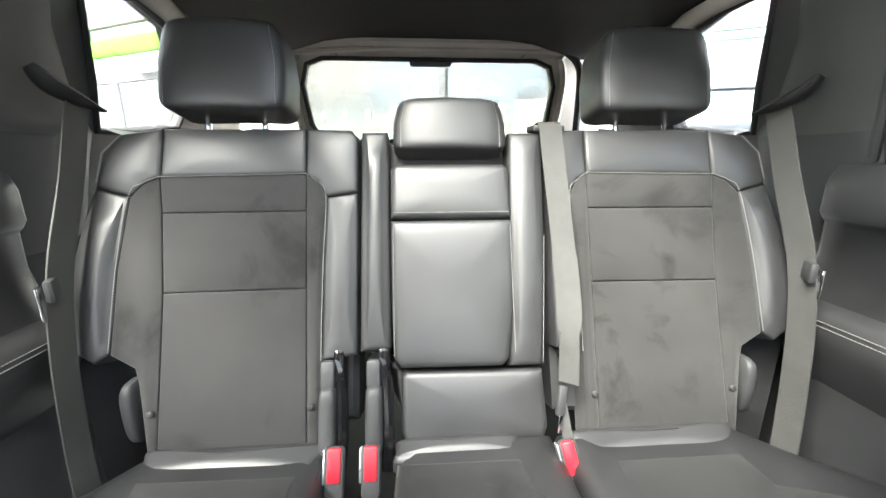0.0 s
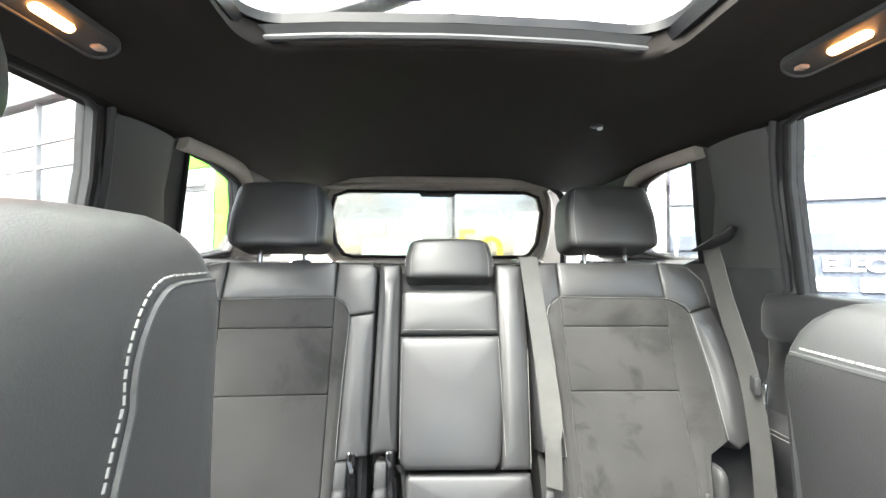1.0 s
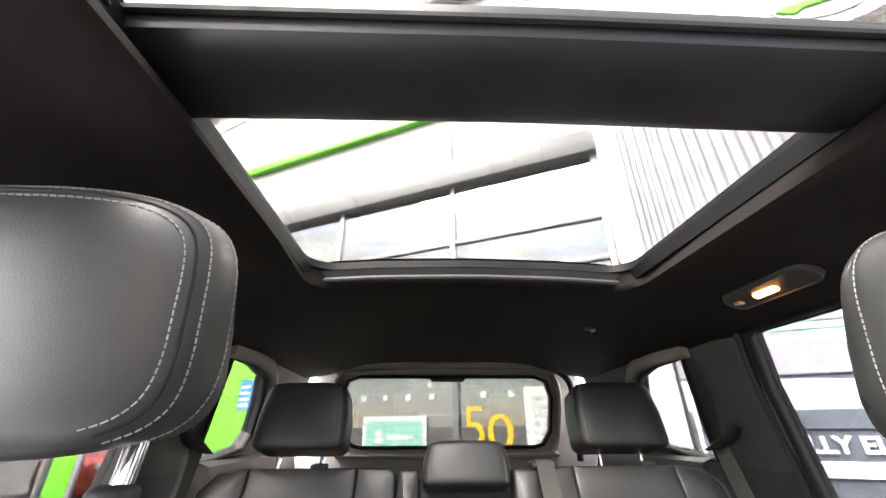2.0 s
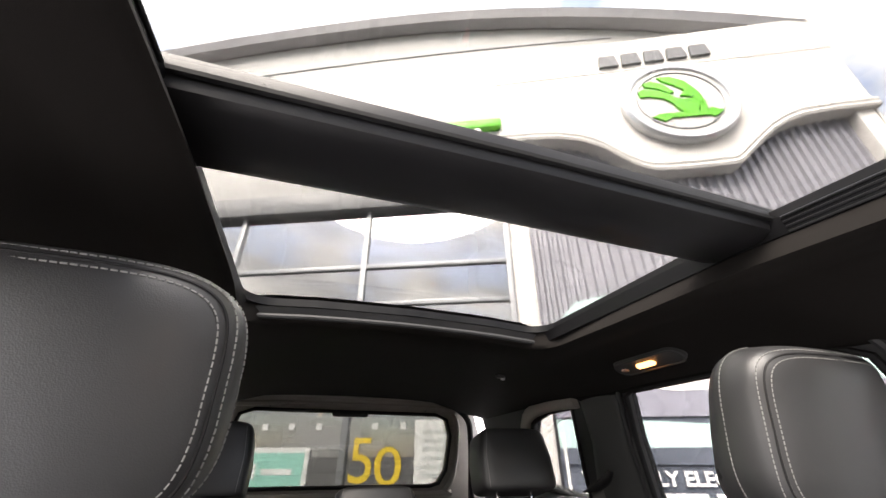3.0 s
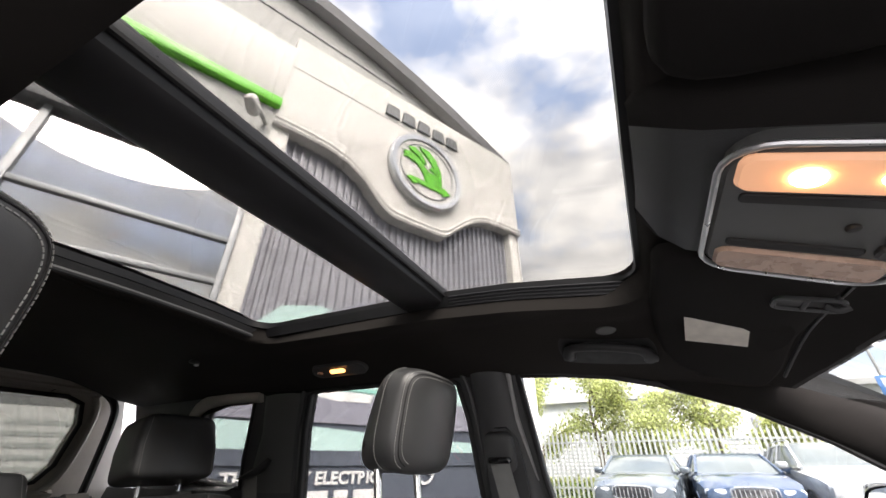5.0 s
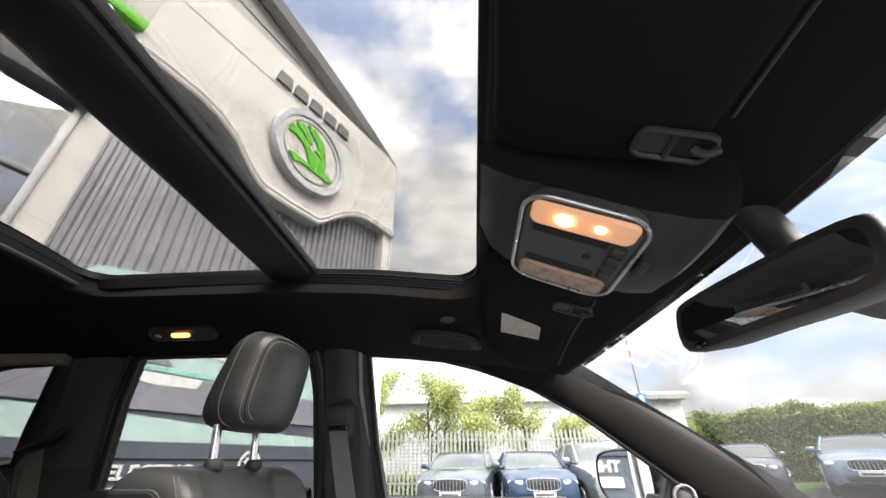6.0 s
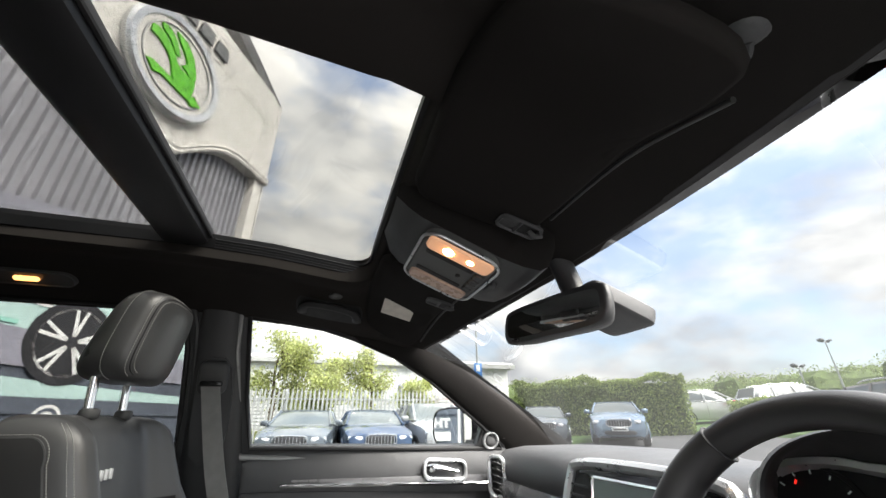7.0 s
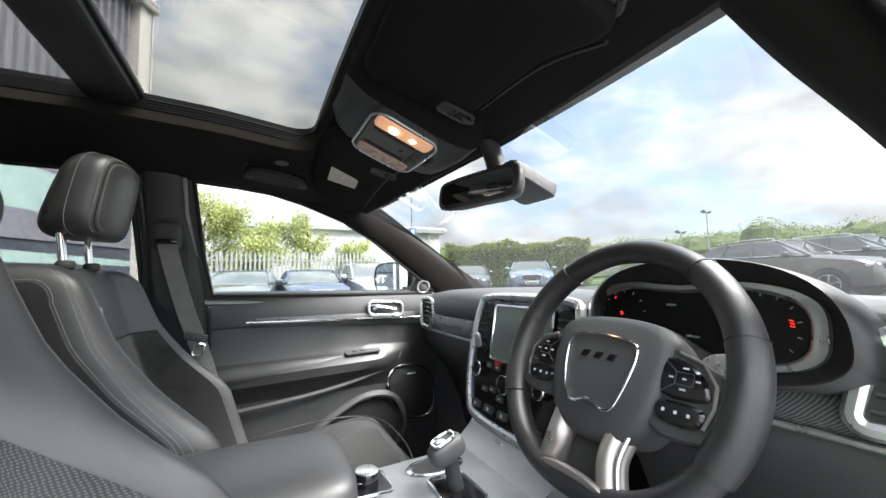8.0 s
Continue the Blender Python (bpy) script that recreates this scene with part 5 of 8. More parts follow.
def overhead_console():
    root = thing("overhead_console", (0, -0.58, 1.53), "black overhead console with lit reading lamps", "overhead console")
    rings = []
    for y, hw, zb0 in ((-0.432, 0.075, 1.606), (-0.448, 0.098, 1.575), (-0.47, 0.106, 1.555), (-0.52, 0.108, 1.534), (-0.60, 0.108, 1.501), (-0.64, 0.107, 1.490), (-0.672, 0.104, 1.488), (-0.69, 0.10, 1.498), (-0.70, 0.096, 1.512), (-0.705, 0.09, 1.54)):
        zb = roof_z(0, max(-0.8, y)) + 0.01
        drop = zb - 0.013 - zb0
        rings.append([(hw * 1.12, y, zb), (hw * 1.06, y, zb - drop * 0.6 - 0.01), (hw * 0.9, y, zb - drop - 0.006), (hw * 0.4, y, zb - drop - 0.012), (0, y, zb - drop - 0.013),
                      (-hw * 0.4, y, zb - drop - 0.012), (-hw * 0.9, y, zb - drop - 0.006), (-hw * 1.06, y, zb - drop * 0.6 - 0.01), (-hw * 1.12, y, zb)])
    part("housing", loft(B(), [r[2:-2] for r in rings], closed=False), PLASTIC, root, "soft black plastic housing", 60)
    # flanks split off in the headliner material, darker than the face
    for lo, hi in ((0, 3), (6, 9)):
        part("flank", loft(B(), [r[lo:hi] for r in rings], closed=False), HEADLINER, root, "flank darker than the housing face", 60)
    c = Vector((0, -0.543, 1.522))
    nrm = Vector((0, 0.41, -1)).normalized()
    ex = Vector((-1, 0, 0))
    m = frame_of(c, ex, nrm.cross(ex))
    # local x runs to the driver, local y to the windscreen
    fy = -1 if m.to_3x3().col[1].y > 0 else 1
    part("lamp_panel", plate(B(), rounded(0.192, 0.135, 0.03), m, -0.02, 0.006, 0.004), PILLAR_GREY, root, "grey lamp and switch panel")
    part("bezel", tube(B(), [m @ Vector((x, y, 0.006)) for x, y in rounded(0.196, 0.139, 0.032)], 0.0026, 8, closed=True), SATIN, root, "thin silver bezel")
    for k, sx in enumerate((1, -1)):
        lens = part("lens", plate(B(), rounded(0.042, 0.118, 0.012, cx=sx * 0.068), m, 0.0, 0.010, 0.003), LENS_LIT if sx > 0 else LENS, root, "warm frosted lamp lens")
        if sx > 0:
            for yy, r, mat in ((0.02, 0.010, BULB), (-0.02, 0.0065, BULB)):
                part("bulb", sup(B(), m @ Vector((0.068, -fy * yy, 0.0095)), (r, r, r * 0.45), 0.8, 1, m.to_3x3(), 14, 8), mat, lens, "glowing bulb behind the lens")
    for x in (0.036, -0.036):
        part("slot", plate(B(), rounded(0.012, 0.09, 0.004, cx=x, cy=-fy * 0.008), m, 0.0, 0.008, 0.001), RUBBER, root, "dark slot")
    part("microphone", sup(B(), m @ Vector((0.002, fy * 0.02, 0.007)), (0.005, 0.005, 0.003), 0.8, 1, None, 12, 6), RUBBER, root)
    for k in range(4):
        part("button", plate(B(), rounded(0.017, 0.017, 0.004, cx=0.031 - 0.02 * k, cy=fy * 0.05), m, 0.0, 0.012, 0.002), PLASTIC, root)
    part("front_switch", plate(B(), rounded(0.04, 0.012, 0.005, cy=fy * 0.084), m, -0.01, 0.006, 0.003), PLASTIC_SOFT, root, "small grey switch")


overhead_console()


def visor(s):
    root = thing("sun_visor", (s * 0.35, -0.55, 1.55), "black folded sun visor%s" % (" with a pale warning label" if s > 0 else ""), "sun visor", "sun visors")
    x0, x1 = (0.135, 0.50)
    pts = curl([(x0, -0.452), (x0 + 0.08, -0.442), (0.36, -0.438), (0.47, -0.452), (x1, -0.50), (x1 + 0.004, -0.575), (0.47, -0.60), (0.40, -0.612), (0.24, -0.622), (x0 + 0.02, -0.612), (x0 - 0.004, -0.53)], 4)

    def zz(x, y, low):
        return roof_z(x, y) - (0.034 if low else 0.012) - 0.13 * max(0.0, -y - 0.45)
    rings = [[(s * x, y, zz(x, y, False)) for x, y in pts]]
    for d, k in ((0.0, 0.45), (0.003, 0.8), (0.009, 1.0)):
        ins = offset(pts, -d if area2(pts) < 0 else d)
        rings.append([(s * x, y, zz(x, y, False) - 0.02 * k) for x, y in ins])
    cx, cy = 0.31, -0.53
    for f in (0.6, 0.25):
        rings.append([(s * (cx + (x - cx) * f), cy + (y - cy) * f, zz(cx + (x - cx) * f, cy + (y - cy) * f, True) - 0.001) for x, y in pts])
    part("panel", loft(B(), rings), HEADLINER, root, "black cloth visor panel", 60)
    part("edge_rod", tube(B(), smooth_path([(s * x, y, roof_z(x, y) - 0.046) for x, y in ((0.20, -0.630), (0.35, -0.624), (0.47, -0.608))], 4), 0.0026, 8), LEATHER_DARK, root)
    kx = 0.23 if s > 0 else 0.172
    fall = (roof_z(kx, -0.56) - roof_z(kx, -0.62)) / 0.06 + 0.13
    m = frame_of((s * kx, -0.595, zz(kx, -0.595, True) - 0.001), (0, -1, -fall), (1, 0, -0.06 * s))
    if m.to_3x3().col[2].z > 0:
        m = m @ Matrix.Rotation(math.pi, 4, "X")
    clip = part("clip", tube(B(), [m @ Vector((x, y, 0.001)) for x, y in rounded(0.062, 0.032, 0.009)], 0.0032, 6, closed=True), PLASTIC_SOFT, root, "grey framed visor clip")
    part("clip_bar", tube(B(), [m @ Vector((-0.002, -0.015, 0.001)), m @ Vector((-0.002, 0.015, 0.001))], 0.0032, 6), PLASTIC_SOFT, clip)
    part("clip_plate", plate(B(), rounded(0.028, 0.026, 0.006, cx=-0.016), m, -0.008, 0.0005, 0.001), PLASTIC, clip)
    part("clip_slot", plate(B(), rounded(0.028, 0.026, 0.005, cx=0.014), m, -0.008, -0.0005), RUBBER, clip, "dark clip slot")
    part("clip_hook", tube(B(), smooth_path([m @ Vector((0.016, 0.0, 0.001)), m @ Vector((0.026, 0.0, 0.006)), m @ Vector((0.036, 0.004, 0.002))], 4), 0.004, 8), PLASTIC, clip)
    if s > 0:
        m = frame_of((0.356, -0.518, roof_z(0.356, -0.518) - 0.0465), (1, 0, -0.3), (0, -1, -0.26))
        part("warning_label", plate(B(), [(-0.034, -0.041), (0.034, -0.041), (0.034, 0.041), (-0.034, 0.041)], m, -0.003, 0.003), LABEL, root, "pale paper warning label")
    else:
        arm = part("hinge", sup(B(), (-0.494, -0.597, 1.515), (0.02, 0.016, 0.008), 0.7, 0.8, rot(0, -18), 20, 10), PLASTIC_SOFT, root, "grey hinge cover")
        part("hinge_arm", tube(B(), smooth_path([(-0.494, -0.602, 1.51), (-0.482, -0.612, 1.508), (-0.46, -0.61, 1.512)], 4), 0.005, 8), PLASTIC, arm)
    return root


visor(1)
visor(-1)


def rear_view_mirror():
    root = thing("rear_view_mirror", (-0.08, -0.72, 1.42), "black rear-view mirror tilted towards the driver", "mirror")
    a, b = Vector((0.105, -0.705, 1.441)), Vector((-0.145, -0.755, 1.437))
    ex = (b - a).normalized()
    up = Vector((0, -0.12, 1))
    up = (up - ex * up.dot(ex)).normalized()
    m = frame_of((a + b) / 2, ex, up)
    if m.to_3x3().col[2].y < 0:
        m = frame_of((a + b) / 2, -ex, up)
    shape = curl([(-0.122, -0.024), (-0.124, 0.02), (-0.10, 0.034), (0.0, 0.037), (0.10, 0.034), (0.124, 0.02), (0.122, -0.024), (0.09, -0.036), (0.0, -0.036), (-0.09, -0.036)], 3)
    rings = [[m @ Vector((x * k * 1.03, y * k, z)) for x, y in shape] for k, z in ((0.55, -0.045), (0.85, -0.03), (0.98, -0.008), (1.0, 0.004), (0.97, 0.009), (0.93, 0.009))]
    part("shell", loft(B(), rings), PLASTIC, root, "black plastic shell", 60)
    part("mirror_glass", plate(B(), [(x * 0.92, y * 0.72) for x, y in shape], m, 0.008, 0.0102), MIRROR, root, "silvered glass")
    part("sensor_eye", sup(B(), m @ Vector((-0.09, -0.03, 0.009)), (0.012, 0.005, 0.004), 0.8, 0.8, nu=14, nv=8), GLOSS_BLACK, root)
    stem = part("stem", tube(B(), smooth_path([m @ Vector((0, 0.01, -0.04)), (-0.022, -0.785, 1.475), (-0.015, -0.78, 1.52), (-0.015, -0.765, 1.56)], 5), 0.022, 10), PLASTIC, root, "black mounting stem")
    part("sensor_box", sup(B(), (-0.02, -0.85, 1.462), (0.06, 0.07, 0.018), 0.3, 0.25, rot(22), 28, 10), PLASTIC_SOFT, stem, "grey camera and rain sensor box")


rear_view_mirror()


def grab_handle():
    root = thing("grab_handle", (0.515, -0.33, 1.55), "black folding grab handle in a dark roof recess", "grab handle")

    def under(x, y, d):
        return Vector((x, y, roof_z(x, y) - d))
    rows = [[under(0.455 + 0.085 * v, -0.347 + 0.092 * u * (1 - 0.12 * abs(2 * v - 1) ** 3), 0.0015 + 0.002 * (1 - u * u)) for u in np.linspace(-1, 1, 12)] for v in np.linspace(0, 1, 8)]
    part("recess", loft(B(), rows, closed=False), RUBBER, root, "dark recess behind the handle", 60)
    path = smooth_path([under(0.512, -0.272, 0.006), under(0.492, -0.274, 0.012), under(0.466, -0.284, 0.016), under(0.457, -0.31, 0.018), under(0.456, -0.352, 0.018), under(0.461, -0.395, 0.018), under(0.472, -0.415, 0.016), under(0.492, -0.424, 0.012), under(0.512, -0.426, 0.006)], 5)
    part("grip", tube(B(), path, 0.0125, 10, flat=0.7, up=(0, 0, 1)), RUBBER, root, "black moulded grip", 60)
    for y in (-0.272, -0.426):
        part("mount", box(B(), under(0.512, y, 0.006), (0.012, 0.026, 0.012), 0.004, rot=rot(0, 32)), PLASTIC, root)


grab_handle()
dotm = thing("roof_microphone", (0.43, -0.36, 1.58), "small grey oval sensor cap on the headliner", "sensor cap")
part("cap", sup(B(), (0.432, -0.358, roof_z(0.432, -0.358) - 0.002), (0.010, 0.019, 0.004), 0.7, 1.0, rot(0, 32), 20, 8), PILLAR_GREY, dotm)


def front_belt():
    root = thing("front_seat_belt", (0.62, -0.1, 0.8), "grey front seat belt hanging from the pillar guide", "seat belt", "seat belts")
    part("guide", sup(B(), (0.632, -0.062, 1.385), (0.022, 0.038, 0.045), 0.5, 0.5, rot(0, -18), 24, 12), PLASTIC, root, "black height adjuster")
    part("guide_slot", box(B(), (0.612, -0.064, 1.366), (0.014, 0.055, 0.014), 0.005), GLOSS_BLACK, root)
    part("adjuster_track", plate(B(), on_side(curl([(-0.105, 1.42), (-0.03, 1.42), (-0.03, 1.2), (-0.105, 1.2)], 3)), side_frame(1), -0.034, -0.024), PLASTIC_SOFT, root)
    path = smooth_path([(0.615, -0.062, 1.365), (0.618, -0.085, 1.27), (0.622, -0.115, 1.16), (0.622, -0.145, 1.07), (0.61, -0.19, 0.92), (0.60, -0.23, 0.78), (0.60, -0.24, 0.65)], 5)
    part("webbing", ribbon(B(), path, 0.047, (0.15, 1, 0.1)), shader("mid_grey_belt_webbing", (0.19, 0.19, 0.187), 0.75, vary=0.12, scale=40, grain=0.7, grain_scale=700), root, "grey woven webbing")
    t = part("tongue", box(B(), (0.614, -0.142, 1.085), (0.014, 0.062, 0.024), 0.006, rot=rot(14)), PLASTIC_SOFT, root, "grey plastic tongue")
    m = frame_of((0.61, -0.15, 1.05), (0, 1, 0.2), (0, 0.25, -1))
    part("tongue_plate", tube(B(), [m @ Vector((x, y, 0)) for x, y in rounded(0.026, 0.034, 0.006, 3)], 0.004, 6, closed=True), CHROME, t, "steel tongue loop")


front_belt()


# ---------------------------------------------------------------- dashboard
def dashboard():
    root = thing("dashboard", (0, -1.0, 0.7), "black dashboard with satin silver centre surround", "dashboard")
    prof = [(-1.47, 1.15), (-1.30, 1.195), (-1.15, 1.208), (-1.02, 1.208), (-0.95, 1.198), (-0.915, 1.175), (-0.905, 1.14), (-0.91, 1.115)]
    bm = B()
    rings = []
    for x in np.linspace(-0.76, 0.76, 25):
        k = (abs(x) / 0.76) ** 3
        rings.append([(x, min(y - 0.025 * k + 0.10 * k * (y < -1.2), -0.97 if -0.53 < x < -0.17 else 0), z - 0.02 * k - (0.01 if abs(x) < 0.18 else 0)) for y, z in prof])
    part("top_pad", loft(bm, rings, closed=False), PLASTIC_SOFT, root, "dark grey soft dashboard top", 60)
    low = [(-0.91, 1.115), (-0.915, 1.07), (-0.90, 1.04), (-0.905, 1.0), (-0.95, 0.93), (-1.02, 0.86), (-1.08, 0.72), (-1.12, 0.55)]
    for x0, x1, nm in ((0.205, 0.76, "glovebox"), (-0.76, -0.165, "knee_panel")):
        bm = loft(B(), [[(x, y - 0.025 * (abs(x) / 0.76) ** 3, z) for y, z in low] for x in np.linspace(x0, x1, 10)], closed=False)
        part(nm, bm, PLASTIC_SOFT, root, "black lower dashboard panel", 50)
    # carbon band with a bright lower line
    for x0, x1 in ((0.215, 0.735), (-0.735, -0.44)):
        bm = loft(B(), [[(x, y - 0.022 * (abs(x) / 0.76) ** 3, z) for y, z in ((-0.902, 1.108), (-0.892, 1.085), (-0.892, 1.065), (-0.898, 1.052))] for x in np.linspace(x0, x1, 12)], closed=False)
        part("trim_band", bm, CARBON, root, "carbon fibre trim band")
        part("bright_line", tube(B(), [(x, -0.893 - 0.022 * (abs(x) / 0.76) ** 3, 1.048) for x in np.linspace(x0, x1, 12)], 0.0045, 6), SATIN, root, "silver line")
    # passenger end vent
    for cx, cz, w, sx in ((0.655, 1.112, 0.062, 1), (-0.612, 1.122, 0.135, -1)):
        m = frame_of((cx, -0.898 - 0.012, cz), (1, 0.45 if sx > 0 else 0.15, 0), (0, -0.2, 1))
        v = part("end_vent", tube(B(), [m @ Vector((x + y * 0.25 * sx, y, -0.004)) for x, y in rounded(w, 0.108, 0.022)], 0.007 if sx > 0 else 0.010, 8, closed=True), SATIN, root, "satin silver end air vent")
        part("vent_core", plate(B(), [(x + y * 0.25 * sx, y) for x, y in rounded(w * 0.92, 0.1, 0.016)], m, -0.015, 0.0) if m.to_3x3().col[2].y > 0 else plate(B(), [(x + y * 0.25 * sx, y) for x, y in rounded(w * 0.92, 0.1, 0.016)], m, 0.0, 0.015), RUBBER, v)
        for k in range(5):
            part("slat", box(B(), m @ Vector((0.004 * (k - 2) * sx, -0.036 + 0.018 * k, -0.008)), (w * 0.8, 0.014, 0.004), 0.001, rot=rot(30)), PLASTIC, v)
    return root


dashboard()


def centre_stack():
    root = thing("centre_stack", (0.02, -0.88, 0.8), "silver-framed centre stack with touchscreen and climate controls", "centre console")
    m = frame_of((0.036, -0.868, 1.036), (1, 0, 0), (0, -0.20, 1))
    fz = 1 if m.to_3x3().col[2].y > 0 else -1

    def P(x, y, z):
        return m @ Vector((x, y, z * fz))

    def slab(pts, lo, hi):
        return plate(B(), pts, m, lo * fz, hi * fz)
    outer = curl([(-0.185, 0.125), (-0.16, 0.152), (0.0, 0.158), (0.16, 0.152), (0.19, 0.125), (0.205, 0.04), (0.205, -0.05), (0.185, -0.135), (0.15, -0.165), (0.0, -0.172), (-0.13, -0.165), (-0.165, -0.135), (-0.185, -0.05), (-0.19, 0.04)], 4)
    part("face", slab(outer, -0.03, 0.0), GLOSS_BLACK, root, "gloss black face")
    part("silver_frame", tube(B(), [P(x, y, 0.002) for x, y in outer], 0.011, 8, closed=True), SATIN, root, "satin silver frame")
    scr = part("touchscreen", slab(rounded(0.215, 0.135, 0.006, cy=0.062), 0.0, 0.006), SCREEN, root, "grey-green unlit touchscreen")
    part("screen_frame", tube(B(), [P(x, y, 0.006) for x, y in rounded(0.222, 0.142, 0.008, cy=0.062)], 0.0035, 6, closed=True), CHROME, scr, "thin chrome frame")
    for sx in (-1, 1):
        vent = part("air_vent", slab(curl([(sx * 0.128, 0.13), (sx * 0.175, 0.12), (sx * 0.192, 0.03), (sx * 0.14, 0.0), (sx * 0.126, 0.06)], 3), 0.0, 0.003), RUBBER, root, "black side air vent")
        for k in range(6):
            part("slat", box(B(), P(sx * (0.153 + 0.002 * k), 0.112 - 0.018 * k, 0.004), (0.05, 0.012, 0.0035), 0.001, rot=rot(25)), PLASTIC, vent)
        part("vent_tab", sup(B(), P(sx * 0.17, 0.03, 0.012), (0.013, 0.006, 0.02), 0.5, 0.6, rot(0, 20 * sx), 16, 8), SATIN, vent, "silver vent tab")
    for k, (x, y, r) in enumerate(((0.155, -0.045, 0.019), (0.03, -0.062, 0.022), (-0.095, -0.045, 0.019))):
        kb = part("knob", loft(B(), [[P(x + rr * math.cos(a), y + rr * math.sin(a), z) for a in np.linspace(0, 2 * math.pi, 24, endpoint=False)] for rr, z in ((r, 0), (r, 0.014), (r * 0.9, 0.018), (r * 0.75, 0.018), (r * 0.7, 0.016))]), GLOSS_BLACK, root, "black rotary knob")
        part("knob_ring", tube(B(), [P(x + r * math.cos(a), y + r * math.sin(a), 0.015) for a in np.linspace(0, 2 * math.pi, 24, endpoint=False)], 0.0022, 6, closed=True), CHROME, kb)
    for x, y in [(0.11 - 0.035 * k, -0.028) for k in range(2)] + [(0.085, -0.085), (0.05, -0.10), (-0.015, -0.09), (-0.05, -0.085), (0.12, -0.09)]:
        b = part("button", slab(rounded(0.026, 0.014, 0.003, cx=x, cy=y), 0.0, 0.005), PLASTIC, root)
        part("mark", slab(rounded(0.010, 0.003, 0.001, cx=x, cy=y), 0.005, 0.0056), LETTER, b)
    part("hazard", slab(rounded(0.02, 0.012, 0.003, cx=0.075, cy=-0.018), 0.0, 0.006), RED, root, "dark red hazard button")
    for k in range(5):
        b = part("lower_switch", slab(rounded(0.036, 0.018, 0.004, cx=0.15 - 0.06 * k, cy=-0.135), 0.0, 0.007), PLASTIC, root)
        part("mark", slab(rounded(0.008, 0.008, 0.001, cx=0.15 - 0.06 * k, cy=-0.135), 0.007, 0.0078), LETTER, b)
    # silver panel that sweeps down to the tunnel
    bm = loft(B(), [[(0.022 + k * w, y, z) for k in np.linspace(-1, 1, 9)] for y, z, w in ((-0.835, 0.872, 0.175), (-0.818, 0.852, 0.17), (-0.79, 0.832, 0.165), (-0.765, 0.82, 0.16))], closed=False)
    bm2 = loft(bm, [[(0.022 + k * w, y, z) for k in np.linspace(-1, 1, 9)] for y, z, w in ((-0.872, 0.885, 0.18), (-0.862, 0.876, 0.178), (-0.835, 0.872, 0.175))], closed=False)
    part("silver_panel", bm2, BRUSHED, root, "brushed silver lower panel", 60)
    part("panel_latch", box(B(), (0.05, -0.815, 0.853), (0.03, 0.006, 0.005), 0.002), CHROME, root)
    for sx in (-1, 1):
        part("side_cheek", loft(B(), [[(0.022 + sx * w, y, z), (0.022 + sx * (w + 0.015), y - 0.02, z - 0.02), (0.022 + sx * (w + 0.02), y - 0.06, 0.5)] for y, z, w in ((-0.90, 1.10, 0.195), (-0.885, 0.98, 0.195), (-0.865, 0.885, 0.18), (-0.835, 0.872, 0.175), (-0.79, 0.83, 0.165), (-0.70, 0.816, 0.16))], closed=False), PLASTIC, root, "black plastic cheek", 50)


centre_stack()


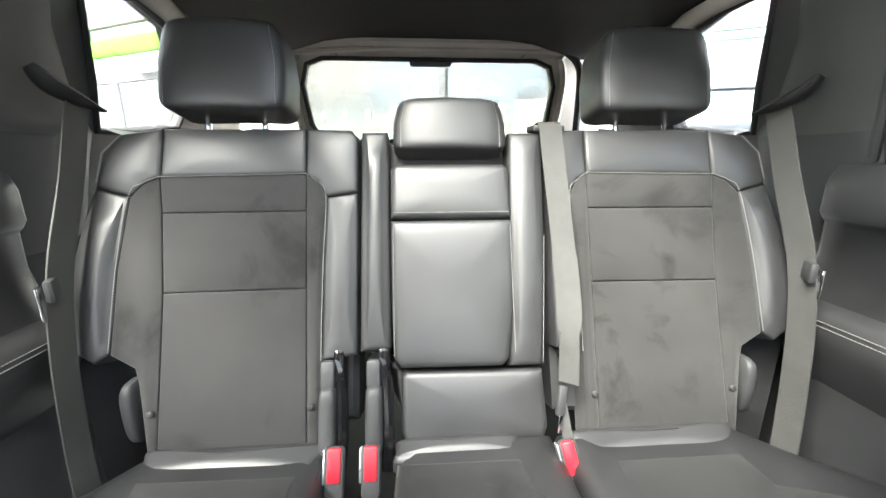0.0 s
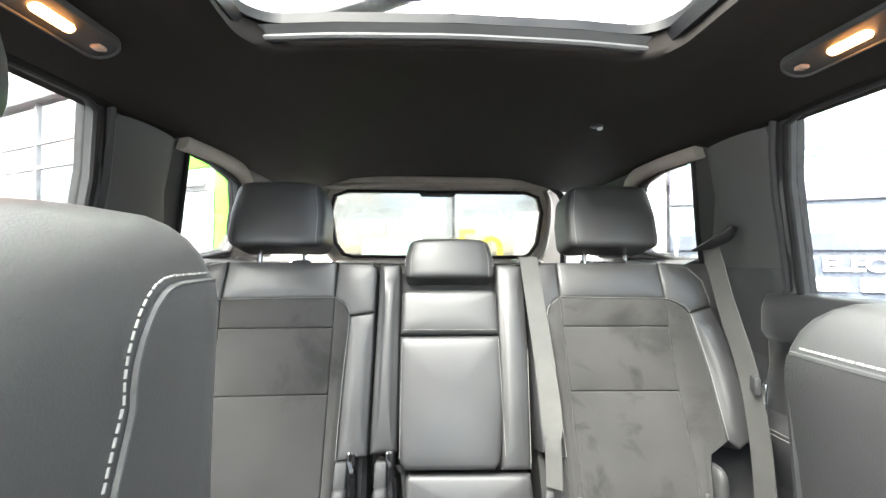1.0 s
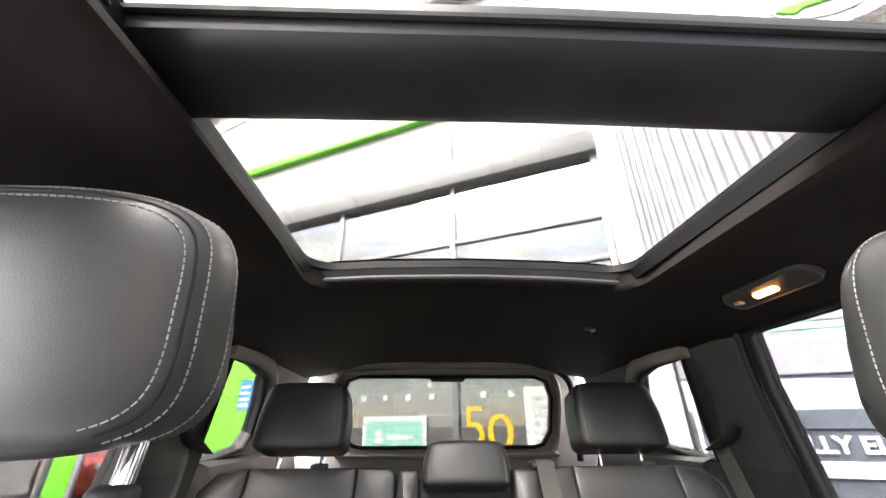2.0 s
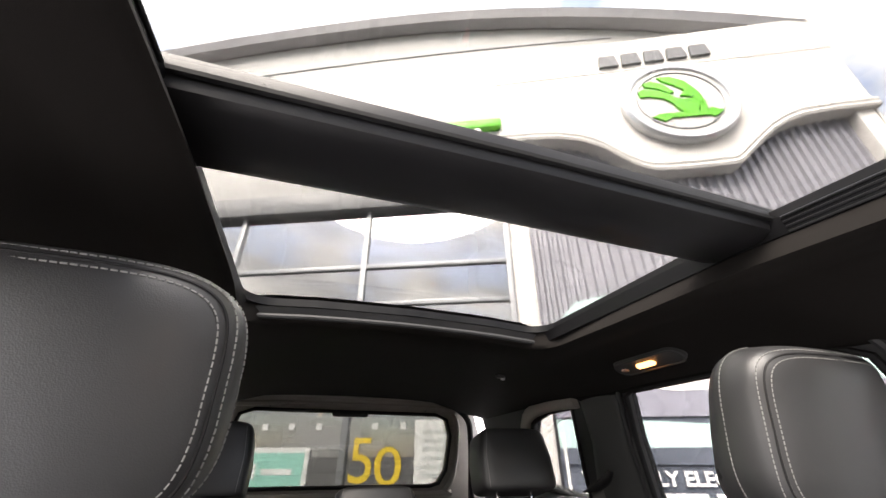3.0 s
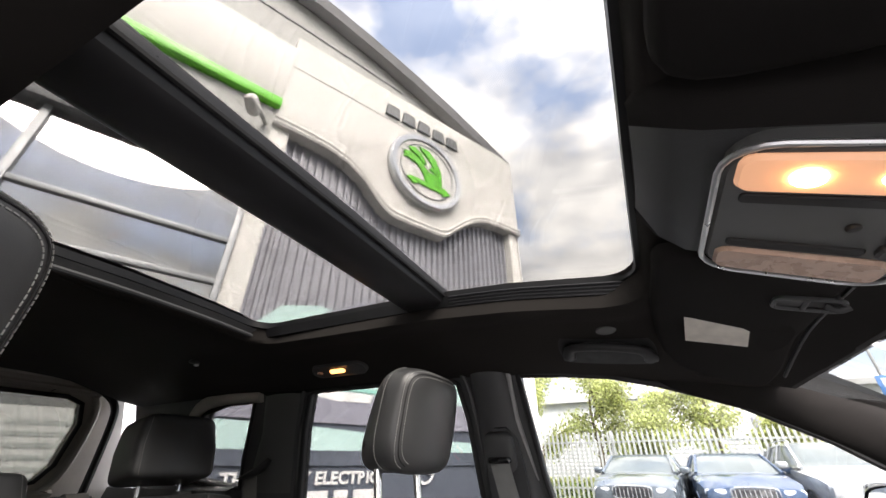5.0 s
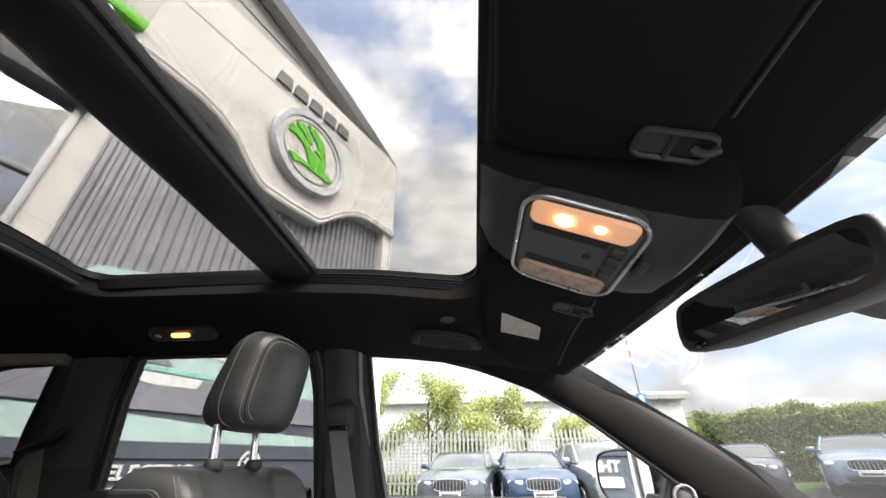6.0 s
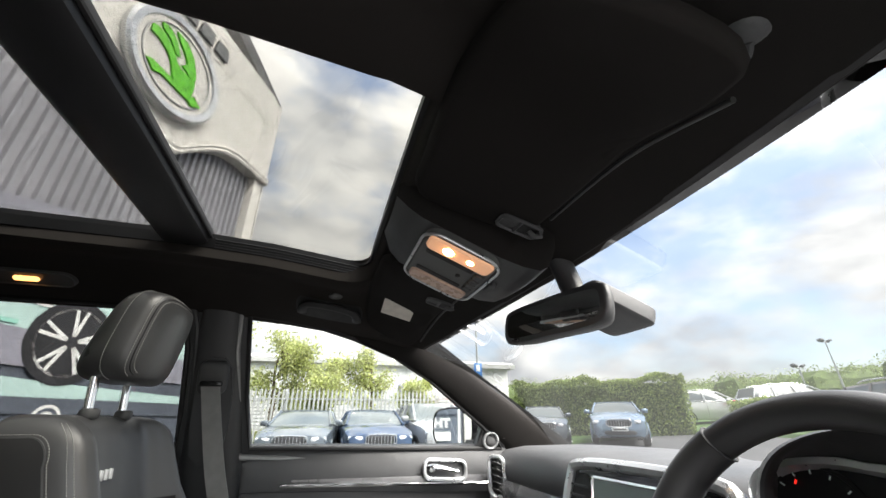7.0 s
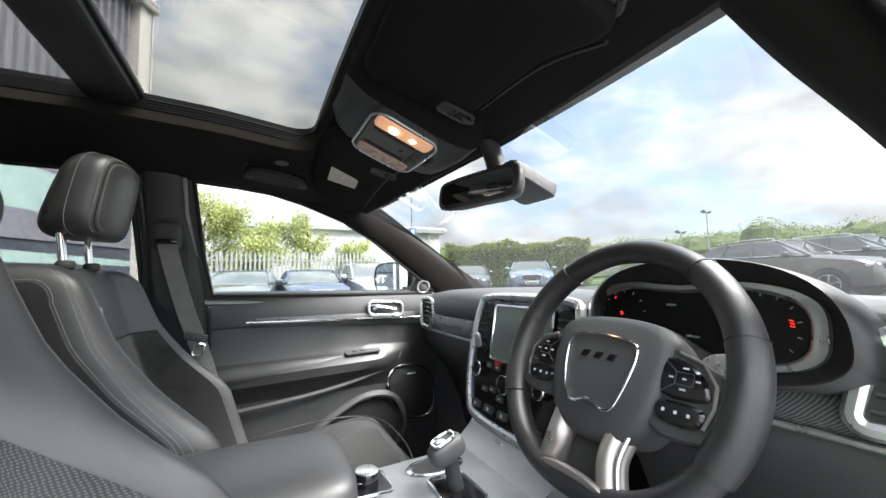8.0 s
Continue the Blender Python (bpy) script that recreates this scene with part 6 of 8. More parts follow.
def tunnel():
    root = thing("centre_tunnel", (0, -0.5, 0.45), "silver-topped centre console with cup holder and leather armrest", "centre console")
    bm = box(B(), (0.0, -0.33, 0.61), (0.27, 0.93, 0.388), 0.02)
    part("body", bm, PLASTIC, root, "black console body")
    part("top_plate", box(B(), (0.005, -0.615, 0.812), (0.285, 0.37, 0.014), 0.005, rot=rot(-1)), BRUSHED, root, "brushed silver top plate")
    # armrest
    def shape(p):
        return Vector((p.x, p.y, p.z + 0.012 * (p.z > 0) * (1 - (p.x / 0.13) ** 2)))
    ar = part("armrest", sup(B(), (0.0, -0.21, 0.885), (0.132, 0.238, 0.058), 0.4, 0.28, None, 44, 14, shape), LEATHER, root, "black leather armrest with a stitched edge")
    for d in (0, 0.009):
        pts = [(0.1295 * math.copysign(abs(math.cos(a)) ** 0.28, math.cos(a)), -0.21 + 0.2372 * math.copysign(abs(math.sin(a)) ** 0.28, math.sin(a)), 0.893 - d) for a in np.linspace(0, 2 * math.pi, 120)]
        part("stitching", stitches(B(), pts, 0.0055, 0.0042, 0.0012), THREAD, ar, "pale stitching")
    # cup holder
    cup = part("cup_holder", loft(B(), [[(0.088 + r * math.cos(a) * 0.9, -0.665 + 1.5 * r * math.sin(a), z) for a in np.linspace(0, 2 * math.pi, 28, endpoint=False)] for r, z in ((0.046, 0.8210), (0.04, 0.8230), (0.038, 0.8180), (0.036, 0.7850))], caps=False), CHROME, root, "chrome-edged cup holder")
    part("cup_floor", plate(B(), [(0.088 + 0.036 * math.cos(a), -0.665 + 0.054 * math.sin(a)) for a in np.linspace(0, 2 * math.pi, 28, endpoint=False)], Matrix.Identity(4), 0.8195, 0.8212), RUBBER, cup)
    # rotary drive selector
    m = Matrix.Translation((0.085, -0.505, 0.8210)) @ Matrix.Rotation(radians(4), 4, "X")
    sel = part("selector_plate", plate(B(), rounded(0.095, 0.085, 0.012), m, -0.006, 0.002, 0.001), GLOSS_BLACK, root, "black selector plate")
    part("selector_frame", tube(B(), [m @ Vector((x, y, 0.002)) for x, y in rounded(0.1, 0.09, 0.014)], 0.0035, 6, closed=True), CHROME, sel)
    part("rotary_knob", loft(B(), [[m @ Vector((r * math.cos(a), r * math.sin(a), z)) for a in np.linspace(0, 2 * math.pi, 28, endpoint=False)] for r, z in ((0.026, 0.002), (0.026, 0.02), (0.024, 0.026), (0.022, 0.027))]), GLOSS_BLACK, sel, "ribbed black rotary knob with silver cap")
    part("knob_cap", loft(B(), [[m @ Vector((r * math.cos(a), r * math.sin(a), z)) for a in np.linspace(0, 2 * math.pi, 28, endpoint=False)] for r, z in ((0.0235, 0.025), (0.0235, 0.0285), (0.021, 0.030))]), SATIN, sel, "satin silver cap")
    # gear lever
    lv = thing("gear_lever", (-0.02, -0.66, 0.8200), "black leather gear lever with chrome inlay", "gear lever")
    part("gate", plate(B(), rounded(0.11, 0.075, 0.012), Matrix.Translation((-0.025, -0.66, 0.8210)), -0.004, 0.002, 0.001), GLOSS_BLACK, lv, "gloss black gate")
    part("gate_frame", tube(B(), [(-0.025 + x, -0.66 + y, 0.8230) for x, y in rounded(0.115, 0.08, 0.014)], 0.0035, 6, closed=True), CHROME, lv)
    part("stalk", tube(B(), [(-0.02, -0.662, 0.8170), (-0.018, -0.655, 0.8550), (-0.018, -0.65, 0.8850)], 0.016, 12), LEATHER_DARK, lv, "black leather stalk")
    k = part("knob", sup(B(), (-0.018, -0.642, 0.9000), (0.024, 0.04, 0.022), 0.6, 0.7, rot(-22), 28, 14), PLASTIC_SOFT, lv, "rounded dark knob")
    m = frame_of((-0.018, -0.636, 0.9185), (1, 0, 0), (0, 1, -0.42))
    part("inlay", tube(B(), [m @ Vector((x, y, 0.004)) for x, y in rounded(0.03, 0.046, 0.009)], 0.003, 6, closed=True), CHROME, k, "chrome inlay")
    part("thumb_button", sup(B(), m @ Vector((0, 0.008, 0.003)), (0.008, 0.012, 0.004), 0.7, 0.8, nu=14, nv=8), SATIN, k)


tunnel()


# ---------------------------------------------------------------- instruments and wheel
def instruments():
    root = thing("instrument_cluster", (-0.338, -0.95, 1.1), "black instrument cluster under a dark hood", "instrument cluster")
    cx = -0.338

    def f(v, e):
        return math.copysign(abs(v) ** e, v)
    ang = [2 * math.pi * k / 56 for k in range(56)]
    lip = [(-0.374 + 0.176 * f(math.cos(a), 0.8), 1.156 + (0.108 if math.sin(a) > 0 else 0.062) * f(math.sin(a), 0.8)) for a in ang]

    def scaled(k, y, drop=0.0):
        return [(-0.374 + (x + 0.374) * k, y, 1.156 + (z - 1.156) * (1 + 0.25 * (k - 1)) - drop - max(0.0, k - 1) * 0.9 * max(0.0, -x - 0.40) - max(0.0, -0.885 - y) * 1.3 * max(0.0, -x - 0.36)) for x, z in lip]
    m = frame_of((cx, -0.918, 1.163), (1, 0, 0), (0, -0.16, 1))
    fz = 1 if m.to_3x3().col[2].y > 0 else -1

    def oval(k, kz, z):
        out = []
        for a in ang:
            x = 0.171 * f(math.cos(a), 0.62) * k
            y = (0.062 if math.sin(a) > 0 else 0.055) * f(math.sin(a), 0.6) * kz
            out.append(m @ Vector((x, y - (0.008 * max(0.0, 1 - (x / 0.075) ** 2) if math.sin(a) > 0 else 0), z * fz)))
        return out
    top = range(-2, 31)
    rings = [scaled(0.985, -0.872), scaled(1.0, -0.868), scaled(1.05, -0.873), scaled(1.09, -0.895), scaled(1.08, -0.95), scaled(1.03, -1.03, 0.006), scaled(0.95, -1.12, 0.03), scaled(0.85, -1.2, 0.07)]
    part("hood", loft(B(), [[r[k] for k in top] for r in rings], closed=False), LEATHER_DARK, root, "soft black hood over the dials", 60)
    part("hood_lower_lip", loft(B(), [[r[k] for k in list(range(30, 56)) + [0]] for r in (rings[0], rings[1], rings[2], scaled(1.08, -0.90), scaled(1.1, -0.93))], closed=False), PLASTIC_SOFT, root, "", 60)
    part("recess", loft(B(), [rings[0], scaled(0.97, -0.885), oval(1.06, 1.06, 0.006)], caps=False), RUBBER, root, "deep black recess", 60)
    part("rim", loft(B(), [oval(1.08, 1.12, 0.0), oval(1.06, 1.08, 0.014), oval(0.985, 0.97, 0.014), oval(0.93, 0.90, 0.0)], caps=False), SATIN, root, "satin silver rim", 60)
    face = part("face", loft(B(), [oval(0.97, 0.97, 0.001), oval(0.97, 0.97, -0.02)]), shader("matt_black_dial", (0.006, 0.006, 0.007), 0.6, spec=0.2, vary=0.2, scale=20), root, "gloss black dial face")
    for dx in (-0.108, 0.108):
        dial = part("dial", loft(B(), [[m @ Vector((dx + r * math.cos(a), 0.005 + r * math.sin(a), z * fz)) for a in np.linspace(0, 2 * math.pi, 32, endpoint=False)] for r, z in ((0.054, 0.001), (0.054, 0.004), (0.05, 0.004), (0.049, 0.002))]), bpy.data.materials["matt_black_dial"], face, "round dial")
        for j in range(11):
            a = radians(220 - 26 * j)
            part("tick", box(B(), m @ Vector((dx + 0.044 * math.cos(a), 0.005 + 0.044 * math.sin(a), 0.004 * fz)), (0.0016, 0.001, 0.005), 0, rot=rot(0, 90 - math.degrees(a))), DIAL, dial)
        a, reach = (radians(60), 0.006) if dx > 0 else (radians(280), 0.042)
        part("needle", tube(B(), [m @ Vector((dx, 0.005, 0.006 * fz)), m @ Vector((dx + reach * math.cos(a), 0.005 + reach * math.sin(a), 0.006 * fz))], 0.0022, 6), NEEDLE, dial, "red needle")
        for b in (163, 169, 175) if dx < 0 else (60,):
            part("red_mark", box(B(), m @ Vector((dx + 0.036 * math.cos(radians(b)), 0.005 + 0.036 * math.sin(radians(b)), 0.005 * fz)), (0.005, 0.001, 0.0018), 0, rot=rot(0, b)), NEEDLE, dial, "red scale mark")
    disp = part("display", plate(B(), rounded(0.10, 0.078, 0.006, cy=0.003), m, 0.0, 0.002 * fz), bpy.data.materials["matt_black_dial"], face, "dark central display")
    for y, w in ((0.028, 0.016), (-0.02, 0.02)):
        part("readout", plate(B(), rounded(w, 0.0035, 0.001, cx=0.018 * (1 if y > 0 else -1), cy=y), m, 0.002 * fz, 0.003 * fz), DIAL, disp)
    # column
    part("column_shroud", sup(B(), (cx, -0.86, 1.09), (0.06, 0.12, 0.055), 0.5, 0.5, rot(25), 24, 12), PLASTIC, root)


instruments()


def steering_wheel():
    c = Vector((-0.336, -0.735, 1.119))
    tilt = 25
    ez = Vector((0, math.cos(radians(tilt)), math.sin(radians(tilt))))  # towards the driver
    ex = Vector((-1, 0, 0))                                             # driver's right
    ey = ez.cross(ex)
    m = frame_of(c, ex, ey)
    root = thing("steering_wheel", tuple(c), "black leather steering wheel with silver lower spoke", "steering wheel")

    hub = m @ Matrix.Translation((0.004, -0.011, 0))  # the hub sits a little below the rim's middle

    def P(x, y, z):
        return hub @ Vector((x, y, z))
    R = 0.175
    def rimp(a, r, z):
        flat = 1.0 - 0.07 * max(0.0, -math.sin(a)) ** 6
        return m @ Vector((r * math.cos(a), r * math.sin(a) * flat, z))
    segs = ((radians(-28), radians(18), 0.0212, PERFORATED_LEATHER), (radians(18), radians(52), 0.0205, RIM_LEATHER), (radians(52), radians(128), 0.0182, RIM_LEATHER), (radians(128), radians(162), 0.0205, RIM_LEATHER), (radians(162), radians(208), 0.0212, PERFORATED_LEATHER),
            (radians(208), radians(332), 0.0185, RIM_LEATHER))
    for a0, a1, r, mat in segs:
        rings = []
        for a in np.linspace(a0, a1, 26):
            ring = []
            for b in np.linspace(0, 2 * math.pi, 14, endpoint=False):
                ring.append(rimp(a, R + r * 0.92 * math.cos(b), r * 1.12 * math.sin(b)))
            rings.append(ring)
        part("rim", loft(B(), rings), mat, root, "black leather rim section", 60)
    for a in (18, 52, 128, 162):
        part("rim_seam", tube(B(), [rimp(radians(a), R + 0.0192 * math.cos(b), 0.0233 * math.sin(b)) for b in np.linspace(0, 2 * math.pi, 18, endpoint=False)], 0.0012, 5, closed=True), RUBBER, root)
    # pad
    shape = curl([(-0.092, 0.03), (-0.088, 0.058), (-0.06, 0.074), (0.0, 0.079), (0.06, 0.074), (0.088, 0.058), (0.092, 0.03), (0.084, -0.03), (0.062, -0.072), (0.03, -0.088), (0, -0.09), (-0.03, -0.088), (-0.062, -0.072), (-0.084, -0.03)], 4)
    rings = [[P(x * k, y * k, z) for x, y in shape] for k, z in ((0.95, -0.06), (1.0, -0.035), (1.02, -0.012), (1.01, 0.0), (0.96, 0.009), (0.86, 0.014), (0.6, 0.018), (0.2, 0.0195))]
    pd = part("hub_pad", loft(B(), rings), PLASTIC_SOFT, root, "dark grey airbag pad", 60)
    shield = curl([(-0.061, 0.034), (-0.051, 0.051), (0.0, 0.057), (0.051, 0.051), (0.061, 0.034), (0.057, 0.0), (0.047, -0.034), (0.037, -0.05), (0.02, -0.051), (0.0, -0.043), (-0.02, -0.051), (-0.037, -0.05), (-0.047, -0.034), (-0.057, 0.0)], 4)
    part("shield_trim", tube(B(), [P(x * 0.92, y * 0.9 - 0.004, 0.0215 - 0.5 * (x * x + y * y)) for x, y in shield], 0.0019, 8, closed=True), CHROME, pd, "thin chrome shield outline")
    for x in (-0.022, 0.0, 0.022):
        part("badge_mark", plate(B(), [(x - 0.009, 0.012), (x + 0.003, 0.012), (x + 0.008, 0.022), (x - 0.004, 0.022)], hub, 0.012, 0.0208, 0.001), GLOSS_BLACK, pd, "dark chrome badge mark")
    part("airbag_mark", box(B(), P(0, -0.066, 0.0125), (0.018, 0.004, 0.006), 0.001, rot=m.to_3x3() @ rot(82)), PLASTIC, pd)
    # side spokes with switches
    for sx in (-1, 1):
        out = [(sx * x, y) for x, y in ((0.082, 0.045), (0.125, 0.035), (0.158, 0.012), (0.160, -0.03), (0.135, -0.052), (0.075, -0.045))]
        sp = part("side_spoke", plate(B(), curl(out, 3), hub, -0.022, 0.004, 0.003), PLASTIC_SOFT, root, "dark spoke")
        part("spoke_trim", tube(B(), [P(sx * x, y, 0.006) for x, y in ((0.10, 0.042), (0.128, 0.034), (0.145, 0.012), (0.146, -0.012), (0.138, -0.035))], 0.0022, 6), SPOKE, sp, "satin grey edge")
        pod = part("switch_pod", plate(B(), curl([(sx * x, y) for x, y in ((0.088, 0.034), (0.12, 0.028), (0.138, 0.008), (0.136, -0.008), (0.088, -0.008))], 3), hub, 0.0, 0.010, 0.003), GLOSS_BLACK, sp, "gloss black switch pod")
        for x, y, w in ((0.098, 0.012, 0.007), (0.113, 0.024, 0.009), (0.113, 0.012, 0.006), (0.128, 0.012, 0.007), (0.113, 0.0, 0.009)):
            part("switch_mark", box(B(), P(sx * x, y, 0.0102), (w * 0.7, 0.002, 0.0012), 0, rot=m.to_3x3()), LETTER, pod, "pale switch mark")
        part("switch_gap", tube(B(), [P(sx * x, y, 0.0101) for x, y in ((0.089, 0.030), (0.103, 0.019), (0.103, 0.005), (0.089, -0.006))], 0.0007, 5), PLASTIC_SOFT, pod)
        part("switch_gap", tube(B(), [P(sx * x, y, 0.0101) for x, y in ((0.103, 0.019), (0.123, 0.019), (0.123, 0.005), (0.103, 0.005))], 0.0007, 5), PLASTIC_SOFT, pod)
        low = part("lower_switch_pod", plate(B(), curl([(sx * x, y) for x, y in ((0.088, -0.016), (0.136, -0.016), (0.13, -0.038), (0.09, -0.036))], 3), hub, 0.0, 0.010, 0.003), GLOSS_BLACK, sp, "gloss black lower switches")
        for x in (0.096, 0.110, 0.124):
            part("switch_mark", box(B(), P(sx * x, -0.026, 0.0102), (0.0032, 0.0038, 0.0012), 0, rot=m.to_3x3()), LETTER, low, "pale switch mark")
        part("paddle", plate(B(), curl([(sx * x, y) for x, y in ((0.10, 0.05), (0.135, 0.06), (0.148, 0.035), (0.13, 0.0), (0.10, 0.0))], 3), hub, -0.045, -0.038, 0.002), SATIN, root, "satin silver shift paddle")
    # lower spoke
    for sx in (-1, 1):
        pts = smooth_path([P(sx * 0.046, -0.07, -0.004), P(sx * 0.044, -0.10, 0.002), P(sx * 0.05, -0.13, 0.0), P(sx * 0.062, -0.158, -0.004)], 5)
        part("lower_spoke", tube(B(), pts, 0.019, 10, flat=0.5), SPOKE, root, "satin silver lower spoke")
        part("spoke_edge", tube(B(), [p + ez * 0.008 + ex * 0.013 * sx for p in pts], 0.0028, 6), SATIN, root, "bright spoke edge")
    part("spoke_bridge", tube(B(), smooth_path([P(-0.06, -0.15, 0.0), P(-0.03, -0.142, 0.006), P(0, -0.14, 0.007), P(0.03, -0.142, 0.006), P(0.06, -0.15, 0.0)], 5), 0.017, 10, flat=0.45), SPOKE, root, "satin silver spoke bridge")
    part("spoke_inner", plate(B(), curl([(-0.034, -0.085), (0.034, -0.085), (0.036, -0.135), (-0.036, -0.135)], 3), hub, -0.028, -0.018), PLASTIC, root)
    # stalks behind the wheel
    for sx in (-1, 1):
        part("stalk", tube(B(), smooth_path([P(sx * 0.05, 0.0, -0.07), P(sx * 0.12, 0.005, -0.06), P(sx * 0.165, 0.012, -0.055)], 4), 0.008, 8), PLASTIC, root, "black column stalk")


RIM_LEATHER = shader("smooth_rim_leather", (0.018, 0.018, 0.019), 0.4, spec=0.6, vary=0.2, scale=20, grain=0.15, grain_scale=900, cells=True, rough_vary=0.08)
SPOKE = shader("satin_grey_spoke", (0.36, 0.34, 0.325), 0.36, metal=0.8, vary=0.08, scale=30)
PERFORATED_LEATHER = shader("perforated_leather", (0.018, 0.018, 0.019), 0.42, vary=0.15, scale=30, grain=0.2, grain_scale=700, cells=True)
steering_wheel()


# ---------------------------------------------------------------- outdoors
def ground_z(x, y):
    bays = 0.15 * max(0.0, min(1.0, (x - 5) / 5)) * max(0.0, min(1.0, (5 - y) / 2.5))
    return bays + 0.055 * max(0.0, min(30.0, -y - 5.5))


ASPHALT = shader("asphalt", (0.075, 0.075, 0.077), 0.9, vary=0.25, scale=0.7, grain=0.8, grain_scale=120)
GRASS = shader("grass", (0.07, 0.13, 0.03), 0.95, vary=0.4, scale=1.2, grain=0.9, grain_scale=60)
bm = B()
xs = sorted({*np.linspace(-60, 80, 29).tolist(), -400, -150, 200, 500})
ys = sorted({*np.linspace(-60, 40, 41).tolist(), -500, -150, 100, 300})
loft(bm, [[(x, y, ground_z(x, y)) for x in xs] for y in ys], closed=False)
tagged(mesh("ground", bm, ASPHALT), "grey asphalt car park", "ground", kind="structure")
bm = loft(B(), [[(x, y, ground_z(x, y) + dz) for x, dz in ((13.9, 0.0), (14.0, 0.12), (19.0, 0.12))] for y in np.linspace(12, -60, 30)], closed=False)
tagged(mesh("verge", bm, GRASS), "green grass verge behind the parked cars", "verge", kind="structure")
bm = loft(B(), [[(x, y, ground_z(x, y) + dz) for y, dz in ((-15.5, 0.0), (-15.6, 0.12), (-24.0, 0.3))] for x in np.linspace(4, 60, 20)], closed=False)
tagged(mesh("verge_far", bm, GRASS), "green grass strip by the hedge", "verge", kind="structure")
# marked bays
for k in range(4):
    bm = box(B(), (12.0, 2.4 - 2.0 * k, ground_z(12.0, 2.4 - 2.0 * k) + 0.004), (3.9, 0.1, 0.006), 0)
    tagged(mesh("bay_line", bm, shader("white_road_paint", (0.6, 0.6, 0.58), 0.8, vary=0.2, scale=3)) if k == 0 else mesh("bay_line", bm, bpy.data.materials["white_road_paint"]), "worn white painted parking bay line", "bay line", kind="structure")

# ---- showroom facade: u along the front, w away from the car, z up
FA = radians(25)
FN, FU = Vector((math.sin(FA), math.cos(FA), 0)), Vector((math.cos(FA), -math.sin(FA), 0))
FAC = Matrix(((FU.x, 0, FN.x, FN.x * 3.98), (FU.y, 0, FN.y, FN.y * 3.98), (0, 1, 0, 0), (0, 0, 0, 1)))  # local (u, z, w)


def fbox(bm, u0, u1, z0, z1, w0, w1, bevel=0.0):
    vs = bmesh.ops.create_cube(bm, size=1.0)["verts"]
    m = FAC @ Matrix.Translation(((u0 + u1) / 2, (z0 + z1) / 2, (w0 + w1) / 2)) @ Matrix.Diagonal((u1 - u0, z1 - z0, w1 - w0, 1))
    bmesh.ops.transform(bm, matrix=m, verts=vs)
    if bevel:
        bmesh.ops.bevel(bm, geom=list({e for v in vs for e in v.link_edges}), offset=bevel, segments=2, profile=0.5, affect="EDGES")
    return bm


WHITE_PANEL = shader("white_cladding_panel", (0.66, 0.645, 0.615), 0.7, spec=0.25, vary=0.06, scale=1.5, rough_vary=0.1)
GREY_PANEL = shader("light_grey_panel", (0.43, 0.43, 0.415), 0.7, spec=0.25, vary=0.08, scale=1.2)
GREEN = shader("bright_green_panel", (0.13, 0.52, 0.03), 0.35, vary=0.06, scale=2)
RIB = shader("grey_ribbed_steel", (0.3, 0.3, 0.33), 0.4, metal=0.2, vary=0.12, scale=1.5)
ALU = shader("grey_aluminium_frame", (0.28, 0.29, 0.3), 0.45, metal=0.4, vary=0.08, scale=4)
DARK_ALU = shader("dark_grey_beam", (0.13, 0.135, 0.14), 0.5, vary=0.1, scale=2)
YELLOW = shader("yellow_vinyl", (0.78, 0.55, 0.04), 0.5, vary=0.06, scale=6)
PAPER = shader("white_print", (0.78, 0.79, 0.78), 0.55, vary=0.06, scale=3)
TEAL = shader("teal_print", (0.30, 0.62, 0.53), 0.45, vary=0.08, scale=2)
PALE_TEAL = shader("pale_teal_print", (0.48, 0.66, 0.63), 0.4, vary=0.12, scale=1.2)
SLATE = shader("slate_blue_print", (0.10, 0.115, 0.145), 0.35, vary=0.2, scale=1.0)
LAVENDER = shader("grey_lilac_print", (0.27, 0.27, 0.32), 0.35, vary=0.15, scale=1.2)
SKYBLUE = shader("blue_print", (0.06, 0.2, 0.5), 0.4, vary=0.1, scale=4)
BLACKISH = shader("dark_print", (0.03, 0.03, 0.034), 0.35, vary=0.2, scale=3)
INNER = shader("showroom_inner_wall", (0.34, 0.30, 0.18), 0.7, vary=0.35, scale=0.9)
TILE = shader("showroom_floor", (0.35, 0.34, 0.32), 0.25, vary=0.1, scale=1)

shop = thing("showroom_building", tuple(FAC @ Vector((0, 0, 1))), "white and grey car showroom with glass front", "building")


def roofline(u):
    return 9.42 - 0.0275 * (u + 1.9) ** 2 if u > -1.9 else 9.42 - 0.012 * (u + 1.9) ** 2


us = np.linspace(-16, 5.55, 24)
part("gable", loft(B(), [[FAC @ Vector((u, z, w)) for z, w in ((7.0, 0.3), (roofline(u) - 0.22, 0.3), (roofline(u) - 0.22, 12.0), (0, 12.0))] for u in us], closed=False), GREY_PANEL, shop, "light grey panel gable")
part("gable_joint", tube(B(), [FAC @ Vector((u, 8.42 - 0.008 * (u + 0.5) ** 2 + 0.02, 0.29)) for u in np.linspace(-10, 2.6, 12)], 0.014, 6), ALU, shop)
part("roof", loft(B(), [[FAC @ Vector((u, roofline(u) + dz, w)) for dz, w in ((-0.24, 0.28), (-0.24, 0.05), (-0.05, -0.02), (0.02, 0.1), (0.02, 12.0))] for u in us], closed=False), shader("grey_roof_edge", (0.24, 0.24, 0.25), 0.5, vary=0.1, scale=2), shop, "grey curved roof edge")
part("end_wall", loft(B(), [[FAC @ Vector((5.55, z, w)) for z in (0, 4, roofline(5.55) - 0.2)] for w in (0.0, 4.0, 12.0)], closed=False), GREY_PANEL, shop)
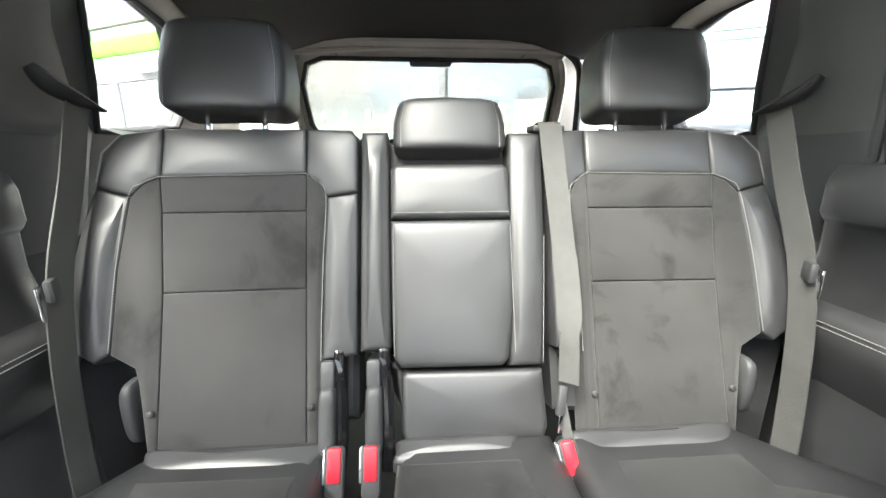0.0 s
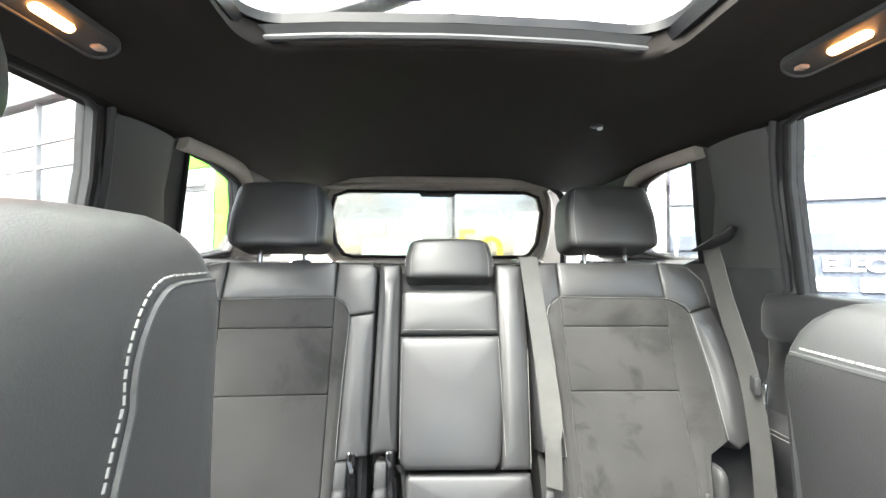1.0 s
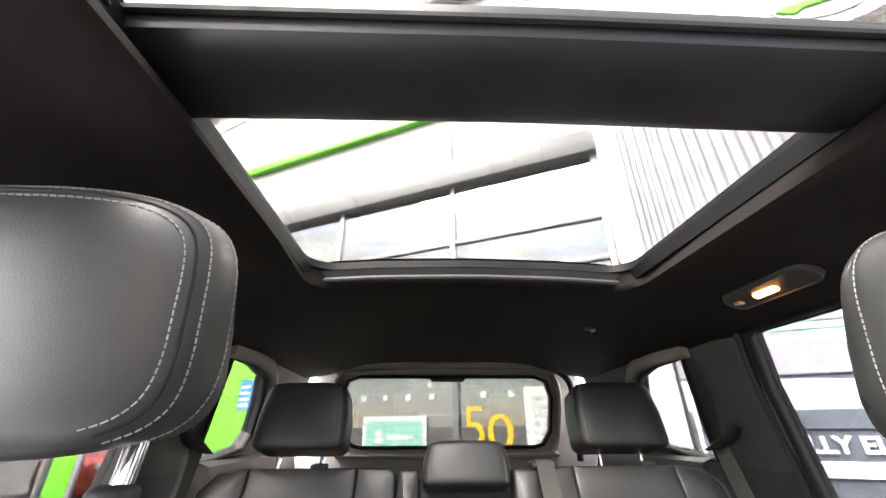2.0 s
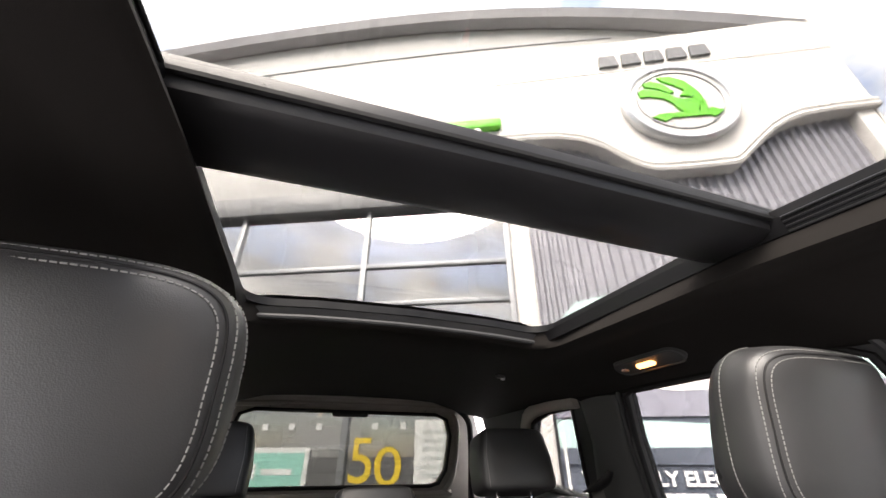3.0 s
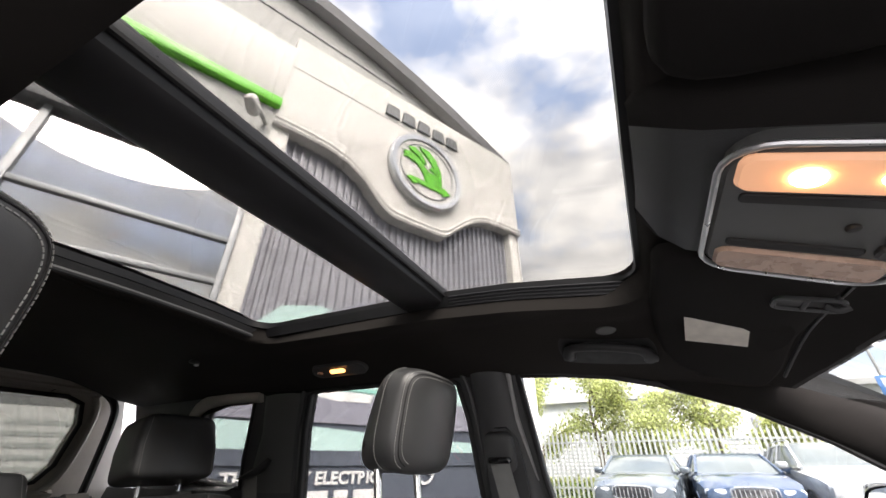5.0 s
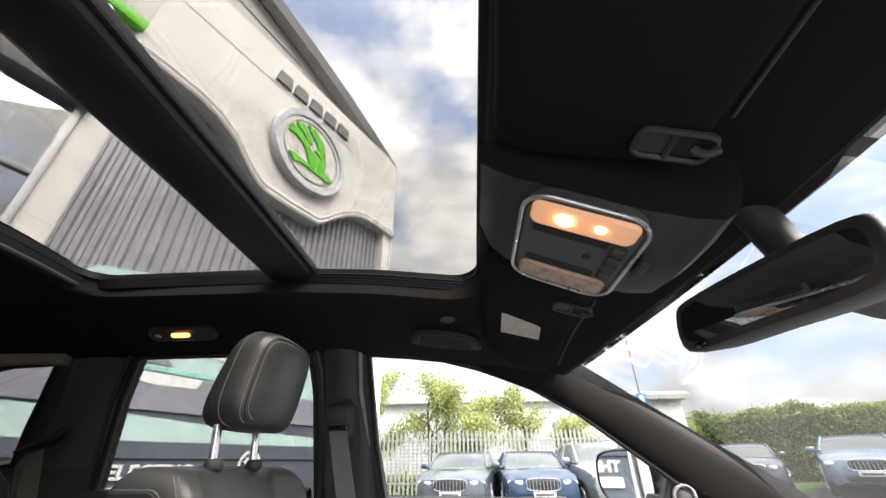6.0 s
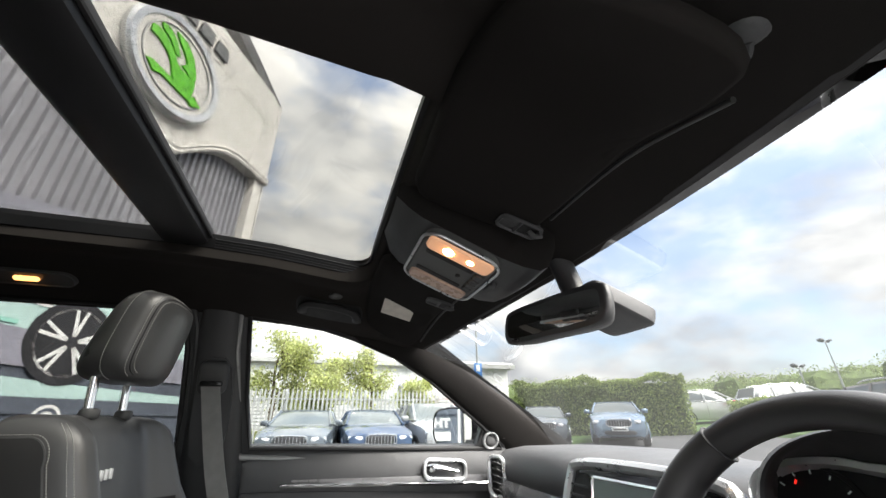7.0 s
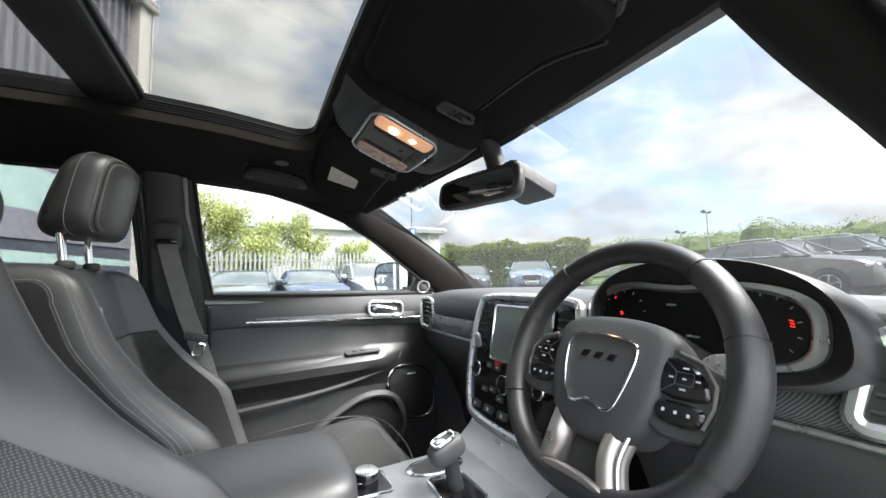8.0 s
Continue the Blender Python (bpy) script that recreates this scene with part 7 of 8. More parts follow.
for u0, u1 in ((-16, -10), (-10, -5), (-5, 0.36)):
    part("fascia_panel", fbox(B(), u0 + 0.006, u1 - 0.006, 6.10, 7.34, -0.05, 0.3, 0.008), WHITE_PANEL, shop, "white fascia panel")
part("green_strip", fbox(B(), -16, 0.37, 5.93, 6.09, -0.08, 0.3, 0.01), GREEN, shop, "bright green edge strip")
for u0, u1 in ((-16, -11), (-11, -5.3), (-5.3, -1.6), (-1.6, 0.36)):
    part("grey_panel", fbox(B(), u0 + 0.006, u1 - 0.006, 4.84, 5.92, 0.02, 0.3, 0.006), GREY_PANEL, shop, "light grey cladding panel")
part("beam", fbox(B(), -16, 0.36, 4.50, 4.82, -0.12, 0.2, 0.01), DARK_ALU, shop, "dark grey canopy beam")
# glass front
cols = [-15.0, -13.0, -11.0, -9.2, -7.4, -5.4, -3.48, -1.6, 0.3]
for u in cols:
    part("mullion", fbox(B(), u - 0.035, u + 0.035, 0.0, 4.50, -0.03, 0.09, 0.004), ALU, shop, "grey aluminium mullion")
for z in (0.06, 3.1, 3.62):
    for a, b in zip(cols, cols[1:]):
        part("transom", fbox(B(), a + 0.035, b - 0.035, z - 0.028, z + 0.028, -0.02, 0.08, 0.004), ALU, shop, "grey aluminium transom")
for a, b in zip(cols, cols[1:]):
    for z0, z1 in ((0.09, 3.07), (3.13, 3.59), (3.65, 4.50)):
        p = part("pane", fbox(B(), a + 0.035, b - 0.035, z0, z1, 0.02, 0.03), SHOP_GLASS, shop, "reflecting shop window pane")
        p.visible_shadow = False
# inside
part("inner_wall", fbox(B(), -15.5, 0.4, 0.0, 4.9, 6.0, 6.1), INNER, shop, "tan inner wall")
part("inner_floor", fbox(B(), -15.5, 0.4, 0.01, 0.03, 0.1, 6.0), TILE, shop, "grey tiled floor")
part("inner_ceiling", fbox(B(), -15.5, 0.4, 4.9, 5.0, 0.1, 6.0), WHITE_PANEL, shop)
part("side_wall", fbox(B(), 0.32, 0.42, 0.0, 4.9, 0.1, 6.0), INNER, shop)
for u, w, z0, z1, mat in ((-2.35, 4.5, 0, 2.4, DARK_ALU), (-1.3, 5.0, 0, 2.9, PAPER), (-0.4, 4.2, 0.0, 2.0, LAVENDER), (-3.2, 5.2, 0, 2.2, YELLOW), (-4.4, 4.8, 0, 2.7, PAPER)):
    d = thing("display_board", tuple(FAC @ Vector((u, 0, w))), "tall printed display board inside the showroom", "display board", "display boards")
    part("board", fbox(B(), u - 0.28, u + 0.28, z0 + 0.06, z1, w, w + 0.05, 0.01), mat, d)
    part("foot", fbox(B(), u - 0.32, u + 0.32, 0.03, 0.07, w - 0.15, w + 0.2, 0.01), ALU, d)
pend = thing("pendant_lamp", tuple(FAC @ Vector((-0.67, 3.62, 0.9))), "small warm pendant lamp inside the showroom", "lamp")
part("shade", sup(B(), FAC @ Vector((-0.75, 3.60, 0.6)), (0.05, 0.05, 0.045), 0.8, 1, nu=14, nv=8), BULB_DIM, pend, "glowing warm globe")
part("cord", tube(B(), [FAC @ Vector((-0.75, 3.62, 0.6)), FAC @ Vector((-0.75, 4.9, 0.6))], 0.006, 6), BLACKISH, pend)

# tower with the sign
tower = thing("sign_tower", tuple(FAC @ Vector((3, 0, -0.3))), "white sign tower over grey ribbed cladding", "sign tower")
wave = [(0.34, 5.64), (0.75, 5.65), (1.2, 5.62), (1.52, 5.53), (1.78, 5.38), (1.98, 5.18), (2.15, 5.02), (2.31, 4.92), (2.4, 4.89), (2.9, 4.88), (3.46, 4.91), (3.56, 4.97), (3.72, 5.12), (3.92, 5.30), (4.12, 5.46), (4.35, 5.60), (4.6, 5.69), (5.0, 5.74), (5.62, 5.77)]
part("sign_panel", plate(B(), wave + [(5.62, 7.90), (0.34, 7.70)], FAC, 0.0, 0.5), WHITE_PANEL, tower, "white wave-edged sign panel")
part("panel_joint", tube(B(), [FAC @ Vector((0.34, 6.96, 0.0)), FAC @ Vector((5.62, 7.10, 0.0))], 0.008, 6), GREY_PANEL, tower)
bm = loft(B(), [[FAC @ Vector((u, z + dz, w)) for dz, w in ((0.12, 0.0), (0.12, -0.05), (0.08, -0.07), (0.04, -0.05), (0.0, -0.07), (-0.04, -0.05), (-0.04, 0.2))] for u, z in wave], closed=False)
part("wave_moulding", bm, WHITE_PANEL, tower, "double moulded white lip", 30)
for u0, u1 in ((0.34, 0.60), (5.32, 5.62)):
    part("post", fbox(B(), u0, u1, 0, 5.8, 0.02, 0.5, 0.015), WHITE_PANEL, tower, "white square post")
u = 0.61
prof = []
while u < 5.34:
    prof += [(u, 0.14), (u + 0.035, 0.14), (u + 0.055, 0.18), (u + 0.105, 0.18)]
    u += 0.125
part("ribbed_cladding", loft(B(), [[FAC @ Vector((uu, z, w)) for uu, w in prof] for z in (2.0, 5.9)], closed=False), RIB, tower, "grey ribbed steel cladding", 10)
part("cladding_back", fbox(B(), 0.5, 5.5, 0, 5.9, 0.2, 0.3), RIB, tower)
# raised sign: letter blocks and roundel, kept as plain shapes
for k in range(5):
    u = 2.08 + 0.365 * k
    part("letter_block", plate(B(), [(u, 7.10 + 0.018 * k), (u + 0.31, 7.115 + 0.018 * k), (u + 0.28, 7.375 + 0.018 * k), (u + 0.03, 7.36 + 0.018 * k)], FAC, -0.05, -0.002), DARK_ALU, tower, "grey raised letter block")
dc = (3.03, 6.12)


def disc(r0, r1, w0, w1):
    return loft(B(), [[FAC @ Vector((dc[0] + r * math.cos(a), dc[1] + r * math.sin(a), w)) for a in np.linspace(0, 2 * math.pi, 56, endpoint=False)] for r, w in ((r0, w0), (r1, w0), (r1, w1), (r0, w1))], caps=True)


rd = part("roundel", disc(0.01, 0.80, -0.1, -0.002), WHITE_PANEL, tower, "white roundel in a chrome ring")
part("ring", loft(B(), [[FAC @ Vector((dc[0] + r * math.cos(a), dc[1] + r * math.sin(a), w)) for a in np.linspace(0, 2 * math.pi, 56, endpoint=False)] for r, w in ((0.82, 0.0), (0.83, -0.10), (0.79, -0.14), (0.70, -0.13), (0.68, -0.10))], caps=False), SATIN, rd, "chrome ring")
part("thin_ring", tube(B(), [FAC @ Vector((dc[0] + 0.60 * math.cos(a), dc[1] + 0.60 * math.sin(a), -0.105)) for a in np.linspace(0, 2 * math.pi, 48, endpoint=False)], 0.012, 6, closed=True), ALU, rd)
for pts in ([(-0.52, 0.20), (-0.44, 0.24), (-0.28, 0.20), (-0.14, 0.12), (-0.06, 0.02), (0.02, -0.02), (0.20, -0.02), (0.26, -0.16), (0.14, -0.27), (0.0, -0.30), (-0.06, -0.22), (-0.12, -0.08), (-0.22, 0.03), (-0.40, 0.09), (-0.52, 0.08)],
            [(-0.42, 0.36), (-0.30, 0.40), (-0.16, 0.32), (-0.04, 0.14), (-0.12, 0.12), (-0.24, 0.24), (-0.40, 0.29)],
            [(-0.20, 0.47), (-0.02, 0.47), (0.16, 0.34), (0.27, 0.12), (0.31, -0.10), (0.30, -0.28), (0.20, -0.27), (0.22, -0.08), (0.14, 0.03), (0.02, 0.06), (0.10, 0.16), (0.0, 0.28), (-0.14, 0.38)],
            [(-0.44, -0.32), (-0.36, -0.28), (-0.12, -0.28), (0.32, -0.26), (0.34, -0.22), (0.50, -0.30), (0.34, -0.40), (0.30, -0.36), (-0.06, -0.36), (-0.20, -0.36), (-0.30, -0.42)]):
    part("emblem_shape", plate(B(), [(dc[0] + x * 1.05, dc[1] + y * 1.05) for x, y in pts], FAC, -0.13, -0.095), GREEN, rd, "green emblem shape")
cam_box = thing("security_camera", tuple(FAC @ Vector((0.2, 5.4, -0.3))), "small white security camera on a bracket", "security camera")
part("bracket", tube(B(), [FAC @ Vector((0.25, 5.55, 0)), FAC @ Vector((0.15, 5.5, -0.2)), FAC @ Vector((0.1, 5.45, -0.3))], 0.03, 8), GREY_PANEL, cam_box)
part("body", sup(B(), FAC @ Vector((0.02, 5.42, -0.35)), (0.14, 0.08, 0.08), 0.5, 0.6, rot(0, 20, 30), 18, 10), WHITE_PANEL, cam_box)

# printed banner on the tower
ban = thing("car_banner", tuple(FAC @ Vector((3, 0, -0.1))), "large slate-blue printed banner with a pale car", "banner")


def flat(name, pts, mat, w, label="", par=None):
    return part(name, plate(B(), pts, FAC, w + 0.126, w + 0.13), mat, par or ban, label)


flat("backing", [(0.63, 0.15), (5.32, 0.15), (5.32, 2.75), (0.63, 2.62)], SLATE, -0.10, "slate-blue backing print")
flat("car_shape", [(0.63, 2.55), (0.72, 2.70), (1.02, 3.02), (1.5, 3.12), (2.0, 3.05), (2.6, 2.9), (3.3, 2.70), (4.2, 2.62), (5.3, 2.4), (5.3, 2.0), (0.63, 2.05)], PALE_TEAL, -0.112, "pale teal car body print")
flat("roof_shape", [(1.55, 3.05), (2.0, 3.28), (2.6, 3.42), (3.3, 3.42), (4.0, 3.2), (4.8, 2.78), (4.3, 2.6), (3.3, 2.66), (2.5, 2.86)], LAVENDER, -0.118, "grey-blue roof print")
flat("window_shape", [(1.95, 2.72), (3.0, 2.62), (3.2, 2.34), (2.15, 2.40)], PAPER, -0.121, "pale window print")
flat("window_inner", [(2.15, 2.67), (2.85, 2.59), (2.98, 2.39), (2.28, 2.43)], PALE_TEAL, -0.125)
flat("dark_glass", [(0.66, 2.56), (1.5, 2.60), (2.0, 2.22), (0.66, 2.22)], LAVENDER, -0.124, "grey-lilac glass print")
flat("sill_line", [(0.63, 2.19), (2.6, 2.19), (2.6, 2.15), (0.63, 2.15)], TEAL, -0.126)
flat("lower_body", [(0.63, 2.14), (5.3, 2.1), (5.3, 1.78), (0.63, 1.78)], LAVENDER, -0.122, "grey-lilac lower body print")
flat("light_flash", [(1.55, 2.06), (1.72, 2.13), (2.35, 2.13), (2.3, 2.03), (1.85, 2.02)], PAPER, -0.126)
flat("ground_band", [(0.63, 1.76), (1.6, 1.74), (3.0, 1.66), (5.3, 1.6), (5.3, 1.42), (0.63, 1.42)], PALE_TEAL, -0.120, "pale teal ground print")
flat("ground_shade", [(0.63, 1.50), (5.3, 1.52), (5.3, 1.36), (0.63, 1.36)], SLATE, -0.123)
wc = (3.14, 2.07)
flat("tyre", [(wc[0] + 0.44 * math.cos(a), wc[1] + 0.44 * math.sin(a)) for a in np.linspace(0, 2 * math.pi, 40, endpoint=False)], BLACKISH, -0.127, "dark tyre print")
part("wheel_rim", loft(B(), [[FAC @ Vector((wc[0] + r * math.cos(a), wc[1] + r * math.sin(a), w)) for a in np.linspace(0, 2 * math.pi, 48, endpoint=False)] for r, w in ((0.335, 0.002), (0.335, -0.001), (0.36, -0.001), (0.36, 0.002))], caps=False), PAPER, ban, "pale wheel rim print")
for k in range(5):
    for da in (-0.17, 0.17):
        a = 2 * math.pi * k / 5 + 0.3
        c, sn = math.cos(a), math.sin(a)
        t = (-sn, c)
        flat("spoke", [(wc[0] + c * 0.06 + t[0] * 0.02, wc[1] + sn * 0.06 + t[1] * 0.02), (wc[0] + c * 0.06 - t[0] * 0.02, wc[1] + sn * 0.06 - t[1] * 0.02),
                       (wc[0] + 0.345 * math.cos(a + da) - t[0] * 0.018, wc[1] + 0.345 * math.sin(a + da) - t[1] * 0.018), (wc[0] + 0.345 * math.cos(a + da) + t[0] * 0.018, wc[1] + 0.345 * math.sin(a + da) + t[1] * 0.018)], PAPER, -0.131)
words("headline", "THE FULLY ELECTRIC", 0.165, FAC @ Matrix.Translation((0.80, 1.19, 0.002)), PAPER, ban, 0.001, 1.70, 0.006)
u = 0.80
for w in (0.50, 0.52, 0.16, 0.30):
    flat("product_line", [(u, 1.02), (u + w, 1.02), (u + w, 1.13), (u, 1.13)], PAPER, -0.126, "white bar of unreadable print")
    u += w + 0.07
part("print_roundel", loft(B(), [[FAC @ Vector((3.17 + r * math.cos(a), 1.30 + r * math.sin(a), w)) for a in np.linspace(0, 2 * math.pi, 36, endpoint=False)] for r, w in ((0.118, 0.005), (0.118, 0.001), (0.15, 0.001), (0.15, 0.005))], caps=False), PAPER, ban, "white printed ring")
flat("print_emblem", [(3.17 + 0.085 * math.cos(a), 1.30 + 0.085 * math.sin(a)) for a in np.linspace(-0.6, 2.9, 16)], PAPER, -0.128)
flat("side_bar", [(0.66, 0.4), (0.69, 0.4), (0.69, 1.62), (0.66, 1.62)], PAPER, -0.126)
u = 0.63

# stickers on the glass
num = thing("number_sticker", tuple(FAC @ Vector((-1.25, 1.1, 0))), "yellow window sticker of the number fifty", "window sticker")
words("digit_five", "5", 0.60, FAC @ Matrix.Translation((-1.55, 1.19, 0.012)), YELLOW, num, 0.003)
words("digit_zero", "0", 0.50, FAC @ Matrix.Translation((-1.27, 1.17, 0.008)) @ Matrix.Diagonal((1.25, 1, 1, 1)), YELLOW, num, 0.003)
lst = thing("list_poster", tuple(FAC @ Vector((-0.6, 1.0, 0))), "white window poster with rows of small print", "poster")
part("sheet", fbox(B(), -0.84, -0.08, 0.6, 1.77, -0.004, 0.012), PAPER, lst)
for k in range(13):
    part("print_row", fbox(B(), -0.76, -0.16 - 0.08 * (k % 3), 0.68 + 0.08 * k, 0.715 + 0.08 * k, -0.008, -0.0045), shader("pale_grey_print", (0.55, 0.58, 0.57), 0.6, vary=0.05) if k == 0 else bpy.data.materials["pale_grey_print"], lst)
tl = thing("teal_board", tuple(FAC @ Vector((-2.36, 1.3, 0))), "teal notice board with a white border", "notice board")
part("border", fbox(B(), -2.80, -1.96, 1.08, 1.51, -0.004, 0.012), PAPER, tl)
part("face", fbox(B(), -2.75, -2.01, 1.12, 1.46, -0.009, -0.0045), TEAL, tl)
part("print", fbox(B(), -2.62, -2.52, 1.22, 1.36, -0.013, -0.0095), PAPER, tl)
part("print", fbox(B(), -2.46, -2.12, 1.26, 1.31, -0.013, -0.0095), PAPER, tl)
for k in range(18):
    u = -5.0 + 0.31 * k
    if u < -0.95:
        dot = thing("glass_marker", tuple(FAC @ Vector((u, 1.85, 0))), "small white square safety marker on the glass", "glass marker", "glass markers")
        part("square", fbox(B(), u - 0.032, u + 0.032, 1.68, 1.745, 0.006, 0.014), PAPER, dot)

# green entrance portal
gate = thing("entrance_portal", tuple(FAC @ Vector((-7, 0, -0.5))), "bright green entrance portal with grey doors", "portal")
part("portal_post", fbox(B(), -5.48, -4.58, 0, 2.9, -0.06, 0.02, 0.015), GREEN, gate, "bright green post")
part("portal_post", fbox(B(), -8.9, -8.25, 0, 3.3, -0.06, 0.02, 0.015), GREEN, gate, "bright green post")
part("lintel", fbox(B(), -8.25, -5.48, 2.66, 2.9, -0.06, 0.02, 0.015), GREEN, gate, "bright green lintel")
part("soffit_panel", fbox(B(), -8.24, -5.49, 2.3, 2.655, -0.05, 0.0, 0.01), ALU, gate, "grey door header")
part("door_closer", fbox(B(), -6.2, -5.7, 2.38, 2.46, -0.12, -0.05, 0.01), PAPER, gate, "pale door closer")
for u in (-8.18, -6.85, -5.56):
    part("door_frame", fbox(B(), u - 0.06, u + 0.06, 0, 2.3, -0.06, 0.0, 0.005), ALU, gate)
for u0, u1 in ((-8.12, -6.91), (-6.79, -5.62)):
    part("door_pane", fbox(B(), u0, u1, 0.08, 2.29, -0.035, -0.03), SHOP_GLASS, gate).visible_shadow = False
part("blue_notice", fbox(B(), -4.88, -4.62, 1.62, 2.02, -0.066, -0.0605), SKYBLUE, gate, "blue notice sticker")
for k in range(4):
    part("notice_print", fbox(B(), -4.85, -4.68, 1.67 + 0.08 * k, 1.7 + 0.08 * k, -0.07, -0.0665), PAPER, gate)

# ---------------------------------------------------------------- parked cars
WINDOW_DARK = shader("dark_car_window", (0.1, 0.115, 0.115), 0.06, vary=0.1, scale=2, rough_vary=0.03)
TYRE = shader("tyre_rubber", (0.02, 0.02, 0.02), 0.8, vary=0.2, scale=10)
ALLOY = shader("alloy_wheel", (0.6, 0.61, 0.62), 0.3, metal=0.8, vary=0.08, scale=10)
LAMP_GLASS = shader("headlamp_glass", (0.7, 0.72, 0.75), 0.1, vary=0.1, scale=20)


def paint(name, rgb):
    return shader(name, rgb, 0.22, metal=0.35, coat=0.7, vary=0.05, scale=2)


def parked_car(name, colour, m, label, suv=0.0):
    """A parked car: nose towards its local -x, base at its origin."""
    root = thing(name, m.translation, label, "car", "parked cars")
    H = 1.46 + 0.2 * suv
    # stations along the length: x, half width at sill, hip and roof; heights of bonnet/roof
    st = [(-2.30, 0.60, 0.62, 0.34, 0.60), (-2.22, 0.76, 0.80, 0.28, 0.80), (-1.9, 0.86, 0.88, 0.25, 0.93), (-1.2, 0.89, 0.91, 0.24, 1.02), (-0.8, 0.90, 0.92, 0.24, 1.06), (0.0, 0.90, 0.92, 0.24, 1.06),
          (1.0, 0.90, 0.92, 0.24, 1.07), (1.9, 0.88, 0.90, 0.26, 1.06), (2.2, 0.80, 0.82, 0.32, 1.02), (2.30, 0.66, 0.68, 0.4, 0.9)]
    lift = 0.1 * suv
    rings = []
    for x, ws, wh, z0, z1 in st:
        z0, z1 = z0 + lift * 0.6, z1 + lift
        rings.append([m @ Vector((x, s * w, z)) for s, w, z in ((1, ws * 0.9, z0), (1, ws, z0 + 0.12), (1, wh, z0 * 0.4 + z1 * 0.6), (1, wh * 0.97, z1 - 0.06), (1, wh * 0.86, z1), (1, wh * 0.4, z1 + 0.03), (-1, wh * 0.4, z1 + 0.03), (-1, wh * 0.86, z1), (-1, wh * 0.97, z1 - 0.06), (-1, wh, z0 * 0.4 + z1 * 0.6), (-1, ws, z0 + 0.12), (-1, ws * 0.9, z0))])
    part("body", loft(B(), rings), colour, root, "", 40)
    # glasshouse
    cab = [(-0.98, 0.80, 1.05), (-0.55, 0.74, 1.27), (-0.15, 0.68, H - 0.03), (0.4, 0.68, H), (1.2, 0.67, H - 0.03), (1.75 + 0.2 * suv, 0.64, H - 0.10), (2.12, 0.74, 1.06)]
    rings = []
    for x, w, z in cab:
        z += lift * (1 if z < 1.1 else 0)
        zb = 1.04 + lift
        rings.append([m @ Vector((x, s * ww, zz)) for s, ww, zz in ((1, 0.86, zb), (1, w + 0.5 * (0.86 - w) * (1 - min(1, (z - zb) / 0.35)), zb + (z - zb) * 0.86), (1, w * 0.9, z - 0.012), (1, w * 0.4, z), (-1, w * 0.4, z), (-1, w * 0.9, z - 0.012), (-1, w + 0.5 * (0.86 - w) * (1 - min(1, (z - zb) / 0.35)), zb + (z - zb) * 0.86), (-1, 0.86, zb))])
    part("glasshouse", loft(B(), rings), WINDOW_DARK, root, "dark tinted car windows", 50)
    # painted roof skin and pillars
    rings = []
    for x, w, z in cab[2:6]:
        rings.append([m @ Vector((x, s * ww, zz)) for s, ww, zz in ((1, w * 1.0, z - 0.055), (1, w * 0.92, z), (1, w * 0.4, z + 0.014), (-1, w * 0.4, z + 0.014), (-1, w * 0.92, z), (-1, w * 1.0, z - 0.055))])
    part("roof", loft(B(), rings), colour, root, "", 40)
    for s in (-1, 1):
        for a, b in (((-1.02, 0.80, 1.05 + lift), (-0.18, 0.665, H - 0.045)), ((0.42, 0.875, 1.05 + lift), (0.46, 0.675, H - 0.03)), ((1.32, 0.87, 1.05 + lift), (1.26, 0.665, H - 0.05)), ((2.14, 0.74, 1.05 + lift), (1.72 + 0.2 * suv, 0.63, H - 0.11))):
            part("pillar", tube(B(), [m @ Vector((a[0], s * a[1], a[2])), m @ Vector((b[0], s * b[1], b[2]))], 0.032, 6), colour, root)
        part("window_line", tube(B(), [m @ Vector((x, s * y, z + lift)) for x, y, z in ((-0.9, 0.875, 1.06), (0.5, 0.885, 1.07), (2.0, 0.86, 1.08))], 0.012, 6), CHROME, root, "chrome window line")
        if suv:
            part("roof_rail", tube(B(), smooth_path([m @ Vector((x, s * 0.60, H + dz)) for x, dz in ((-0.1, -0.01), (0.1, 0.05), (1.3, 0.04), (1.6, -0.03))], 4), 0.018, 6), ALLOY, root, "silver roof rail")
        for x in (-1.42, 1.42):
            r = 0.335 + 0.03 * suv
            c = Vector((x, s * 0.80, r))

            def wheel_ring(rr, dy):
                return [m @ (c + Vector((rr * math.cos(a), s * dy, rr * math.sin(a)))) for a in np.linspace(0, 2 * math.pi, 24, endpoint=False)]
            w = part("wheel", loft(B(), [wheel_ring(r * 0.6, -0.1), wheel_ring(r * 0.95, -0.1), wheel_ring(r, -0.06), wheel_ring(r, 0.07), wheel_ring(r * 0.94, 0.108), wheel_ring(r * 0.70, 0.108)]), TYRE, root, "black tyre")
            part("rim", loft(B(), [wheel_ring(r * 0.70, 0.109), wheel_ring(r * 0.68, 0.118), wheel_ring(r * 0.62, 0.112), wheel_ring(r * 0.60, 0.09)]), RUBBER, w)
            for k in range(5):
                a = 2 * math.pi * k / 5 + 0.4
                part("spoke", tube(B(), [m @ (c + Vector((0.03 * math.cos(a), s * 0.122, 0.03 * math.sin(a)))), m @ (c + Vector((r * 0.64 * math.cos(a), s * 0.116, r * 0.64 * math.sin(a))))], 0.028, 6, flat=0.4), ALLOY, w, "silver spoke")
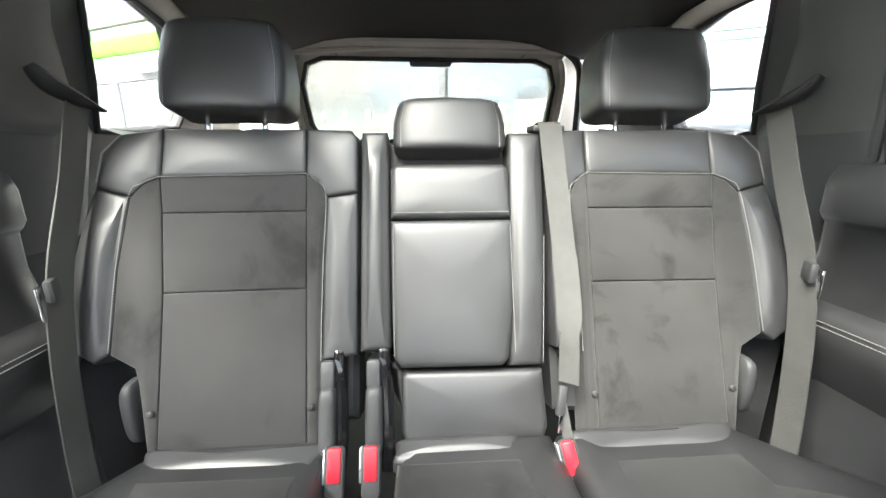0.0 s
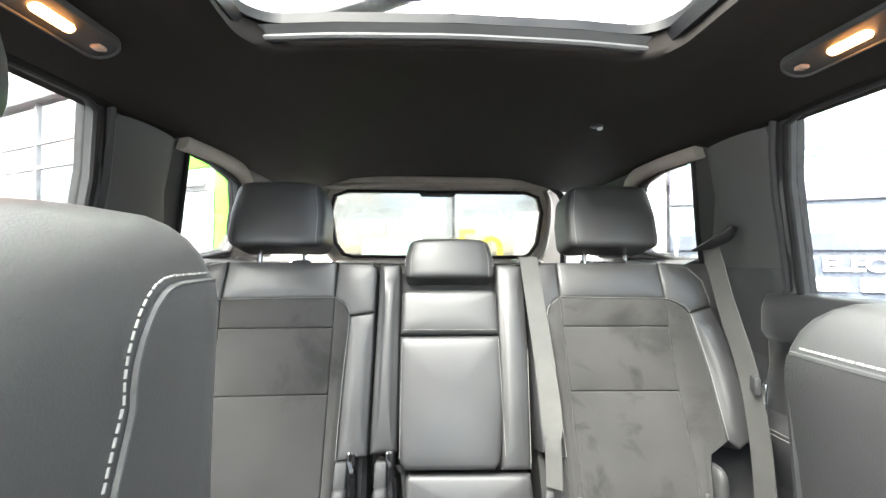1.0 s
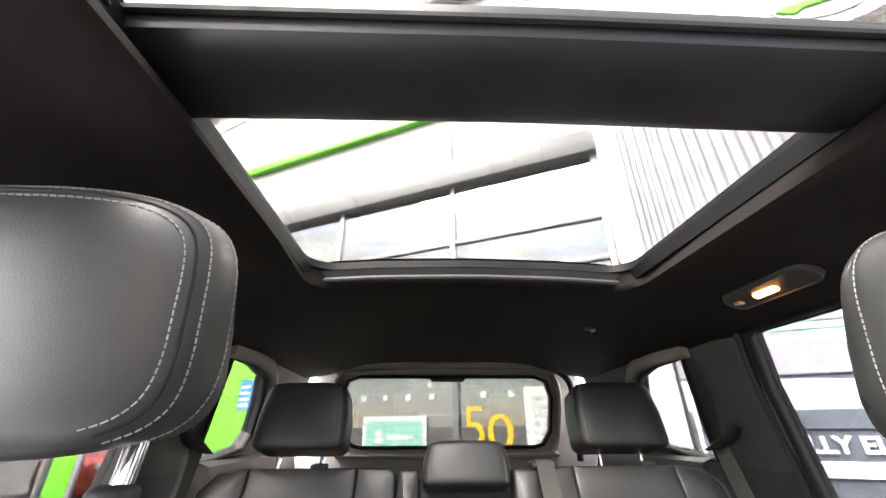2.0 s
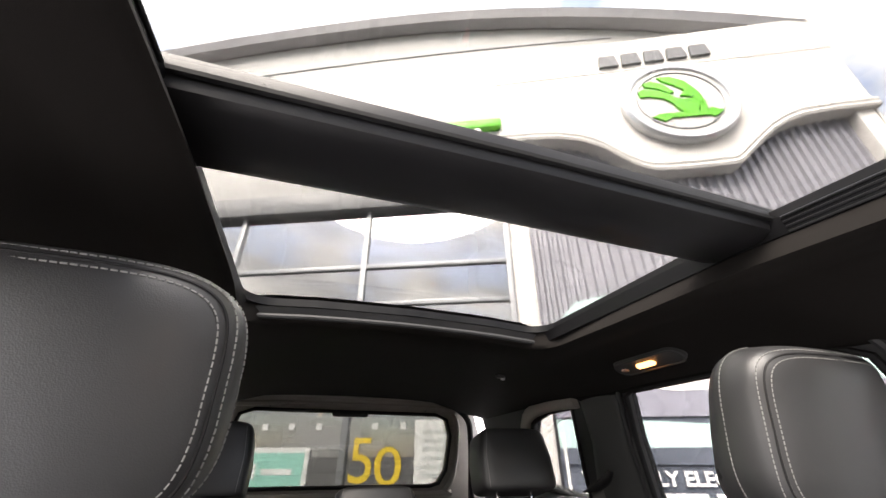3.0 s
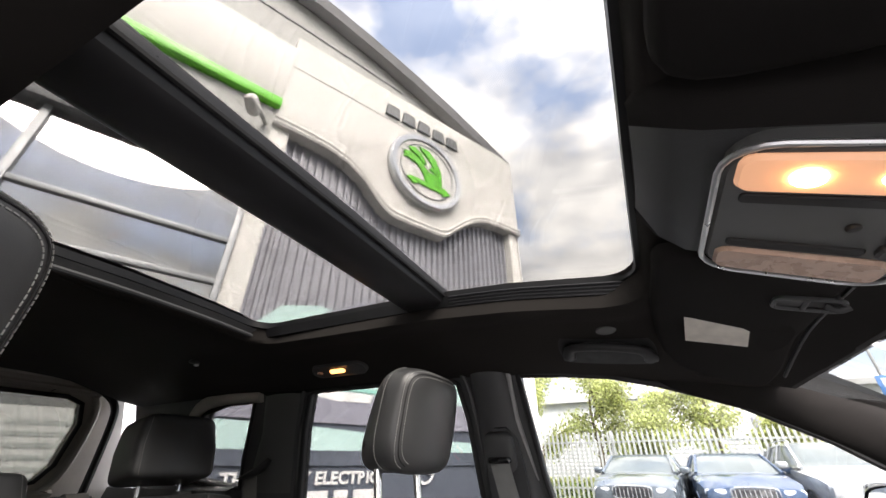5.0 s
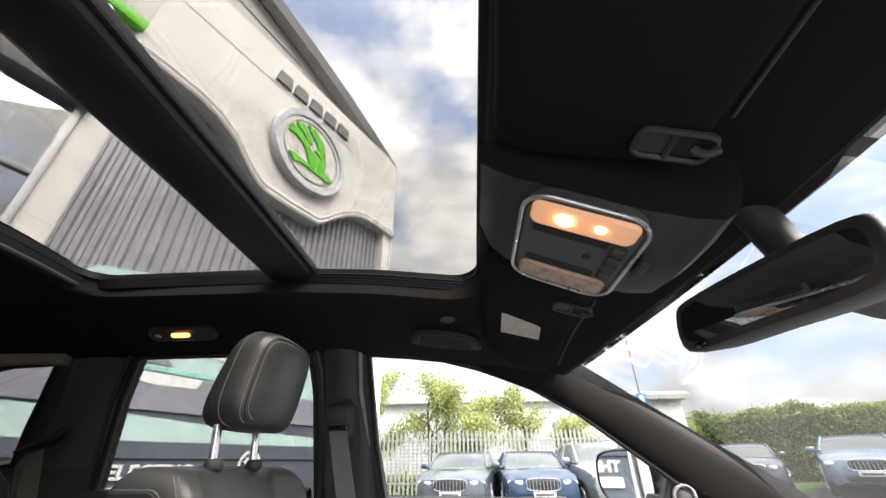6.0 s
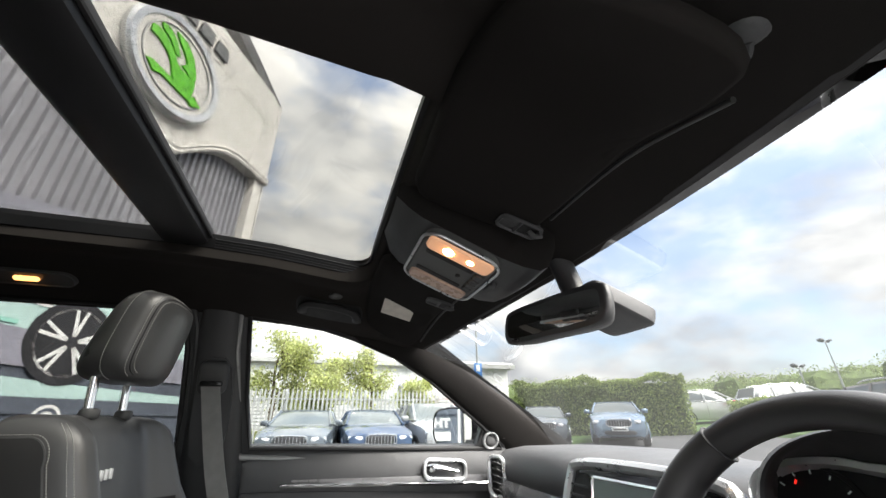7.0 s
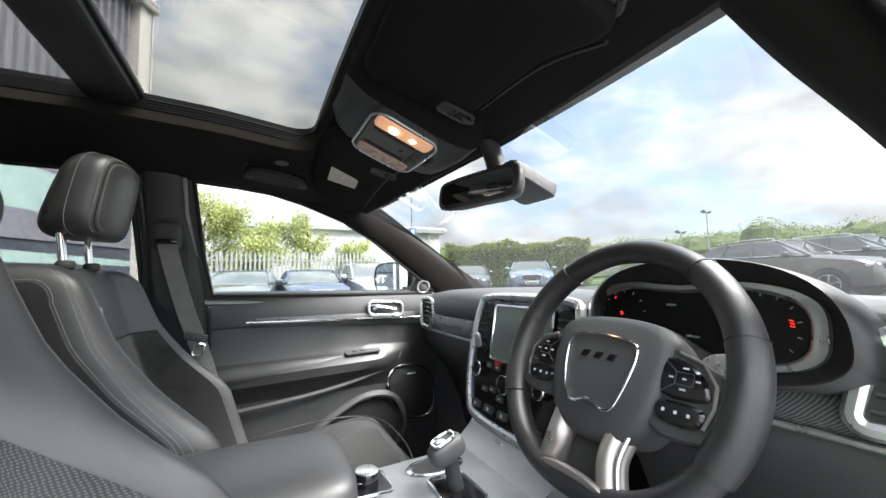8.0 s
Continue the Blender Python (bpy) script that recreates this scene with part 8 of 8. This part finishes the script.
            part("rim_edge", tube(B(), [m @ (c + Vector((r * 0.67 * math.cos(a), s * 0.118, r * 0.67 * math.sin(a)))) for a in np.linspace(0, 2 * math.pi, 24, endpoint=False)], 0.012, 6, closed=True), ALLOY, w)
            part("wheel_arch", tube(B(), [m @ (c + Vector(((r + 0.045) * math.cos(a), s * 0.105, (r + 0.045) * math.sin(a)))) for a in np.linspace(-0.25, math.pi + 0.25, 16)], 0.022, 6), RUBBER if suv else colour, root)
        part("door_mirror", sup(B(), m @ Vector((-0.55, s * 0.99, 1.10 + lift)), (0.09, 0.11, 0.075), 0.6, 0.6, None, 16, 8), colour, root)
        part("headlamp", sup(B(), m @ Vector((-2.14, s * 0.62, 0.74 + lift)), (0.10, 0.2, 0.06), 0.6, 0.6, rot(0, 0, -18 * s) , 16, 8), LAMP_GLASS, root, "clear headlamp")
        part("rear_lamp", sup(B(), m @ Vector((2.24, s * 0.66, 0.92 + lift)), (0.06, 0.14, 0.07), 0.6, 0.6, None, 16, 8), RED, root, "red rear lamp")
        part("door_line", tube(B(), [m @ Vector((0.42, s * 0.921, 0.45)), m @ Vector((0.42, s * 0.925, 0.98 + lift))], 0.006, 6), RUBBER, root)
        for x in (0.25, 1.15):
            part("door_handle", box(B(), m @ Vector((x, s * 0.925, 0.93 + lift)), (0.16, 0.02, 0.03) if abs(m[0][0]) > 0.7 else (0.02, 0.16, 0.03), 0.008), colour, root)
    grille = part("grille", sup(B(), m @ Vector((-2.27, 0, 0.70 + lift)), (0.05, 0.36, 0.11), 0.4, 0.35, m.to_3x3(), 20, 10), BLACKISH, root, "black ribbed grille")
    for k in range(9):
        part("rib", box(B(), m @ Vector((-2.322, -0.32 + 0.08 * k, 0.70 + lift)), (0.014, 0.014, 0.19), 0, rot=m.to_3x3()), ALLOY, grille)
    part("grille_surround", tube(B(), [m @ Vector((-2.31, y, z + lift)) for y, z in curl([(-0.38, 0.72), (-0.3, 0.82), (0.3, 0.82), (0.38, 0.72), (0.3, 0.6), (-0.3, 0.6)], 3)], 0.014, 6, closed=True), CHROME, root, "chrome grille surround")
    part("bumper_intake", sup(B(), m @ Vector((-2.27, 0, 0.42 + lift * 0.6)), (0.06, 0.5, 0.07), 0.4, 0.4, m.to_3x3(), 18, 8), BLACKISH, root)
    part("number_plate", box(B(), m @ Vector((-2.335, 0, 0.52 + lift * 0.6)), (0.012, 0.5, 0.105), 0.004, rot=m.to_3x3()), PAPER, root, "white number plate")
    part("plate_bar", box(B(), m @ Vector((-2.343, 0, 0.52 + lift * 0.6)), (0.006, 0.4, 0.05), 0.002, rot=m.to_3x3()), INK, root)
    return root


GREY_PAINT = paint("dark_grey_paint", (0.11, 0.13, 0.15))
NAVY = paint("navy_paint", (0.03, 0.06, 0.12))
SILVER_PAINT = paint("silver_paint", (0.42, 0.43, 0.44))
BLUE_PAINT = paint("pale_blue_paint", (0.19, 0.26, 0.34))
BROWN_PAINT = paint("dark_brown_grey_paint", (0.15, 0.142, 0.138))
WHITE_PAINT = paint("white_paint", (0.75, 0.75, 0.74))
RED_PAINT = paint("red_paint", (0.4, 0.03, 0.03))
for nm, col, x, y, a, lab, suv in (
        ("estate_car", GREY_PAINT, 12.2, -0.05, -6, "dark grey estate car parked nose out in a bay", 0.0),
        ("saloon_car", NAVY, 12.2, -1.96, 0, "navy blue saloon car parked nose out in a bay", 0.0),
        ("suv_car", SILVER_PAINT, 12.2, -3.86, 2, "silver suv parked nose out beside other cars", 1.0),
        ("estate_car", RED_PAINT, 12.6, -5.6, 0, "red estate car parked at the end of the row", 0.0),
        ("hatchback_car", GREY_PAINT, 15.0, -9.6, -30, "grey hatchback parked near the hedge", 0.0),
        ("hatchback_car", BLUE_PAINT, 12.6, -11.3, -38, "pale blue hatchback parked facing the car park", 0.0),
        ("suv_car", BROWN_PAINT, 4.85, -14.74, -8.5, "dark brown suv with silver roof rails parked side on", 1.0),
        ("suv_car", GREY_PAINT, 3.9, -17.15, -8.5, "dark grey suv parked behind another suv", 1.0),
        ("delivery_van", WHITE_PAINT, 15.5, -19.6, 60, "white van parked beyond the low hedge", 1.0),
        ("delivery_van", WHITE_PAINT, 12.4, -21.2, 65, "white van parked beyond the low hedge", 1.0),
        ("estate_car", WHITE_PAINT, -9.0, 10.5, 160, "white estate car parked by the showroom", 0.0),
        ("hatchback_car", RED_PAINT, -9.5, 6.5, 170, "red hatchback parked by the showroom", 0.0),
        ("saloon_car", WHITE_PAINT, -2.2 * 0.906 + 7.4 * 0.423, 2.2 * 0.423 + 7.4 * 0.906, 155, "white saloon car displayed inside the showroom", 0.0)):
    parked_car(nm, col, pose(x, y, ground_z(x, y) + (0.03 if "inside" in lab else 0.0), 0, 0, a), lab, suv)


# ---------------------------------------------------------------- fence, trees, hedges
STEEL = shader("galvanised_steel", (0.42, 0.43, 0.42), 0.5, metal=0.5, vary=0.12, scale=3)
BARK = shader("bark", (0.12, 0.09, 0.06), 0.9, vary=0.3, scale=6, bump=0.8, bump_scale=20)


def leaf_material(name, rgb):
    mat = shader(name, rgb, 0.5, vary=0.3, scale=0.8, island=0.45)
    n, l = mat.node_tree.nodes, mat.node_tree.links
    b = n["Principled BSDF"]
    thin = n.new("ShaderNodeBsdfTranslucent")
    l.new(b.inputs["Base Color"].links[0].from_socket, thin.inputs["Color"])
    both = n.new("ShaderNodeMixShader")
    both.inputs["Fac"].default_value = 0.45
    l.new(b.outputs["BSDF"], both.inputs[1])
    l.new(thin.outputs["BSDF"], both.inputs[2])
    l.new(both.outputs["Shader"], n["Material Output"].inputs["Surface"])
    return mat


LEAF = leaf_material("spring_leaf", (0.4, 0.43, 0.17))
LEAF_DARK = leaf_material("hedge_leaf", (0.3, 0.37, 0.12))
WOOD_LEAF = leaf_material("far_tree_leaf", (0.27, 0.32, 0.14))

fence = thing("palisade_fence", (14.6, -4, 0), "grey galvanised palisade fence behind the cars", "fence")
for z in (0.45, 1.75):
    for k in range(6):
        y0 = 9.0 - 2.75 * k
        part("rail", box(B(), (14.65, y0 - 1.375, z + ground_z(14.6, y0 - 1.4) + 0.12), (0.05, 2.74, 0.05), 0.005), STEEL, fence)
for k in range(7):
    y0 = 9.0 - 2.75 * k
    part("post", box(B(), (14.70, y0, 1.1 + ground_z(14.6, y0)), (0.06, 0.1, 2.2), 0.006), STEEL, fence)
bm = B()
pal = [(-0.034, 0.0), (-0.034, 1.95), (-0.020, 2.03), (0.0, 2.12), (0.020, 2.03), (0.034, 1.95), (0.034, 0.0)]
loft(bm, [[(w, u, z) for u, z in pal] for w in (-0.02, -0.012)])
pale0 = part("pale", bm, STEEL, fence, "", 30)
for k in range(110):
    y = 8.95 - 0.15 * k
    ob = pale0 if k == 0 else pale0.copy()
    if k:
        scene.collection.objects.link(ob)
    ob.location = (14.62, y, ground_z(14.6, y) + 0.12)

rng = random.Random(5)


def leaves(pts, size, rng, jitter=0.5):
    """Many small leaf blades round the given points, as one joined mesh."""
    vs, fs = [], []
    for p in pts:
        d = Vector((rng.gauss(0, 1), rng.gauss(0, 1), rng.gauss(0, 0.7))).normalized()
        o = d.orthogonal().normalized()
        o = Matrix.Rotation(rng.uniform(0, 6.28), 3, d) @ o
        s = size * rng.uniform(1 - jitter, 1 + jitter)
        q = d.cross(o)
        i = len(vs)
        vs += [p + o * s, p + q * s * 0.55 + d * s * 0.15, p - o * s * 0.8, p - q * s * 0.55 + d * s * 0.1]
        fs.append((i, i + 1, i + 2, i + 3))
    return vs, fs


def leaf_mesh(name, pts, size, mat, parent, rng, label=""):
    vs, fs = leaves(pts, size, rng)
    me = bpy.data.meshes.new(name)
    me.from_pydata([tuple(v) for v in vs], [], fs)
    me.materials.append(mat)
    ob = new(name, me)
    if parent:
        ob.parent = parent
        ob.matrix_parent_inverse = parent.matrix_basis.inverted()
    if label:
        ob["label"] = label
    return ob


def tree(x, y, h, spread, n, label, mat=LEAF, size=0.062):
    z0 = ground_z(x, y)
    root = thing("tree", (x, y, z0), label, "tree", "trees by the fence")
    r = random.Random(int(x * 31 + y * 17))
    limbs = []
    top = Vector((x + r.uniform(-0.3, 0.3), y + r.uniform(-0.3, 0.3), z0 + h * 0.8))
    base = Vector((x, y, z0))
    bm = tube(B(), smooth_path([base, base.lerp(top, 0.35) + Vector((r.uniform(-0.1, 0.1), r.uniform(-0.1, 0.1), 0)), base.lerp(top, 0.7) + Vector((r.uniform(-0.2, 0.2), r.uniform(-0.2, 0.2), 0)), top], 4), lambda k: 0.11 * (1 - 0.85 * k), 8)
    part("trunk", bm, BARK, root, "brown trunk")
    pts = []
    for k in range(16):
        a, f = r.uniform(0, 6.28), r.uniform(0.3, 0.95)
        s = base.lerp(top, f)
        e = s + Vector((math.cos(a), math.sin(a), r.uniform(0.25, 0.7))) * spread * r.uniform(0.55, 1.1) * (1.15 - f * 0.6)
        mid_ = s.lerp(e, 0.5) + Vector((0, 0, 0.12))
        part("limb", tube(B(), smooth_path([s, mid_, e], 4), lambda q: 0.035 * (1 - 0.8 * q), 6), BARK, root)
        limbs.append((s, mid_, e))
    for i in range(n):
        s, m_, e = r.choice(limbs)
        f = r.uniform(0.25, 1.1)
        c = s.lerp(e, f) + Vector((r.gauss(0, 0.22), r.gauss(0, 0.22), r.gauss(0.05, 0.2))) * spread * 0.55
        pts.append(c)
    leaf_mesh("crown", pts, size, mat, root, r, "light green spring leaves with gaps")
    return root


tree(17.2, 1.6, 5.6, 1.9, 6688, "young tree with light spring leaves behind the fence")
tree(16.8, -0.6, 4.2, 1.5, 7904, "bushy young tree with bright green leaves")
tree(17.5, -2.6, 5.0, 1.5, 3648, "sparse young tree with light spring leaves")
tree(16.6, -4.2, 3.2, 1.2, 6080, "bushy shrub-like tree with bright green leaves")
tree(18.0, 3.8, 5.8, 1.9, 6688, "young tree with light spring leaves behind the fence")
tree(18.5, 6.5, 6.0, 2.0, 6688, "young tree with light spring leaves behind the fence")


def hedge(name, x0, x1, y0, y1, h, n, label, mat=LEAF_DARK, size=0.055, slant=(0, 0)):
    r = random.Random(int(abs(x0 * 7 + y0 * 3) + n))
    pts = []
    zb = ground_z((x0 + x1) / 2, (y0 + y1) / 2)
    for i in range(n):
        x, y = r.uniform(x0, x1), r.uniform(y0, y1)
        top = h * (1 + 0.05 * math.sin(x * 1.7 + y) + 0.03 * math.sin(x * 4.1)) + r.gauss(0, 0.05)
        side = r.random()
        if side < 0.4:
            z = top
        elif side < 0.75:
            z = r.uniform(0, top)
            y = (y1 if slant[0] == 0 else y) + r.gauss(0, 0.07) if slant[0] == 0 else y
            if slant[0]:
                x = x0 + r.gauss(0, 0.07)
        else:
            z = r.uniform(0, top)
        pts.append(Vector((x, y, zb + z)))
    bm = box(B(), ((x0 + x1) / 2, (y0 + y1) / 2, zb + h * 0.46), (x1 - x0 - 0.25, y1 - y0 - 0.25, h * 0.92), 0.15, 3)
    ob = mesh(name, bm, shader(name + "_core", (0.08, 0.12, 0.035), 0.95, vary=0.3, scale=3))
    tagged(ob, label, "hedge", kind="stuff")
    lv = leaf_mesh("leaves", pts, size, mat, None, r)
    lv.parent = ob
    lv["kind"] = "stuff"
    return ob


tall = hedge("tall_hedge", -3.8, 3.8, -0.7, 0.7, 2.4, 26000, "tall clipped green hedge beside the car park")
tall.matrix_world = pose(15.9, -13.1, ground_z(15.9, -13.1), 0, 0, 49)
hedge("low_hedge", 6.6, 12.5, -18.3, -17.0, 1.1, 12000, "low clipped green hedge beside the car park")
hedge("shrub_bank", 15.2, 16.2, -5.5, 7.5, 0.75, 8000, "green shrubs along the foot of the fence", LEAF, 0.055, (1, 0))


def far_wood():
    """A far tree line made of leafy clumps of uneven height round solid cores."""
    r = random.Random(77)
    pts, vs, fs = [], [], []
    for k in range(380):
        a = radians(r.uniform(-100, 30))
        d = r.uniform(52, 75)
        cx, cy = d * math.cos(a), d * math.sin(a)
        h = r.uniform(3.7, 5.0) + 0.5 * math.sin(a * 9) + ground_z(cx, cy) * 0.8
        w = r.uniform(2.4, 4.6)
        for i in range(1000):
            v = Vector((r.gauss(0, 1), r.gauss(0, 1), r.gauss(0, 1))).normalized() * r.uniform(0.78, 0.98)
            pts.append(Vector((cx + v.x * w, cy + v.y * w, max(0.2, h * 0.55 + v.z * h * 0.5))))
        base = len(vs)
        for j in range(6):
            b = -1.3 + 2.6 * j / 5
            for i in range(9):
                c = 2 * math.pi * i / 9
                q = r.uniform(0.62, 0.84)
                vs.append((cx + w * q * math.cos(b) * math.cos(c), cy + w * q * math.cos(b) * math.sin(c), max(0.0, h * 0.55 + h * 0.5 * q * math.sin(b))))
        for j in range(5):
            for i in range(9):
                fs.append((base + j * 9 + i, base + j * 9 + (i + 1) % 9, base + (j + 1) * 9 + (i + 1) % 9, base + (j + 1) * 9 + i))
        fs.append(tuple(base + 45 + i for i in range(9)))
    me = bpy.data.meshes.new("far_wood_core")
    me.from_pydata(vs, [], fs)
    me.materials.append(shader("far_wood_inner_leaf", (0.1, 0.14, 0.045), 0.95, vary=0.3, scale=2))
    core = new("far_wood_core", me)
    tagged(core, "dense inner mass of the far green trees", "trees", kind="stuff")
    ob = leaf_mesh("far_woods", pts, 0.1, WOOD_LEAF, None, r)
    tagged(ob, "far line of green trees beyond the car park", "trees", kind="stuff")


far_wood()


# ---------------------------------------------------------------- far building, lamps, mirror
def far_building():
    root = thing("white_warehouse", (28, -9, 0), "white ribbed warehouse with a grey roof edge", "building")
    x0, x1, y0, y1, h = 27.0, 40.0, -14.0, 6.0, 4.9
    part("wall", box(B(), ((x0 + x1) / 2, (y0 + y1) / 2, h / 2), (x1 - x0, y1 - y0, h), 0.02), shader("white_ribbed_wall", (0.66, 0.66, 0.64), 0.5, vary=0.06, scale=0.6), root, "white steel wall")
    for k in range(12):
        part("wall_rib", box(B(), (x0 - 0.02, (y0 + y1) / 2, 0.35 + 0.2 * k), (0.05, y1 - y0, 0.05), 0.01), GREY_PANEL, root)
    part("roof", loft(B(), [[(x, y, z) for x, z in ((x0 - 0.4, h - 0.05), (x0 - 0.4, h + 0.25), (x0 + 0.2, h + 0.5), (x1, h + 0.6))] for y in (y0 - 0.5, y1 + 0.5)], closed=False), GREY_PANEL, root, "light grey roof edge")
    part("roof_end", box(B(), ((x0 + x1) / 2, y0 - 0.3, h + 0.2), (x1 - x0, 0.4, 0.45), 0.02), GREY_PANEL, root)
    for y in (-12.6, -6.0):
        part("wall_vent", box(B(), (x0 - 0.06, y, 3.3), (0.1, 0.9, 0.7), 0.02), LAVENDER, root, "grey wall louvre")
    part("door", box(B(), (x0 - 0.05, -9.5, 1.05), (0.08, 1.0, 2.1), 0.01), ALU, root)


far_building()


def lamp_post(x, y, h, label, sign=False):
    z = ground_z(x, y)
    root = thing("lamp_post", (x, y, z), label, "lamp post", "lamp posts")
    part("pole", tube(B(), [(x, y, z), (x, y, z + h * 0.5), (x, y, z + h)], lambda k: 0.075 - 0.035 * k, 10), STEEL, root, "grey steel pole")
    part("cross_arm", tube(B(), [(x, y - 0.45, z + h), (x, y + 0.45, z + h)], 0.03, 8), STEEL, root)
    for s in (-1, 1):
        part("floodlight", box(B(), (x, y + s * 0.42, z + h + 0.12), (0.32, 0.34, 0.16), 0.03, rot=rot(18 * s, 12)), DARK_ALU, root, "grey floodlight head")
    if sign:
        part("sign_plate", box(B(), (x - 0.08, y, z + 3.6), (0.03, 0.5, 0.75), 0.01), SKYBLUE, root, "blue sign plate")
        part("sign_mark", box(B(), (x - 0.1, y, z + 3.7), (0.01, 0.22, 0.35), 0.005), PAPER, root)


lamp_post(20.5, -8.9, 8.6, "grey lamp post with twin floodlights and a blue sign", True)
lamp_post(18.1, -35.6, 6.4 - ground_z(18.1, -35.6), "tall lamp post with floodlights beyond the hedge")
lamp_post(18.8, -32.9, 4.6 - ground_z(18.8, -32.9), "short lamp post beyond the parked cars")


def wing_mirror():
    root = thing("wing_mirror", (0.86, -0.86, 1.16), "black passenger door mirror outside the window", "mirror")
    m = frame_of((0.915, -0.85, 1.242), (-0.90, -0.44, 0), (0, 0, 1))
    if m.to_3x3().col[2].y < 0:
        m = m @ Matrix.Rotation(math.pi, 4, "Y")
    shape = curl([(-0.115, 0.01), (-0.10, 0.062), (-0.04, 0.078), (0.06, 0.076), (0.105, 0.055), (0.112, 0.0), (0.10, -0.052), (0.04, -0.07), (-0.06, -0.068), (-0.105, -0.04)], 3)
    part("shell", loft(B(), [[m @ Vector((x * k, y * k, z)) for x, y in shape] for k, z in ((0.45, -0.11), (0.8, -0.085), (0.98, -0.03), (1.0, 0.0), (0.95, 0.006), (0.9, 0.0))]), GLOSS_BLACK, root, "gloss black shell", 50)
    part("mirror_glass", plate(B(), [(x * 0.9, y * 0.9) for x, y in shape], m, 0.0, 0.003), MIRROR, root, "silvered glass")
    part("arm", tube(B(), [(0.90, -0.90, 1.19), (0.82, -0.90, 1.185), (0.77, -0.90, 1.185)], 0.03, 10, flat=0.6), PLASTIC, root)


wing_mirror()
